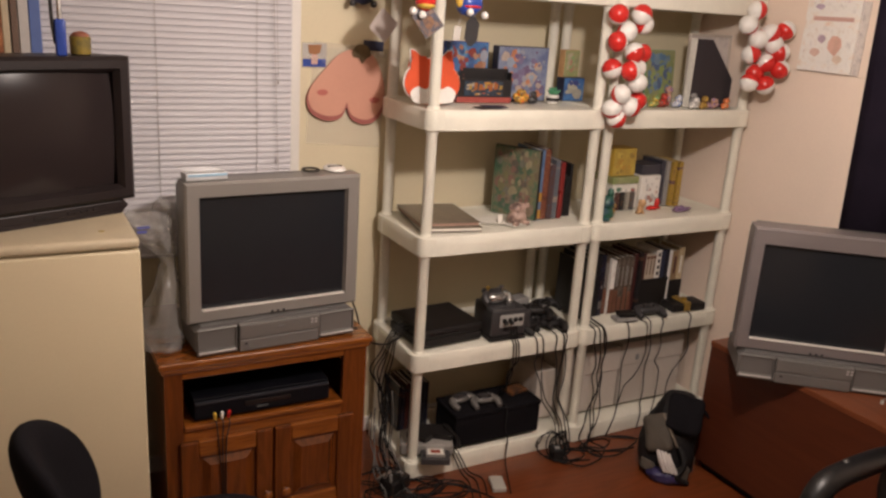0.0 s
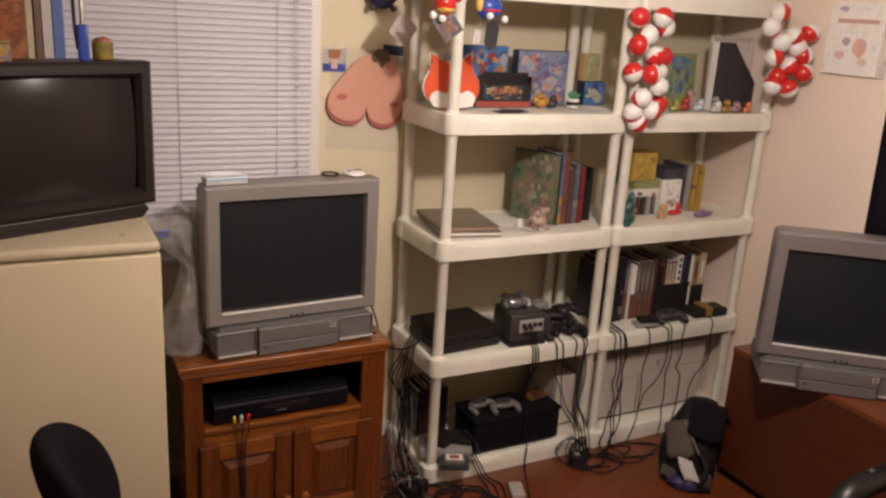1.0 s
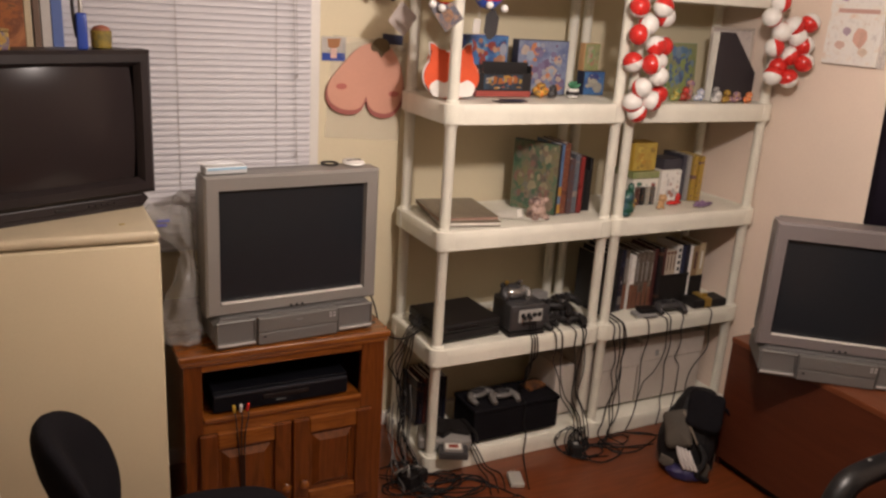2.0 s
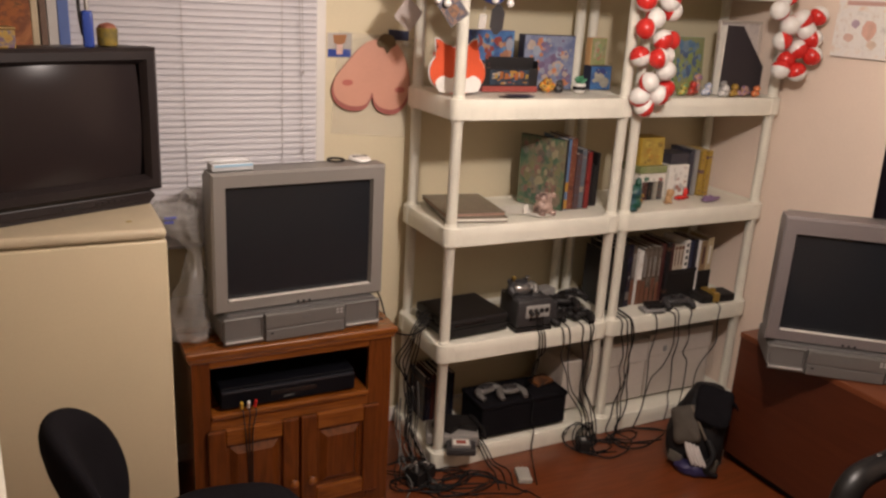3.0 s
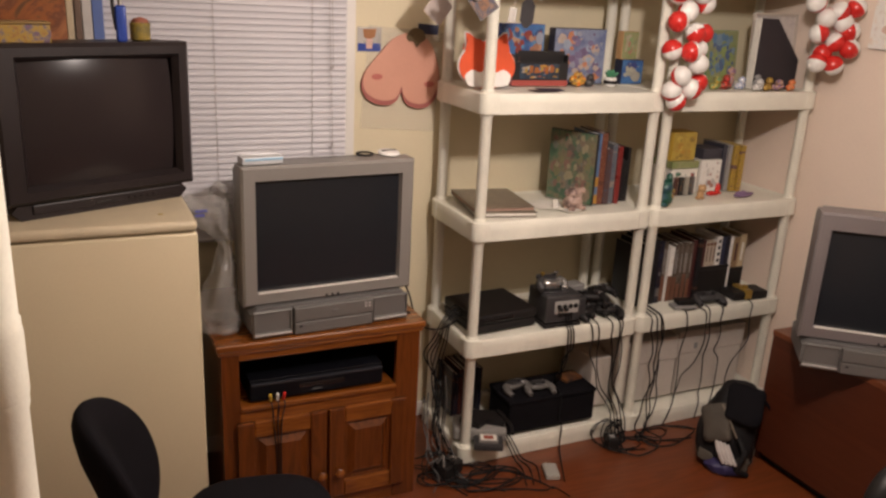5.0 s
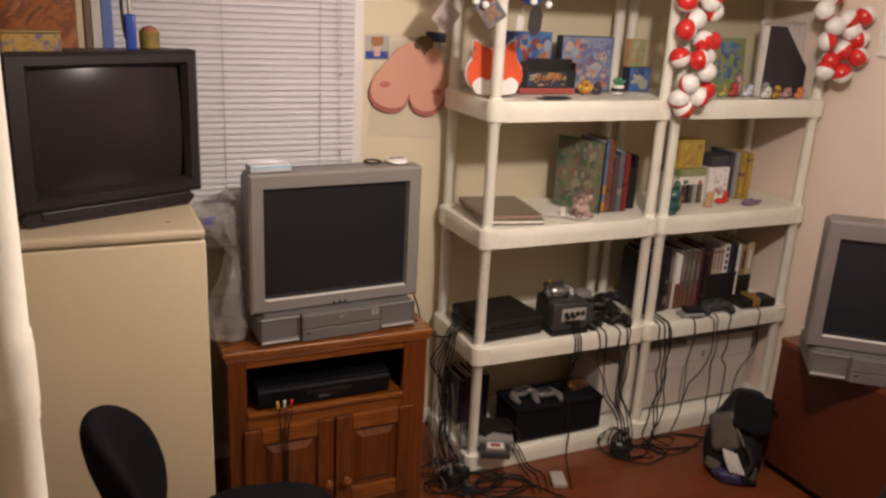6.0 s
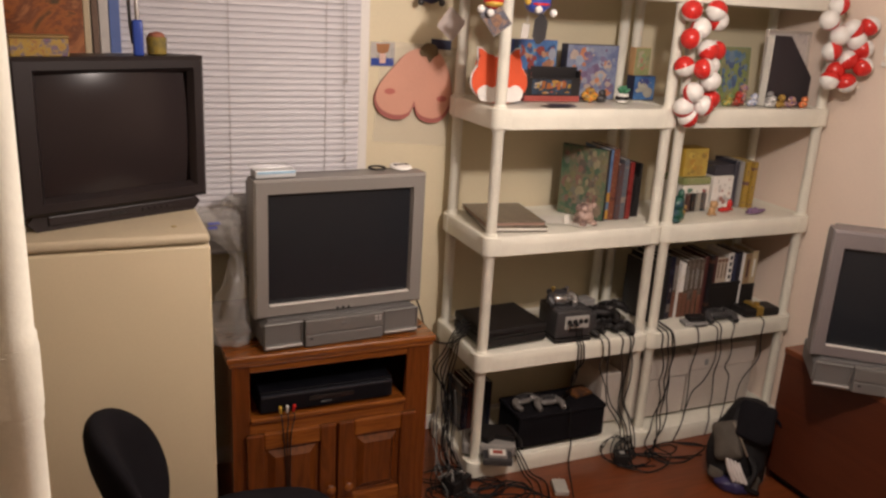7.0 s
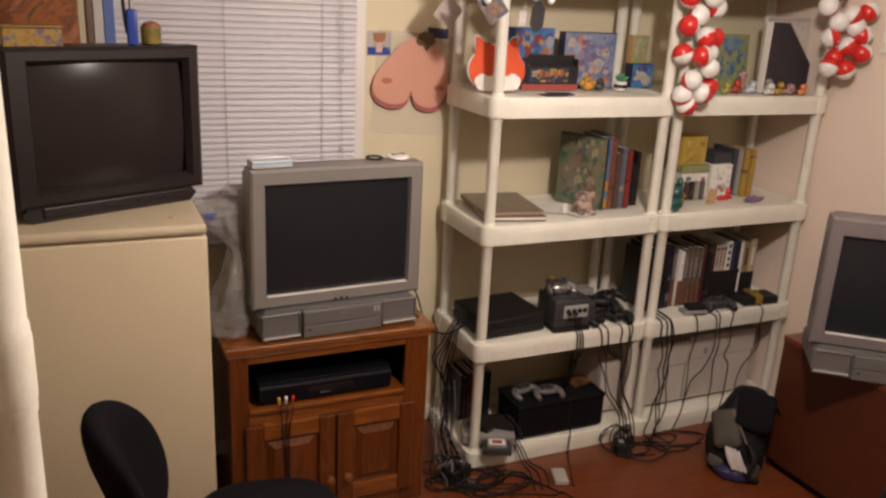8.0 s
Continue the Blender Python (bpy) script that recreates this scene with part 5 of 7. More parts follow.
def game_pad(m, sc, shell, label, group=""):
    d = thing("game_controller", m, label, "controller", group)
    part("shell", cushion(bmesh.new(), 0.05 * sc, 0.032 * sc, 0.015, pose(0, 0, 0.025), 2.4), shell, d)
    if shell is M_PADG:
        part("face_plate", cushion(bmesh.new(), 0.036 * sc, 0.025 * sc, 0.007, pose(0, 0.003, 0.0380), 2.6), M_GREYD, d, "dark grey centre plate")
    for s in (-1, 1):
        part("grip", tube(bmesh.new(), [(0.042 * s, 0.0, 0.026), (0.058 * s, -0.025, 0.022), (0.055 * s, -0.06, 0.012)], [0.019, 0.017, 0.011], 10), shell, d)
        part("thumb_stick", lathe(bmesh.new(), [(0.005, 0), (0.005, 0.01), (0.01, 0.012), (0.01, 0.016), (0.005, 0.0165)], 12, Matrix.Translation((0.022 * s, -0.012, 0.036))), M_GREYD, d)
    for k in range(4):
        part("button", lathe(bmesh.new(), [(0.0045, 0), (0.0045, 0.004), (0.003, 0.005)], 8, Matrix.Translation((0.034 + 0.01 * math.cos(k * 1.57), 0.01 + 0.01 * math.sin(k * 1.57), 0.037))), M_GREY, d)
    return d


consoles()


def media_row():
    """Cases from the middle post outwards: (start, thickness, height, depth of the spine, cover)."""
    rr = random.Random(3)
    smoky = print_mat("smoky_clear_case", [(0.05, 0.038, 0.032), (0.10, 0.078, 0.062), (0.16, 0.13, 0.105), (0.07, 0.045, 0.035)], 22, 0.2, 14)
    amber = plain("rusty_orange_print", (0.17, 0.072, 0.042), 0.45)
    maroon = plain("maroon_spine", (0.075, 0.022, 0.02), 0.4)
    row = ((0.796, 0.020, 0.245, M_BLACK), (0.818, 0.024, 0.262, M_BLACKPL), (0.844, 0.022, 0.270, V_DARK), (0.868, 0.026, 0.275, M_BLACK), (0.897, 0.024, 0.272, V_DARK), (0.924, 0.024, 0.265, smoky), (0.951, 0.026, 0.238, P_WHITE), (0.980, 0.024, 0.246, smoky), (1.006, 0.022, 0.250, smoky), (1.030, 0.022, 0.252, smoky), (1.054, 0.022, 0.248, smoky), (1.079, 0.020, 0.256, maroon), (1.101, 0.022, 0.262, V_DARK))
    for k, (x, w, hh, cover) in enumerate(row):
        bk = book("game_case", T(x + w / 2, 0.118 + rr.uniform(-0.006, 0.006), Z2, rr.uniform(-2, 2)), w - 0.0015, 0.16, hh, cover, "upright game case with a coloured spine in a dense row", "case", group="row of game cases")
        if cover in (P_WHITE, smoky):
            part("lower_print", B(-w / 2 + 0.002, w / 2 - 0.002, -0.0012, 0.0002, 0.004, rr.uniform(0.07, 0.12)), amber, bk)
        if cover is smoky:
            for q in ((-0.004, 0.004) if k % 2 else (0.002,)):
                part("title_bar", B(q - 0.0014, q + 0.0014, -0.0012, 0.0002, 0.12, hh - rr.uniform(0.02, 0.05)), M_GREY, bk)
        if k in (2, 4):
            part("paper_label", B(-w / 2 + 0.003, w / 2 - 0.003, -0.0012, 0.0002, 0.03, 0.065), M_PADG, bk)
            part("title_bar", B(-0.003, 0.003, -0.0012, 0.0002, 0.12, 0.135), M_GREY, bk)
    # black boxes with cases on top
    b = thing("storage_case", T(1.205, 0.120, Z2), "black storage case carrying a row of game cases", "case")
    part("body", B(-0.078, 0.078, 0, 0.16, 0, 0.118, 0.003), M_BLACKPL, b)
    part("lid", B(-0.080, 0.080, -0.002, 0.162, 0.1185, 0.134, 0.003), M_BLACKPL, b)
    cream = plain("cream_case_spine", (0.50, 0.42, 0.33), 0.45)
    for x, w, hh, cover in ((1.128, 0.018, 0.118, maroon), (1.147, 0.0175, 0.106, cream), (1.1655, 0.0175, 0.106, cream), (1.184, 0.0175, 0.106, cream), (1.204, 0.027, 0.128, M_WHITE), (1.233, 0.02, 0.122, M_NAVYP), (1.255, 0.022, 0.126, V_DARK)):
        bk = book("game_case", T(x + w / 2, 0.122, Z2 + 0.1345, rr.uniform(-2, 2)), w - 0.001, 0.14, hh, cover, "upright game case with a pale spine on the black case", "case", group="row of game cases")
        if cover is M_WHITE:
            for k in range(4):
                part("print_bar", B(-0.006, 0.006, -0.0012, 0.0, 0.014 + k * 0.028, 0.030 + k * 0.028), M_BLACK, bk)
        if cover is cream:
            part("title_bar", B(-0.002, 0.002, -0.0012, 0.0002, 0.02, 0.085), maroon, bk)
            part("rust_cap", B(-w / 2 + 0.002, w / 2 - 0.002, -0.0012, 0.0002, 0.09, 0.104), amber, bk)
    book("game_case", T(1.290, 0.122, Z2, -3), 0.009, 0.15, 0.255, M_WHITE, "thin pale board standing upright", "case")
    c = thing("storage_case", T(1.342, 0.130, Z2), "black case under two tan video boxes", "case")
    part("body", B(-0.038, 0.038, 0, 0.15, 0, 0.112, 0.003), M_BLACKPL, c)
    buff = plain("buff_card", (0.5, 0.4, 0.25), 0.6)
    for k in range(2):
        bk = book("video_box", T(1.324 + 0.035 * k, 0.130, Z2 + 0.1125), 0.032, 0.12, 0.148 - 0.012 * (1 - k), buff if k else plain("tan_brown_card", (0.30, 0.20, 0.11), 0.6), "tan cardboard video box on a black case", "case")
        part("title_bar", B(-0.007, 0.004, -0.0012, 0.0002, 0.03, 0.11), M_PAPER if k else maroon, bk)


media_row()
game_pad(T(1.125, 0.058, Z2, -10), 1.15, M_GREYD, "dark grey game controller at the shelf's front edge")
d = thing("handheld_device", T(0.985, 0.035, Z2, -12), "small black electronic device with a silver edge", "device")
part("body", B(-0.05, 0.05, -0.03, 0.03, 0.0, 0.016, 0.004), M_GREY, d)
part("top_cover", B(-0.03, 0.045, -0.018, 0.03, 0.0165, 0.036, 0.005), M_BLACKPL, d)
d = thing("game_console", T(1.340, 0.050, Z2, -5), "small black and gold device with cables", "device")
part("body", B(-0.09, 0.09, -0.03, 0.06, 0.0, 0.036, 0.008), M_BLACKPL, d)
part("gold_band", B(-0.03, 0.005, -0.034, 0.062, 0.002, 0.045, 0.006), M_GOLD, d)
part("knob", lathe(bmesh.new(), [(0.012, 0), (0.012, 0.012), (0.008, 0.014)], 14, Matrix.Translation((-0.012, 0.0, 0.044))), M_GOLD, d)
solo("paper_sheet", B(-0.05, 0.05, -0.035, 0.035, 0, 0.0008), M_PAPER, T(1.205, 0.055, Z2, 15), "white paper lying at the shelf's edge", "paper")

# ---- lowest shelf ----
M_GREYBOX = plain("grey_console_plastic", (0.26, 0.245, 0.23), 0.5)
M_BOXES = plain("greyed_white_plastic", (0.62, 0.56, 0.50), 0.5, scale=5, var=0.08)


def low_shelf():
    b = thing("storage_bin", T(0.394, 0.024, Z1), "black fabric storage bin with a lid", "bin")
    part("body", B(-0.195, 0.195, 0, 0.17, 0, 0.118, 0.006), M_FABRIC, b)
    part("lid", B(-0.198, 0.198, -0.004, 0.174, 0.1185, 0.138, 0.006), M_FABRIC, b)
    game_pad(pose(0.262, 0.118, Z1 + 0.138, 0, 0, 12) @ Matrix.Diagonal((0.88, 0.88, 0.8, 1)), 0.95, M_PADG, "pale grey game controller lying on the black bin", "pair of grey controllers")
    game_pad(pose(0.350, 0.082, Z1 + 0.138, 0, 0, -6) @ Matrix.Diagonal((0.88, 0.88, 0.8, 1)), 0.95, M_PADG, "pale grey game controller lying on the black bin", "pair of grey controllers")
    solo("disc_case", B(-0.045, 0.045, -0.03, 0.03, 0, 0.012, 0.002), P_DARK2, T(0.53, 0.13, Z1 + 0.138, 12), "brown printed disc case on the black bin", "case")
    rnd = random.Random(8)
    x = 0.045
    for i in range(8):
        w = rnd.choice((0.014, 0.016, 0.02))
        book("disc_case", T(x + w / 2, 0.225, Z1, rnd.uniform(-3, 3)), w - 0.001, 0.14, 0.19 + rnd.uniform(-0.01, 0.03), V_DARK, "upright disc case in a dark row on the lowest shelf", "case", group="row of disc cases")
        x += w + 0.002
    g = thing("game_console", T(0.070, -0.045, Z1, -24), "grey game console with a cartridge in its slot", "game console")
    part("body", B(-0.125, 0.078, 0.055, 0.175, 0, 0.048, 0.010), M_GREYBOX, g)
    part("front_step", B(-0.048, 0.062, -0.012, 0.056, 0, 0.03, 0.006), M_GREYD, g)
    ct = part("cartridge", B(-0.03, 0.042, -0.006, 0.05, 0.0302, 0.042, 0.002), M_GREYBOX, g)
    part("label", B(-0.024, 0.036, -0.002, 0.036, 0.042, 0.0432), M_PAPER, ct)
    part("label_print", B(-0.012, 0.024, 0.006, 0.028, 0.0432, 0.0442), plain("red_label_ink", (0.3, 0.05, 0.03), 0.5), ct)
    k = thing("media_device", pose(0.070, -0.045, Z1 + 0.0485, 0, 0, -24), "flat black device lying on the grey console", "device")
    part("cover", slab(bmesh.new(), [(-0.085, 0.178), (-0.10, 0.105), (-0.03, 0.06), (0.0, 0.105), (0.07, 0.085), (0.08, 0.12), (0.075, 0.178)], 0, 0.022, None, 0, 0.003), M_BLACKPL, k)
    part("hinge_rod", tube(bmesh.new(), [(0.045, 0.158, 0.03), (0.088, 0.07, 0.026), (0.095, 0.02, 0.012)], 0.006, 8), M_BLACKPL, k)
    for x0, x1, ztop in ((0.748, 1.035, 0.285), (1.045, 1.40, 0.30)):
        s = thing("storage_box", T(0, 0.085), "white plastic storage box with a flat lid", "storage box", "white storage boxes")
        part("body", B(x0, x1, 0, 0.23, Z1, ztop - 0.032, 0.004), M_BOXES, s)
        part("lid", B(x0 - 0.003, x1 + 0.003, -0.004, 0.234, ztop - 0.03, ztop + 0.075, 0.004), M_BOXES, s)
        part("latch", B((x0 + x1) / 2 - 0.1, (x0 + x1) / 2 - 0.082, -0.008, -0.002, ztop - 0.012, ztop + 0.014, 0.002), M_GREY, s)
    s = thing("storage_box", T(0, 0.085), "white plastic box behind the hanging cables", "storage box", "white storage boxes")
    part("body", B(0.622, 0.712, 0.02, 0.23, Z1, 0.30, 0.004), M_BOXES, s)


low_shelf()


# ---- hangings ----
def garland(name, m, balls, r, label):
    g = thing(name, m, label, "garland", "ball garlands")
    ball = None
    rnd = random.Random(len(balls))
    for x, y, z in balls:
        if ball is None:
            bm = bmesh.new()
            bmesh.ops.create_uvsphere(bm, u_segments=24, v_segments=16, radius=r)
            for f in bm.faces:
                f.smooth = True
                f.material_index = 0 if f.calc_center_median().z > 0 else 1
            ob = part("ball", bm, [M_RED, M_WHITE], g)
            ball = ob.data
        else:
            ob = new("ball", ball)
            ob.parent = g
        ob.matrix_basis = pose(x, y, z, rnd.uniform(-180, 180), rnd.uniform(-70, 70), rnd.uniform(0, 360))
    zs = sorted(balls, key=lambda b: -b[2])
    part("string", tube(bmesh.new(), [(zs[0][0], 0, 1.775)] + [(b[0] * 0.6 + balls[0][0] * 0.4, b[1] * 0.3, b[2]) for b in zs], 0.0012, 5, smooth_steps=2), M_WHITE, g)
    return g


G1 = [(0.678, 0, 1.732), (0.785, 0, 1.737), (0.735, 0.01, 1.675), (0.815, 0.02, 1.704), (0.69, 0, 1.640), (0.772, 0.0, 1.603), (0.828, 0.025, 1.601), (0.695, 0.02, 1.543), (0.748, -0.02, 1.54), (0.812, 0.025, 1.548), (0.795, -0.01, 1.498), (0.725, -0.01, 1.455), (0.775, -0.015, 1.41), (0.83, 0.02, 1.43), (0.708, 0.01, 1.40), (0.735, 0.012, 1.365)]
garland("ball_garland", T(0.012, -0.045), G1, 0.0365, "hanging garland of red and white plastic balls on the shelf front")
G2 = [(1.335, 0.02, 1.782), (1.30, 0.02, 1.727), (1.385, -0.02, 1.70), (1.44, -0.04, 1.715), (1.345, 0.0, 1.675), (1.335, 0.015, 1.618), (1.405, -0.025, 1.66), (1.43, -0.04, 1.632), (1.40, -0.01, 1.59), (1.44, -0.045, 1.568), (1.345, 0.01, 1.512), (1.40, -0.02, 1.505), (1.375, 0.02, 1.548)]
garland("ball_garland", T(0, -0.10), G2, 0.0365, "hanging garland of red and white plastic balls beside the wall")


def pink_cutout():
    c = thing("foam_cutout", pose(-0.14, 0.412, 1.28, 0, 0, 0), "pink foam cutout with two rounded lobes and brown leaf", "wall decoration")
    out = [(0.0, 0.058), (-0.012, 0.028), (-0.028, 0.010), (-0.06, 0.003), (-0.10, 0.01), (-0.138, 0.036), (-0.152, 0.078), (-0.143, 0.118), (-0.12, 0.152), (-0.085, 0.195), (-0.045, 0.24), (-0.008, 0.262), (0.04, 0.268), (0.092, 0.250), (0.124, 0.205), (0.142, 0.15), (0.150, 0.09), (0.143, 0.045), (0.118, 0.004), (0.08, -0.012), (0.04, -0.004), (0.018, 0.012), (0.006, 0.035)]
    out = [(x, 0.268 - 0.95 * (0.268 - z)) for x, z in rounded(out, 4)]
    part("board", slab(bmesh.new(), out, 0.0, 0.012, pose(0, 0.004, 0, 90), r=0.003), M_PINKD, c)
    part("printed_face", slab(bmesh.new(), [(x * 0.97, 0.018 + y * 0.945) for x, y in out], 0.0125, 0.0135, pose(0, 0.004, 0.0, 90)), M_PINK, c)
    part("leaf_tuft", slab(bmesh.new(), rounded([(0.012, 0.262), (0.03, 0.285), (0.05, 0.29), (0.075, 0.28), (0.085, 0.252), (0.066, 0.24), (0.052, 0.222), (0.04, 0.242), (0.02, 0.244)], 4), 0.0136, 0.018, pose(0, 0.004, 0, 90), r=0.001), M_LEAF, c)
    for x, z in ((-0.095, 0.118), (0.108, 0.092)):
        part("dark_patch", slab(bmesh.new(), [(x + 0.021 * math.cos(i * 0.52), z + 0.011 * math.sin(i * 0.52)) for i in range(12)], 0.0136, 0.0142, pose(0, 0.004, 0, 90)), plain("rose_ink", (0.55, 0.16, 0.13), 0.6), c)
    s = thing("plastic_sleeve", pose(-0.14, 0.4185, 1.205, 0, 4, 0), "clear plastic sleeve taped behind the cutout", "sleeve")
    part("film", B(-0.15, 0.14, -0.0016, -0.0006, 0.0, 0.36), M_CLEAR, s)
    bm = bmesh.new()
    grid = [[bm.verts.new((-0.115 + 0.010 * i, -0.003 - 0.006 * abs(noise.noise(Vector((i * 0.55, j * 0.9, 3.1)))), 0.285 + 0.010 * j + 0.002 * i)) for i in range(10)] for j in range(6)]
    for j in range(5):
        for i in range(9):
            bm.faces.new((grid[j][i], grid[j][i + 1], grid[j + 1][i + 1], grid[j + 1][i])).smooth = True
    part("crumpled_fold", bm, M_CLEAR, s)
    for x, z in ((-0.147, 0.30), (0.11, 0.335)):
        part("tape", B(x - 0.02, x + 0.02, -0.0032, -0.0022, z - 0.008, z + 0.008), M_CLEAR, s)
    t = thing("sticker", pose(-0.262, 0.4185, 1.482), "small blue and white sticker on the wall", "sticker")
    part("backing", B(-0.045, 0.045, -0.001, 0.0, 0.0, 0.085), M_FILM, t)
    part("blue_band", B(-0.042, 0.042, -0.0022, -0.001, 0.004, 0.03), M_BLUE, t)
    part("brown_patch", slab(bmesh.new(), [(-0.02, 0.05), (-0.024, 0.078), (0.026, 0.08), (0.02, 0.052), (0.0, 0.044)], 0.001, 0.0022, pose(0, 0, 0, 90)), plain("brown_ink", (0.36, 0.15, 0.05), 0.5), t)
    part("pale_patch", slab(bmesh.new(), [(-0.011, 0.012), (-0.012, 0.046), (0.012, 0.046), (0.011, 0.012)], 0.0023, 0.003, pose(0, 0, 0, 90)), plain("rose_white_ink", (0.7, 0.45, 0.38), 0.5), t)


pink_cutout()


def wall_pad():
    c = thing("hanging_calendar", T(X1 - 0.002, -0.30, 1.575), "white paper calendar pad with faded pictures hanging on the wall", "calendar")
    part("backing", B(-0.004, 0.0, -0.138, 0.118, -0.002, 0.258), P_BACKING, c)
    part("sheet", B(-0.016, -0.005, -0.112, 0.118, 0.0, 0.26, 0.001), P_PASTEL, c)
    part("top_bar", B(-0.0175, -0.0165, -0.09, 0.08, 0.185, 0.20), plain("faded_red_ink", (0.58, 0.36, 0.31), 0.6), c)
    for k, (yy, zz, w_, h_, c_) in enumerate(((0.05, 0.07, 0.045, 0.03, (0.7, 0.5, 0.42)), (-0.03, 0.10, 0.06, 0.07, (0.72, 0.45, 0.36)), (0.03, 0.12, 0.035, 0.03, (0.45, 0.35, 0.42)), (-0.05, 0.05, 0.04, 0.03, (0.74, 0.6, 0.48)), (0.06, 0.235, 0.04, 0.02, (0.5, 0.4, 0.5)))):
        part("faded_mark", slab(bmesh.new(), [(w_ / 2 * math.cos(a_ * 0.7), h_ / 2 * math.sin(a_ * 0.7) * (1 + 0.2 * math.sin(a_ * 3))) for a_ in range(9)], 0, 0.0008, pose(-0.0177, yy, zz, 90, 0, -90)), ink(c_), c)
    part("picture", B(-0.0175, -0.0165, -0.095, 0.10, 0.03, 0.165), P_WHITE, c)
    part("picture", B(-0.0175, -0.0165, -0.09, 0.09, 0.215, 0.25), P_WHITE, c)


wall_pad()


def hanging_toys():
    def toy(name, m, pieces, label):
        t = thing(name, m, label, "plush toy", "hanging plush toys")
        for pn, c, s, mt in pieces:
            part(pn, blob(bmesh.new(), c, s, 16, 10, 0, 0.12, len(pn)), mt, t)
        return t
    ball = (0.012, 0.012, 0.012)
    toy("plush_toy", T(-0.105, 0.378, 1.655), [("body", (0, 0, 0.10), (0.055, 0.04, 0.05), M_NAVYP), ("head", (0, 0, 0.16), (0.05, 0.04, 0.045), M_NAVYP), ("foot", (-0.04, -0.01, 0.055), ball, M_GREYD), ("foot", (0.04, -0.01, 0.055), ball, M_GREYD)], "dark navy plush toy hanging by the wall")
    toy("plush_toy", T(-0.07, -0.04, 1.635), [("body", (0, 0, 0.10), (0.034, 0.03, 0.035), M_RED), ("belt", (0, -0.004, 0.083), (0.03, 0.028, 0.012), M_YEL), ("head", (0, 0, 0.155), (0.04, 0.035, 0.035), M_ORANGE), ("foot", (-0.045, -0.01, 0.065), ball, M_WHITE), ("foot", (-0.015, -0.015, 0.055), ball, M_WHITE), ("arm", (0.035, -0.005, 0.12), (0.02, 0.014, 0.014), M_RED)], "small red and yellow plush toy hanging from the shelf")
    toy("plush_toy", T(0.085, -0.042, 1.632), [("body", (0, 0, 0.10), (0.045, 0.035, 0.04), M_BLUE), ("belt", (0, -0.012, 0.092), (0.036, 0.026, 0.008), M_RED), ("arm", (-0.04, -0.01, 0.11), (0.014, 0.012, 0.024), M_YEL), ("head", (0, 0, 0.16), (0.045, 0.038, 0.035), plain("pale_blue_plush", (0.3, 0.42, 0.6), 0.8)), ("foot", (-0.012, -0.03, 0.075), ball, M_WHITE), ("foot", (0.048, -0.02, 0.067), ball, M_WHITE)], "blue plush toy with white feet hanging from the shelf")
    def tag(m, w, h, mt, label, reach=0.06, lean=0.0, cut=0.08, deep=0.0, rim=False):
        t = thing("paper_tag", m, label, "tag", "hanging tags")
        c = min(w, h) * cut
        part("card", slab(bmesh.new(), [(-w / 2 + c, -h / 2), (w / 2 - c, -h / 2), (w / 2, -h / 2 + c), (w / 2, h / 2 - c), (w / 2 - c, h / 2), (-w / 2 + c, h / 2), (-w / 2, h / 2 - c), (-w / 2, -h / 2 + c)], -0.0008, 0.0008, pose(0, 0, 0, 90)), mt, t)
        if rim:
            part("pale_border", B(-w * 0.54, w * 0.54, 0.001, 0.002, -h * 0.54, h * 0.54, 0.0004, 1), M_PADG, t)
            part("pale_print", slab(bmesh.new(), rounded([(-0.012, -0.026), (0.014, -0.018), (0.016, 0.004), (0.0, 0.016), (-0.016, 0.0)], 3), 0.0009, 0.0013, pose(0, 0, 0, 90)), P_DARK2, t)
        part("loop", tube(bmesh.new(), [(0, 0, h / 2 - 0.004), (0.004 + lean * 0.4, 0, h / 2 + reach * 0.4), (lean, deep, h / 2 + reach)], 0.0008, 5), M_WHITE, t)
    tag(pose(-0.10, 0.20, 1.645, 0, 38, 8), 0.082, 0.084, plain("grey_card_backing", (0.46, 0.40, 0.37), 0.4), "grey-backed cardboard tag hanging at an angle", 0.138, -0.023)
    tag(pose(-0.062, -0.045, 1.675, 0, -38, -10), 0.066, 0.084, P_DARK3, "dark printed cardboard tag hanging at an angle", 0.004, 0.128, 0.08, 0.0615, True)
    tag(pose(0.108, -0.03, 1.648, 0, 6, 14), 0.058, 0.094, M_GREYD, "dark six-sided cardboard tag hanging from a toy", 0.045, -0.008, 0.36)
    tag(pose(0.06, -0.02, 1.64, 0, 6, 10), 0.030, 0.045, M_FILM, "small translucent white washing tag")
    solo("blue_card", B(-0.04, 0.04, -0.001, 0, 0, 0.035), M_NAVYP, pose(-0.04, 0.416, 1.548, 0, 3, 0), "small dark blue card pinned to the wall", "card")


hanging_toys()


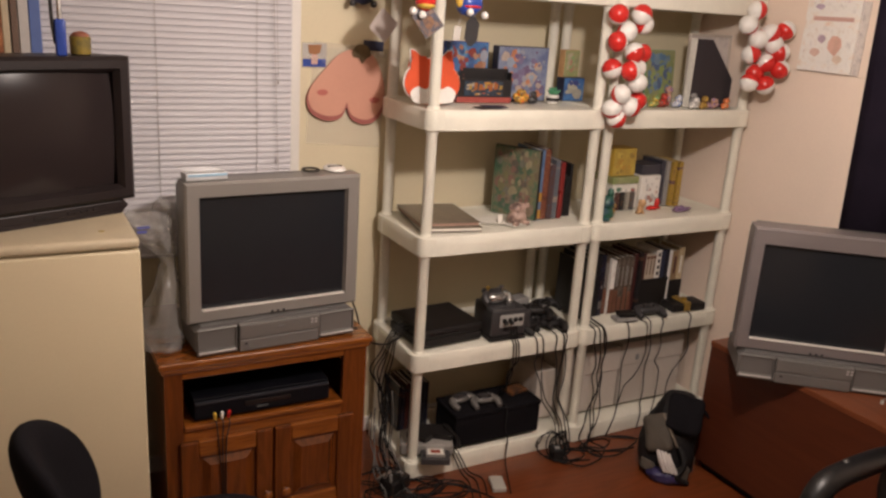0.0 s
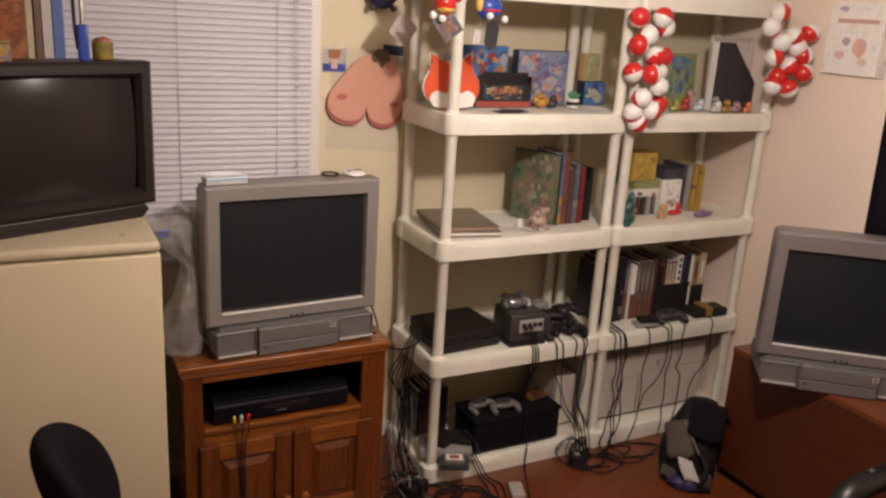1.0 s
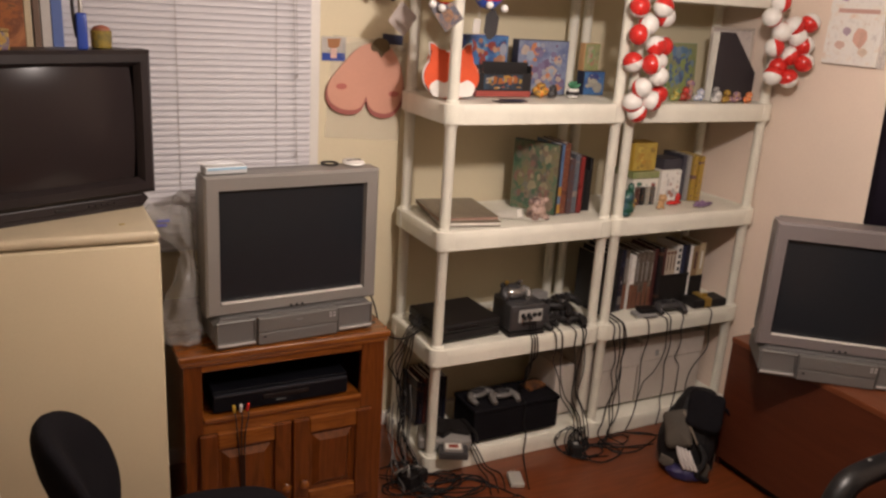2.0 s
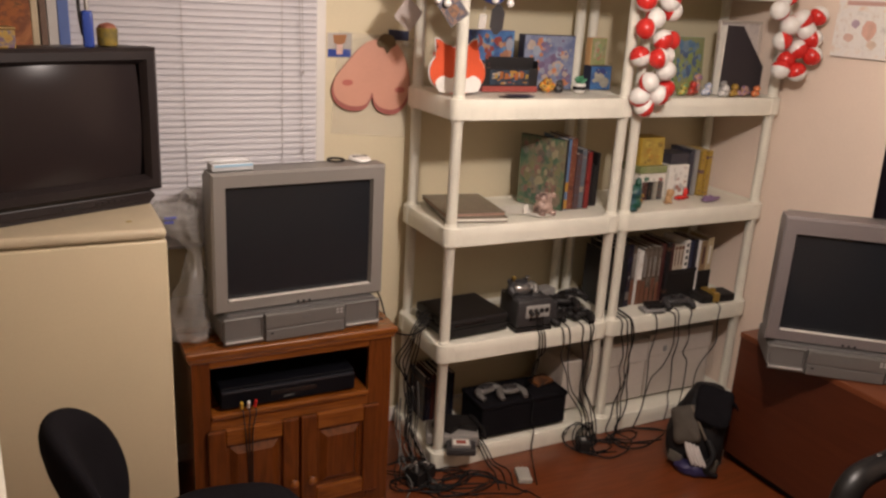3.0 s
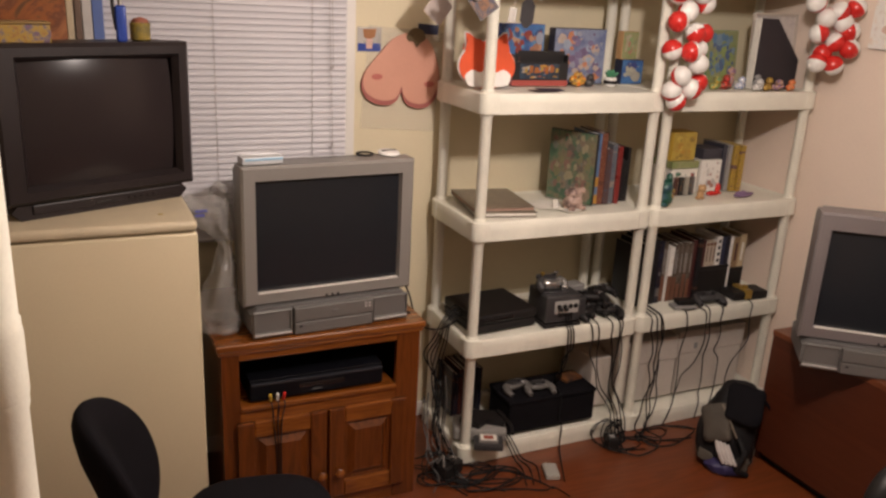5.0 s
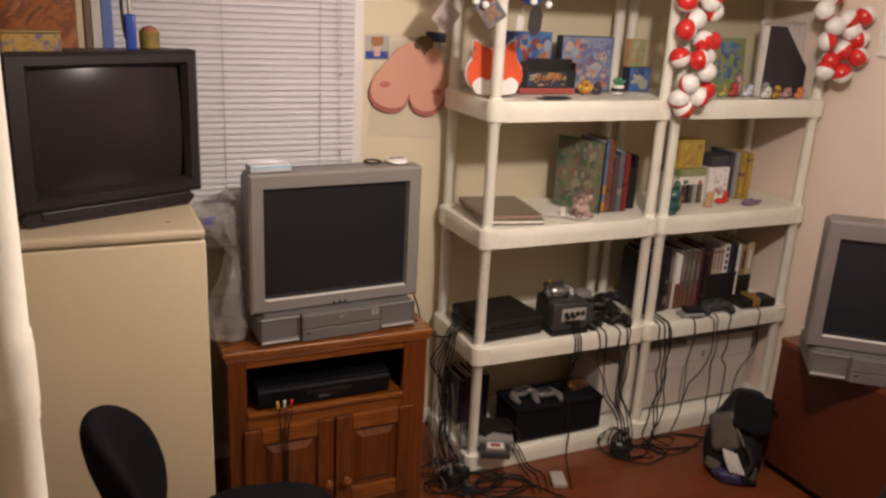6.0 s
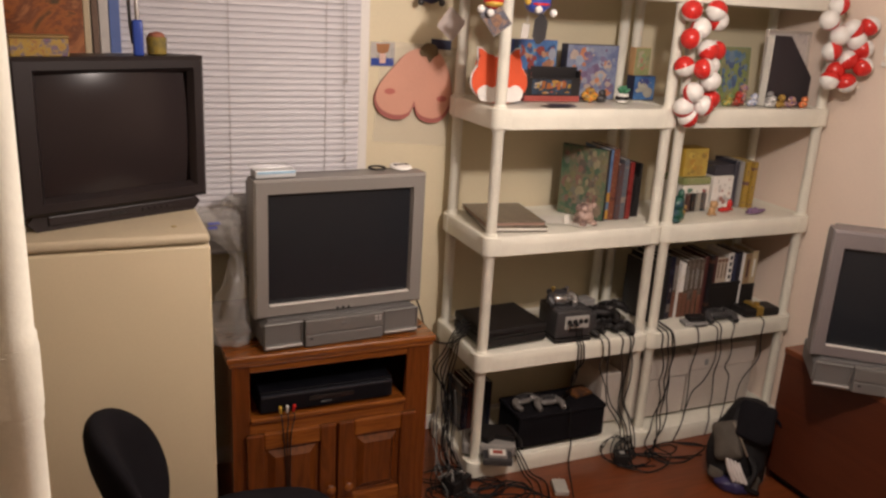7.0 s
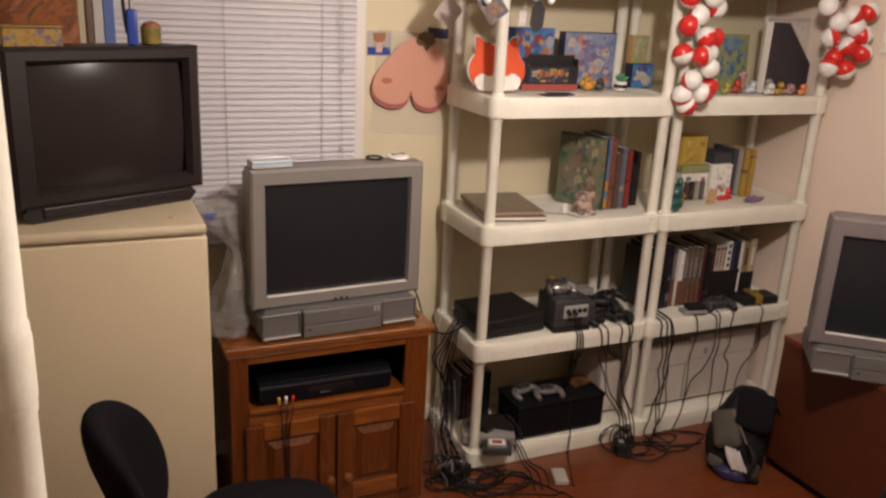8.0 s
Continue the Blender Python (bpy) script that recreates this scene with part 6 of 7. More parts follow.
# ---- on and round the televisions ----
def tv_top_things():
    z = 0.66 + 0.533
    b = thing("packet", T(-0.742, -0.012, z, 6), "clear plastic packet with white and blue print", "packet")
    part("body", B(-0.062, 0.062, -0.02, 0.03, 0, 0.022, 0.003), plain("blue_white_wrap", (0.54, 0.55, 0.56), 0.35), b)
    part("blue_strip", B(-0.055, 0.06, -0.021, -0.02, 0.012, 0.019), plain("pale_blue_ink", (0.3, 0.5, 0.65), 0.4), b)
    part("film", B(-0.068, 0.05, -0.025, 0.04, 0.023, 0.034, 0.003), M_CLEAR, b)
    bm = tube(bmesh.new(), [(0.026 * math.cos(i * math.pi / 5), 0.026 * math.sin(i * math.pi / 5), 0.0035) for i in range(10)], 0.0035, 8, closed=True, smooth_steps=3)
    solo("rubber_ring", bm, M_BLACKPL, T(-0.398, 0.052, z), "black rubber ring lying on the television", "ring")
    d = thing("button_badge", pose(-0.32, 0.045, z + 0.0035, 5, 0, 10), "round white button badge with black marks", "badge")
    part("disc", lathe(bmesh.new(), [(0.034, 0), (0.037, 0.002), (0.034, 0.007), (0.02, 0.01), (0.0, 0.011)], 28), M_WHITE, d, smooth=40)
    for i in range(4):
        part("mark", B(-0.024 + i * 0.013, -0.015 + i * 0.013, -0.006, 0.006, 0.0085, 0.0112), M_BLACK, d)
    # things on the black television
    z = 1.1 + 0.435
    t = thing("tin_box", T(-1.340, -0.118, z, 17), "small gold and yellow printed tin box", "tin")
    part("body", B(-0.068, 0.066, -0.03, 0.03, 0, 0.043, 0.003), print_mat("printed_tin", [(0.16, 0.04, 0.03), (0.26, 0.13, 0.04), (0.36, 0.23, 0.03), (0.09, 0.08, 0.16), (0.24, 0.05, 0.04)], 30, 0.3, 13), t)
    part("lid", B(-0.070, 0.068, -0.032, 0.032, 0.0435, 0.050, 0.003), plain("worn_gold_tin", (0.26, 0.17, 0.06), 0.35, metal=0.4), t)
    l = thing("utility_lighter", T(-1.103, -0.045, z), "long utility lighter with a blue handle standing upright", "lighter")
    part("handle", B(-0.0135, 0.0135, -0.011, 0.011, 0, 0.092, 0.006, 3), M_BLUE, l, smooth=40)
    part("rod", lathe(bmesh.new(), [(0.0055, 0.09), (0.005, 0.2), (0.004, 0.205)], 12), M_METAL, l, smooth=40)
    part("guard", tube(bmesh.new(), [(-0.012, 0, 0.03), (-0.018, 0, 0.09), (-0.019, 0, 0.2)], 0.0045, 8), M_BLACKPL, l)
    p = thing("candle_jar", T(-1.052, 0.02, z), "small yellow and green jar with a reddish top", "jar")
    part("jar", lathe(bmesh.new(), [(0.022, 0), (0.026, 0.003), (0.027, 0.045), (0.025, 0.047)], 20), print_mat("printed_jar", [(0.10, 0.085, 0.03), (0.30, 0.21, 0.04), (0.17, 0.14, 0.05), (0.12, 0.09, 0.03)], 26, 0.25, 3), p, smooth=40)
    part("top", blob(bmesh.new(), (0, 0, 0.048), (0.022, 0.022, 0.012), 14, 8, 0, 0.2, 3), plain("terracotta_wax", (0.3, 0.1, 0.06), 0.6), p)
    f = thing("framed_picture", pose(-1.38, 0.33, 1.1, -3, 0, 0), "framed orange and brown abstract canvas leaning in front of the blind", "picture")
    part("canvas", B(-0.30, 0.153, 0.004, 0.012, 0.02, 0.93), P_CANVAS, f)
    bm = bmesh.new()
    for a in ((0.153, 0.172, 0.0, 0.95), (-0.32, -0.30, 0.0, 0.95), (-0.30, 0.153, 0.93, 0.95), (-0.30, 0.153, 0.0, 0.02)):
        box(bm, a[0], a[1], 0, 0.02, a[2], a[3], 0.003)
    part("frame", bm, plain("cream_frame", (0.55, 0.45, 0.3), 0.5), f)
    for dx, w, mt, lb in ((0.176, 0.018, plain("brown_board", (0.16, 0.1, 0.07), 0.6), "brown board standing on edge behind the television"), (0.196, 0.026, plain("off_white_board", (0.56, 0.53, 0.50), 0.5), "off-white board standing on edge behind the television"), (0.224, 0.03, plain("blue_board", (0.10, 0.16, 0.40), 0.5), "blue folder standing on edge behind the television")):
        solo("board", B(0, w, 0, 0.05, 0, 0.9, 0.002), mt, pose(-1.38 + dx, 0.325, 1.1, -3, 0, 0), lb, "board")


tv_top_things()


def plastic_bag():
    g = thing("plastic_bag", T(0, 0.0), "crumpled translucent white plastic grocery bag standing on the cabinet", "bag")
    bm = bmesh.new()
    prof = [(0.662, -0.855, 0.045, 0.05), (0.672, -0.868, 0.066, 0.07), (0.72, -0.872, 0.066, 0.075), (0.80, -0.862, 0.050, 0.07), (0.88, -0.848, 0.031, 0.055), (0.93, -0.842, 0.018, 0.030), (0.97, -0.852, 0.026, 0.036), (1.02, -0.882, 0.052, 0.045), (1.07, -0.898, 0.066, 0.04), (1.095, -0.902, 0.07, 0.035)]
    rows = []
    for (z0, c0, a0, b0), (z1, c1, a1, b1) in zip(prof, prof[1:]):
        for k in range(5):
            t = k / 5
            rows.append((z0 + (z1 - z0) * t, c0 + (c1 - c0) * t, a0 + (a1 - a0) * t, b0 + (b1 - b0) * t))
    rows.append(prof[-1])
    rings = []
    for z, cx, rx, ry in rows:
        ring = []
        for i in range(48):
            a = 2 * math.pi * i / 48
            k = 1 + 0.26 * noise.noise(Vector((math.cos(a) * 2.0, math.sin(a) * 2.0, z * 7))) + 0.045 * math.sin(a * 5 + z * 14)
            ring.append(bm.verts.new((cx + rx * k * math.cos(a), 0.03 + ry * k * math.sin(a), z + (0.010 * math.sin(a * 3 + z * 40) if z > 0.70 else 0))))
        rings.append(ring)
    for a, b in zip(rings, rings[1:]):
        for i in range(48):
            bm.faces.new((a[i], a[(i + 1) % 48], b[(i + 1) % 48], b[i])).smooth = True
    bm.faces.new(rings[0])
    for v in bm.verts:
        if v.co.z > 0.675:
            q = v.co * 38
            r_ = abs(noise.noise(q * 0.7)) * 0.013 - 0.004 + 0.004 * noise.noise(v.co * 95)
            v.co += Vector((v.co.x + 0.86, v.co.y - 0.03, 0)).normalized() * r_
    part("film", bm, M_BAG, g)
    bm = bmesh.new()
    for s, (px, pz) in enumerate(((-0.87, 1.135), (-0.955, 1.10))):
        pts = [(-0.90 + 0.04 * s, 0.01, 1.05), (px - 0.02, 0.0, pz - 0.02), (px, 0.0, pz), (px + 0.03, 0.005, pz - 0.02), (-0.845 - 0.05 * s, 0.02, 1.03)]
        P = [Vector(p) for p in pts]
        prev = None
        for i in range(17):
            t = i / 16 * 4
            k = min(3, int(t))
            q = P[k].lerp(P[k + 1], t - k)
            w = 0.016 + 0.008 * math.sin(i * 1.3)
            r = [bm.verts.new(q + Vector((0.006, w, 0.004))), bm.verts.new(q + Vector((0.0, 0, 0.008))), bm.verts.new(q + Vector((-0.004, -w, -0.006)))]
            if prev:
                for j in range(2):
                    bm.faces.new((prev[j], prev[j + 1], r[j + 1], r[j])).smooth = True
            prev = r
    part("handle_loop", bm, M_BAG, g)
    bm = bmesh.new()
    for i, (w, z) in enumerate(((0.034, 1.055), (0.026, 1.042))):
        box(bm, -0.935, -0.935 + w, -0.0135, -0.0125, z, z + 0.007)
    part("print_bar", bm, plain("blue_bag_ink", (0.08, 0.1, 0.4), 0.5), g)


plastic_bag()


M_PLAYER = plain("blue_black_casing", (0.0045, 0.0047, 0.0068), 0.45, spec=0.14)


def player():
    p = thing("disc_player", T(-0.588, -0.075, 0.443, 0), "slim black video player on the cabinet's open shelf", "video player")
    part("body", B(-0.215, 0.222, 0.001, 0.28, 0.008, 0.078, 0.004), M_PLAYER, p)
    part("front_panel", B(-0.215, 0.222, -0.006, 0.0005, 0.010, 0.060, 0.003), M_PLAYER, p)
    part("edge_strip", B(-0.212, 0.219, -0.010, 0.002, 0.0605, 0.068, 0.002), plain("blue_grey_edge", (0.022, 0.023, 0.030), 0.35), p)
    part("disc_tray", B(-0.06, 0.09, -0.0085, -0.0055, 0.034, 0.050, 0.002), M_BLACKGL, p)
    part("display", B(-0.02, 0.015, -0.0082, -0.0058, 0.020, 0.026, 0.001, 1), M_ARM, p)
    for x in (-0.18, 0.18):
        part("foot", lathe(bmesh.new(), [(0.012, 0), (0.012, 0.0085)], 10, Matrix.Translation((x, 0.03, 0))), M_PLAYER, p)
    c = thing("av_cable", T(0, 0), "black composite cable with yellow, white and red plugs", "cable")
    for i, m_ in enumerate((plain("yellow_plug", (0.7, 0.45, 0.06), 0.35), M_WHITE, M_RED)):
        x = -0.745 + i * 0.020
        part("plug", lathe(bmesh.new(), [(0.003, -0.004), (0.005, 0), (0.0054, 0.020), (0.0035, 0.026)], 12, pose(x, -0.105, 0.462, 18, 6 * (i - 1), 0)), m_, c)
        part("wire", tube(bmesh.new(), [(x, -0.105, 0.460), (x + 0.004, -0.108, 0.44), (x + 0.008 * (1 - i), -0.112, 0.38), (-0.728 + 0.006 * i, -0.112, 0.25), (-0.72 + 0.005 * i, -0.112, 0.1), (-0.69, -0.13, 0.006)], 0.0021, 6), M_CABLE, c)


player()


# ---- backpack ----
def backpack():
    b = thing("backpack", T(0.994, -0.298, 0, -46) @ Matrix.Diagonal((0.94, 0.94, 0.98, 1)), "black and grey backpack slumped on the floor", "backpack")
    bm = bmesh.new()
    secs0 = [(0.0, 0.0, 0.090, 0.080, 0.0), (0.03, 0.0, 0.110, 0.10, 0.0), (0.11, -0.004, 0.116, 0.105, 0.005), (0.19, 0.004, 0.106, 0.095, 0.012), (0.26, 0.018, 0.080, 0.074, 0.024), (0.305, 0.026, 0.064, 0.058, 0.034), (0.318, 0.028, 0.048, 0.040, 0.038)]
    secs = []
    for (z0, *p0), (z1, *p1) in zip(secs0, secs0[1:]):
        for k in range(4):
            secs.append((z0 + (z1 - z0) * k / 4, *[u + (v - u) * k / 4 for u, v in zip(p0, p1)]))
    secs.append(secs0[-1])
    rings = []
    for z, cx, rx, ry, off in secs:
        ring = []
        for i in range(48):
            a = 2 * math.pi * i / 48
            ca, sa = math.cos(a), math.sin(a)
            k = (abs(ca) ** 3 + abs(sa) ** 3) ** (-1 / 3) * (1 + 0.10 * noise.noise(Vector((ca * 2.5, sa * 2.5, z * 16))) + 0.06 * noise.noise(Vector((ca * 7, sa * 7, z * 45))))
            ring.append(bm.verts.new((cx + rx * k * ca, off + ry * k * sa, z)))
        rings.append(ring)
    for a, c in zip(rings, rings[1:]):
        for i in range(48):
            bm.faces.new((a[i], a[(i + 1) % 48], c[(i + 1) % 48], c[i])).smooth = True
    bm.faces.new(rings[0])
    bm.faces.new(rings[-1])
    part("body", bm, M_NYLON, b)
    grey = mat("grey_nylon", (0.075, 0.062, 0.048), 0.7, scale=20, var=0.12, fine=420, bump=0.2)
    pocket = part("front_pocket", crumple(cushion(bmesh.new(), 0.056, 0.074, 0.020, pose(-0.046, -0.078, 0.188, 66, 0, -18) @ pose(0, 0, 0, 0, 0, 24), 7.0), 0.004, 20), grey, b, "grey-brown padded front pocket")
    part("piping", tube(bmesh.new(), [(-0.035, -0.068, 0.265), (0.002, -0.098, 0.215), (0.038, -0.112, 0.155)], 0.005, 8), plain("pale_grey_piping", (0.16, 0.13, 0.10), 0.6), pocket)
    part("zip_pull", lathe(bmesh.new(), [(0.012, 0), (0.012, 0.004), (0.008, 0.006)], 14, pose(-0.028, -0.105, 0.135, 78)), M_NYLON, pocket)
    part("flap", crumple(cushion(bmesh.new(), 0.074, 0.080, 0.014, pose(0.050, -0.044, 0.272, 46, 10, 6), 6.0), 0.006, 18), M_FABRIC, b)
    part("side_pocket", crumple(cushion(bmesh.new(), 0.034, 0.022, 0.012, pose(-0.072, -0.098, 0.052, 78, 0, -25), 3.5), 0.010, 22), grey, b)
    part("side_pocket", crumple(cushion(bmesh.new(), 0.028, 0.030, 0.012, pose(0.075, -0.105, 0.045, 70, 0, 30) @ pose(0, 0, 0, 0, 0, -25), 3.5), 0.008, 22), grey, b)
    web = plain("white_webbing", (0.52, 0.48, 0.46), 0.7)
    for k in range(4):
        u = -0.012 + 0.0155 * k
        part("white_strap", tube(bmesh.new(), [(u - 0.026, -0.112 - 0.002 * k, 0.136 - 0.004 * k), (u - 0.010, -0.136, 0.102 - 0.003 * k), (u + 0.016, -0.146, 0.056)], [0.006, 0.0095, 0.008], 8), web, b)
    part("base_panel", crumple(cushion(bmesh.new(), 0.070, 0.034, 0.024, pose(0.0, -0.118, 0.026, 12, 0, 0), 2.4), 0.012, 22), plain("violet_nylon", (0.028, 0.022, 0.085), 0.5), b, "violet-blue cloth")
    part("shoulder_strap", tube(bmesh.new(), [(0.045, -0.10, 0.15), (0.075, -0.125, 0.10), (0.055, -0.14, 0.04), (0.10, -0.115, 0.012)], [0.010, 0.013, 0.013, 0.010], 10), M_NYLON, b)
    part("carry_loop", tube(bmesh.new(), [(0.085, 0.02, 0.262), (0.120, 0.03, 0.270), (0.150, 0.03, 0.240)], 0.006, 6), M_FABRIC, b)


backpack()


# ---- cables ----
wander = random.Random(77)


def cable(pts, r=0.0027, m_=None, label="thin black cable hanging from the shelf to the floor", group="cables"):
    q = [pts[0]]
    for a_, b_ in zip(pts, pts[1:]):
        if a_[2] - b_[2] > 0.08:
            q.append(tuple((u_ + v_) / 2 + wander.uniform(-0.011, 0.011) * (k_ == 0) - 0.002 * (k_ == 1) for k_, (u_, v_) in enumerate(zip(a_, b_))))
        q.append(b_)
    ob = part("cable", tube(bmesh.new(), q, r, 6), m_ or M_CABLE)
    return tagged(ob, label, "cable", group)


rnd = random.Random(21)
# bundle by the middle posts, first unit
for i, x in enumerate((0.515, 0.545, 0.61, 0.645, 0.66)):
    e = (0.63 + 0.012 * i, -0.03 - 0.006 * i)
    cable([(x - 0.02, 0.07, Z2 + 0.02), (x - 0.005, 0.012, Z2 + 0.007), (x, -0.008, Z2 - 0.012), (x + 0.008 * rnd.uniform(-1, 1), -0.014, 0.40), (x * 0.55 + 0.28, -0.018, 0.24), (e[0], e[1], 0.13), (e[0] + 0.01, e[1] - 0.01, 0.05), (e[0] + rnd.uniform(-0.05, 0.06), e[1] - 0.05, 0.006), (e[0] + rnd.uniform(-0.1, 0.1), e[1] - 0.09, 0.004)])
# bundle from the second unit
for i, x in enumerate((0.80, 0.825, 0.845, 0.85)):
    e = (0.805 + 0.012 * i * (1 if i % 2 else -1), -0.03 - 0.006 * i)
    cable([(x - 0.04, 0.08, Z2 + 0.03), (x - 0.01, 0.012, Z2 + 0.008), (x, -0.008, Z2 - 0.012), (x + 0.012, -0.014, 0.40), (x + 0.006, -0.016, 0.30), (e[0], e[1], 0.17), (e[0] - 0.02 * i, e[1] - 0.02, 0.05), (e[0] + rnd.uniform(-0.06, 0.05), e[1] - 0.05, 0.006), (e[0] + rnd.uniform(-0.06, 0.16), e[1] - 0.1, 0.004)])
# single ones further along
for x, zs in ((0.975, ((0.0, 0.40), (-0.012, 0.28), (-0.01, 0.16), (-0.03, 0.05), (-0.05, 0.006))), (1.095, ((0.012, 0.40), (-0.005, 0.30), (0.005, 0.18), (0.01, 0.08), (0.0, 0.006))), (1.165, ((0.0, 0.40), (-0.02, 0.32), (0.012, 0.24), (0.01, 0.12), (0.0, 0.006))), (1.325, ((-0.004, 0.40), (-0.01, 0.32), (-0.07, 0.25), (-0.09, 0.18), (-0.10, 0.006)))):
    cable([(x - 0.01, 0.05, Z2 + 0.016), (x - 0.004, 0.012, Z2 + 0.006), (x, -0.008, Z2 - 0.012)] + [(x + dx, -0.013, z) for dx, z in zs], 0.0025)
cable([(0.955, 0.0, Z2 + 0.008), (1.0, -0.004, Z2 + 0.006), (1.04, 0.005, Z2 + 0.006), (1.075, -0.009, Z2 - 0.015), (1.08, -0.012, 0.42), (1.06, -0.012, 0.3), (1.03, 0.03, 0.2), (1.02, 0.05, 0.09)], 0.0024)
# from the cube console down past the lowest shelf onto the floor
for i in range(3):
    x = 0.405 + 0.012 * i
    cable([(x, 0.018, Z2 + 0.05), (x, 0.004, Z2 + 0.006), (x + 0.002, -0.008, Z2 - 0.014), (x + 0.004, -0.01, 0.43), (0.418, 0.0 + 0.01 * i, 0.38), (0.42 + 0.01 * i, 0.06, 0.27), (0.43, 0.1, 0.222 + 0.001 * i)], 0.0026)
cable([(0.425, 0.06, 0.2235), (0.42, 0.022, 0.2235), (0.42, 0.012, 0.19), (0.418, -0.012, 0.09), (0.41, -0.02, 0.03), (0.39, -0.06, 0.004), (0.34, -0.16, 0.003), (0.31, -0.22, 0.003)], 0.0027)
# bundle at the outer side of the first unit
for i in range(6):
    x = -0.045 - 0.008 * i
    cable([(0.06, 0.16, Z2 + 0.03), (0.01, 0.12 + 0.01 * i, Z2 + 0.055 + 0.01 * (i % 3)), (-0.04, 0.10 + 0.012 * i, Z2 + 0.03), (x - 0.02, 0.10 + 0.015 * i, 0.40), (x - 0.03 * math.sin(i), 0.11, 0.27), (x - 0.015, 0.08, 0.14), (x + rnd.uniform(-0.03, 0.03), 0.04, 0.03), (x + rnd.uniform(-0.05, 0.05), -0.05, 0.005), (x + rnd.uniform(0, 0.2), -0.10 - 0.02 * i, 0.004)], 0.0027)
cable([(-0.27, 0.12, 0.75), (-0.235, 0.10, 0.735), (-0.215, 0.08, 0.69), (-0.2, 0.06, 0.62), (-0.15, 0.1, 0.55), (-0.07, 0.12, 0.52), (0.0, 0.13, Z2 + 0.03)], 0.003, None, "black power cable between television and shelf")

def floor_coil(cx, cy, r, n, seed):
    rr = random.Random(seed)
    pts = []
    for i in range(n):
        a = i * 0.75
        k = r * rr.uniform(0.75, 1.2)
        pts.append((cx + k * 1.3 * math.cos(a) + rr.uniform(-0.01, 0.01), cy + k * 0.75 * math.sin(a), 0.004 + 0.0022 * (i % 9) * rr.random() + 0.0018 * i / 4))
    cable(pts, 0.0027, None, "black cable lying in loose coils on the floor", "floor cables")


for k, (cx, cy, r, n) in enumerate(((0.67, -0.085, 0.06, 16), (0.72, -0.11, 0.08, 10), (0.89, -0.09, 0.10, 11), (0.84, -0.06, 0.06, 9), (-0.02, -0.07, 0.085, 26), (0.06, -0.13, 0.09, 18), (-0.12, -0.05, 0.06, 22), (-0.1, 0.06, 0.07, 20))):
    floor_coil(cx, cy, r, n, k)
for k in (0, 2, 3, 5):
    y = -0.06 - 0.03 * k
    cable([(-0.14 + 0.02 * k, y + 0.05, 0.006), (-0.02 + 0.03 * k, y, 0.004), (0.06 + 0.03 * k, y + 0.04 * math.sin(k), 0.005), (0.15 + 0.02 * k, y - 0.03, 0.004), (0.2 + 0.015 * k, y - 0.10, 0.004)], 0.0027, None, "black cable lying on the floor", "floor cables")
for k, (cx, cy, r, turn) in enumerate(((0.635, -0.045, 0.048, 15), (0.648, -0.055, 0.04, -20), (0.665, -0.05, 0.052, 35), (0.60, -0.06, 0.055, -40), (-0.13, -0.02, 0.05, 20), (-0.10, -0.045, 0.042, -30))):
    rr = random.Random(50 + k)
    ca, sa = math.cos(math.radians(turn)), math.sin(math.radians(turn))
    pts = []
    for i in range(17):
        a_, q = 0.8 * i + k, r * rr.uniform(0.8, 1.15)
        dx, dy = q * math.cos(a_), 0.012 * math.sin(0.5 * a_) + 0.3 * q * math.sin(a_)
        pts.append((cx + dx * ca - dy * sa, cy + dx * sa + dy * ca, max(0.004, 0.9 * r + 0.95 * q * math.sin(a_))))
    cable(pts, 0.0022, None, "thin black cable gathered into a standing coil", "floor cables")
for k in range(3):
    cable([(0.15 + 0.012 * k, 0.02, 0.11), (0.165 + 0.012 * k, -0.004, 0.095), (0.18 + 0.014 * k, -0.016, 0.06), (0.2 + 0.016 * k, -0.04, 0.01), (0.2 + 0.03 * k, -0.1, 0.004), (0.16 + 0.03 * k, -0.2, 0.004)], 0.0027)

a = thing("power_adapter", T(-0.075, -0.02, 0, 25), "black power brick among the cables on the floor", "power adapter")
part("body", B(-0.05, 0.05, -0.035, 0.035, 0, 0.05, 0.006), M_BLACKPL, a)
part("strain_relief", tube(bmesh.new(), [(0.05, 0, 0.02), (0.075, 0.0, 0.016)], [0.006, 0.003], 8, smooth_steps=2), M_CABLE, a)
a = thing("power_adapter", T(0.62, -0.075, 0.012, 70), "black power strip standing in the coils of cable", "power adapter")
part("body", B(-0.03, 0.03, -0.022, 0.022, -0.012, 0.035, 0.004), M_BLACKPL, a)
part("socket", B(-0.012, 0.012, -0.01, 0.01, 0.0352, 0.037, 0.001), M_GREY, a)
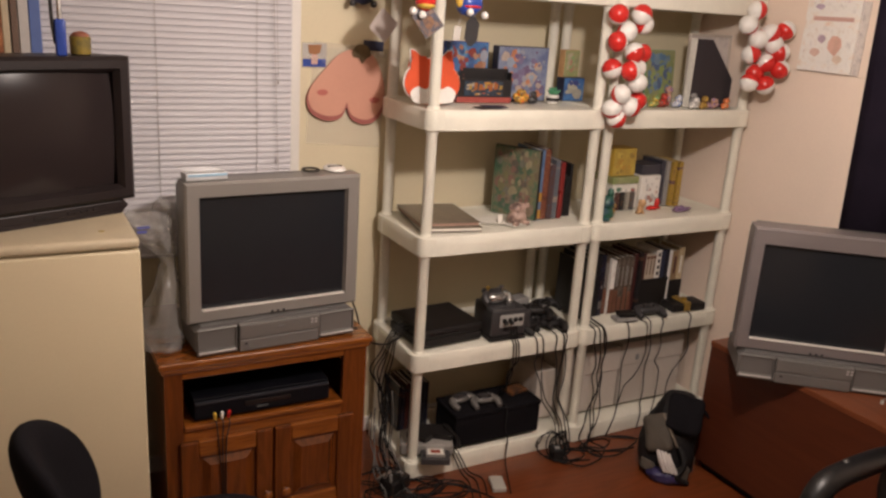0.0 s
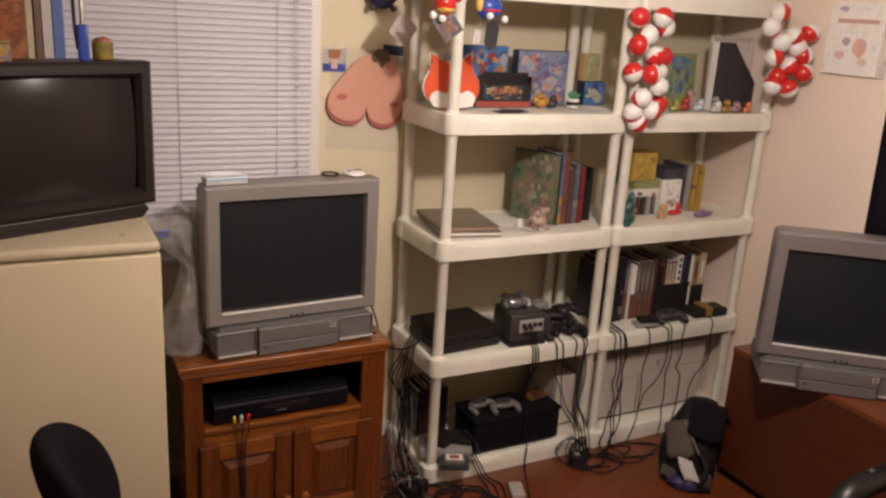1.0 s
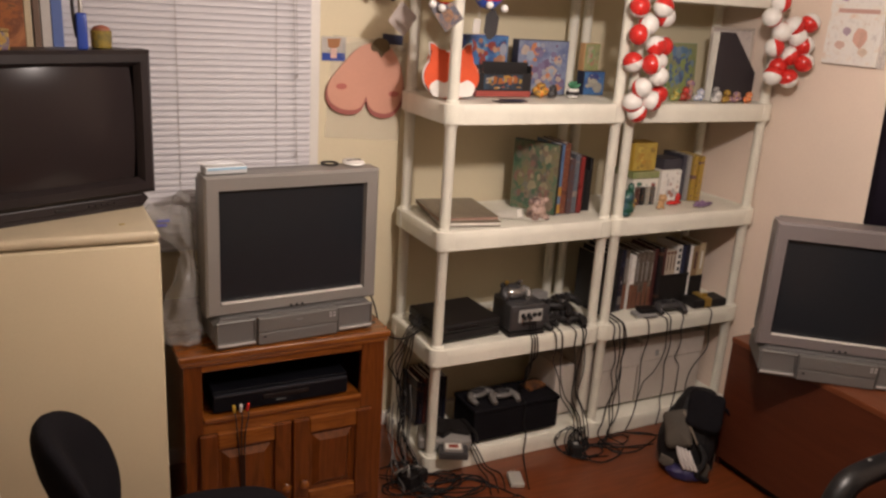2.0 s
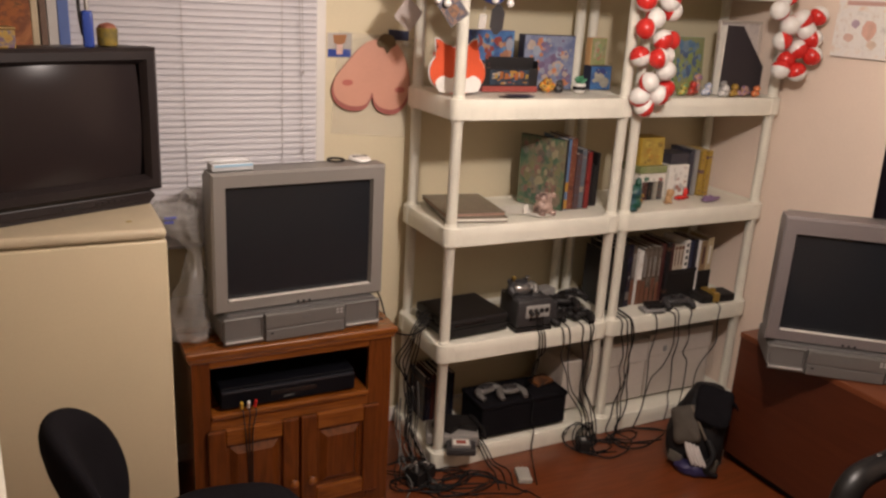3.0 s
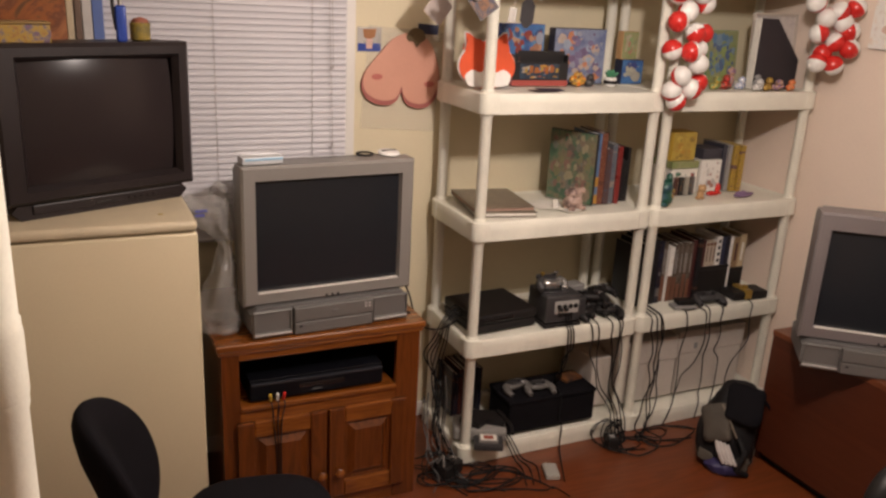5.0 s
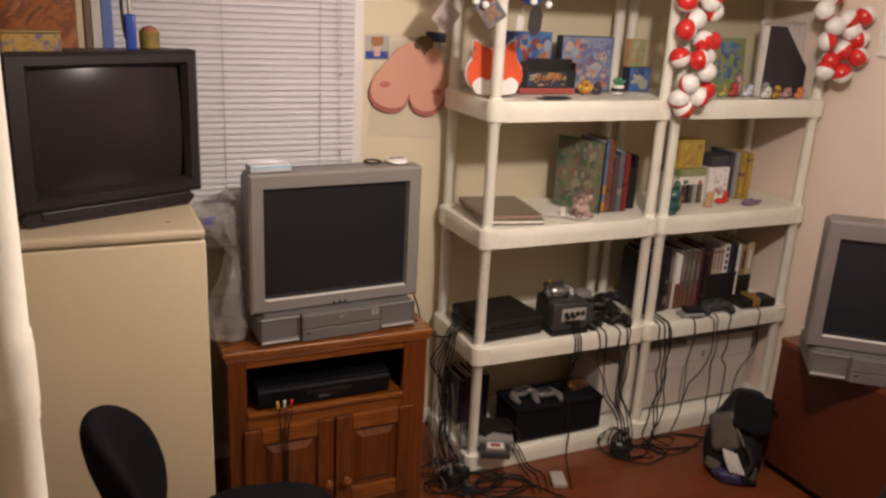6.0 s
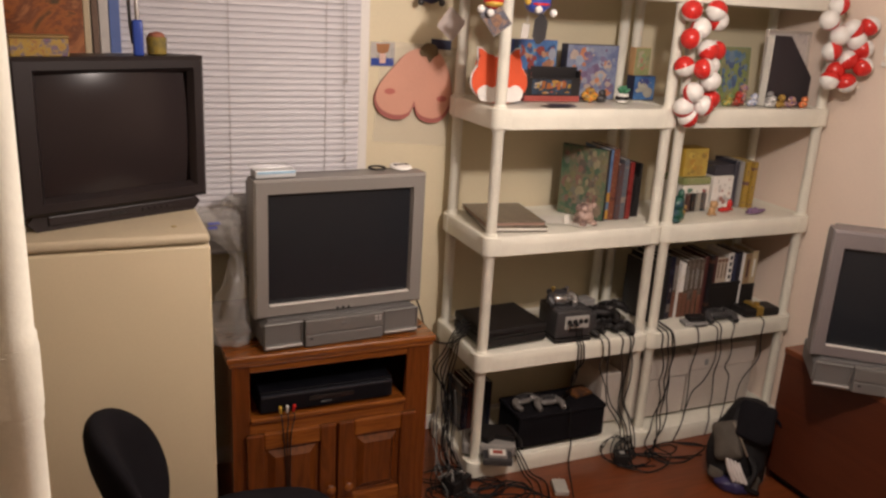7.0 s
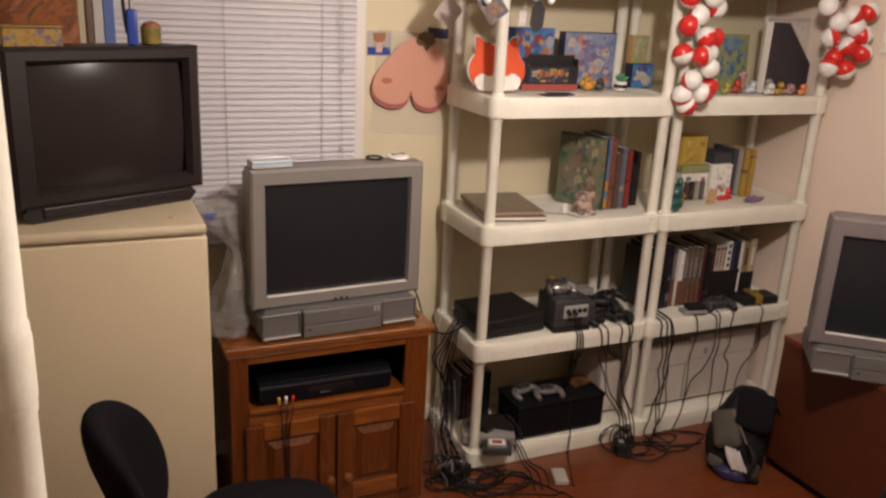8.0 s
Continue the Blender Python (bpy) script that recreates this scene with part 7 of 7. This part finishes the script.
M_PLUG = plain("off_white_plug", (0.38, 0.36, 0.32), 0.4)
a = thing("wall_plug", T(0.288, -0.158, 0, -20), "white plug adapter lying on the floor", "plug")
part("body", B(-0.027, 0.027, -0.045, 0.042, 0, 0.022, 0.006), M_PLUG, a)
for s in (-1, 1):
    part("prong", B(s * 0.007 - 0.001, s * 0.007 + 0.001, 0.0415, 0.058, 0.009, 0.015), M_METAL, a)
w_ = thing("charging_cable", T(1.255, -0.945, 0.55, 30), "short white charging cable lying on the dresser", "cable")
part("plug", B(-0.012, 0.012, -0.006, 0.006, 0.0, 0.009, 0.002), M_PLUG, w_)
part("cord", tube(bmesh.new(), [(0.012, 0, 0.0045), (0.03, -0.004, 0.004), (0.05, -0.02, 0.003), (0.06, -0.05, 0.003), (0.04, -0.09, 0.003)], 0.0022, 6), M_PLUG, w_)
rr = random.Random(91)
for k in range(7):
    x0_, y0_ = -0.135 + 0.012 * k, 0.03 + rr.uniform(-0.03, 0.05)
    cable([(x0_ + 0.03, y0_ + 0.10, 0.20 + 0.02 * k), (x0_ + 0.01, y0_ + 0.05, 0.12), (x0_ + rr.uniform(-0.02, 0.02), y0_, 0.06 + 0.006 * k), (x0_ + rr.uniform(-0.03, 0.03), y0_ - 0.06, 0.012), (x0_ + rr.uniform(-0.06, 0.05), y0_ - 0.13, 0.005)], 0.0026, M_CABLEG, "grey lead tangled at the foot of the shelving", "grey leads")
for k in range(5):
    p_ = thing("cable_plug", pose(-0.15 + 0.021 * k, -0.02 - 0.018 * (k % 3), 0.052 + 0.012 * (k % 2), rr.uniform(20, 70), 0, rr.uniform(0, 180)), "small silver-tipped plug among the tangled leads", "plug", "loose plugs")
    part("sleeve", lathe(bmesh.new(), [(0.004, 0.0), (0.006, 0.003), (0.006, 0.024), (0.0045, 0.028)], 12), M_CABLEG, p_, smooth=40)
    part("tip", lathe(bmesh.new(), [(0.0042, 0.028), (0.0042, 0.038), (0.002, 0.040)], 12), M_METAL, p_, smooth=40)
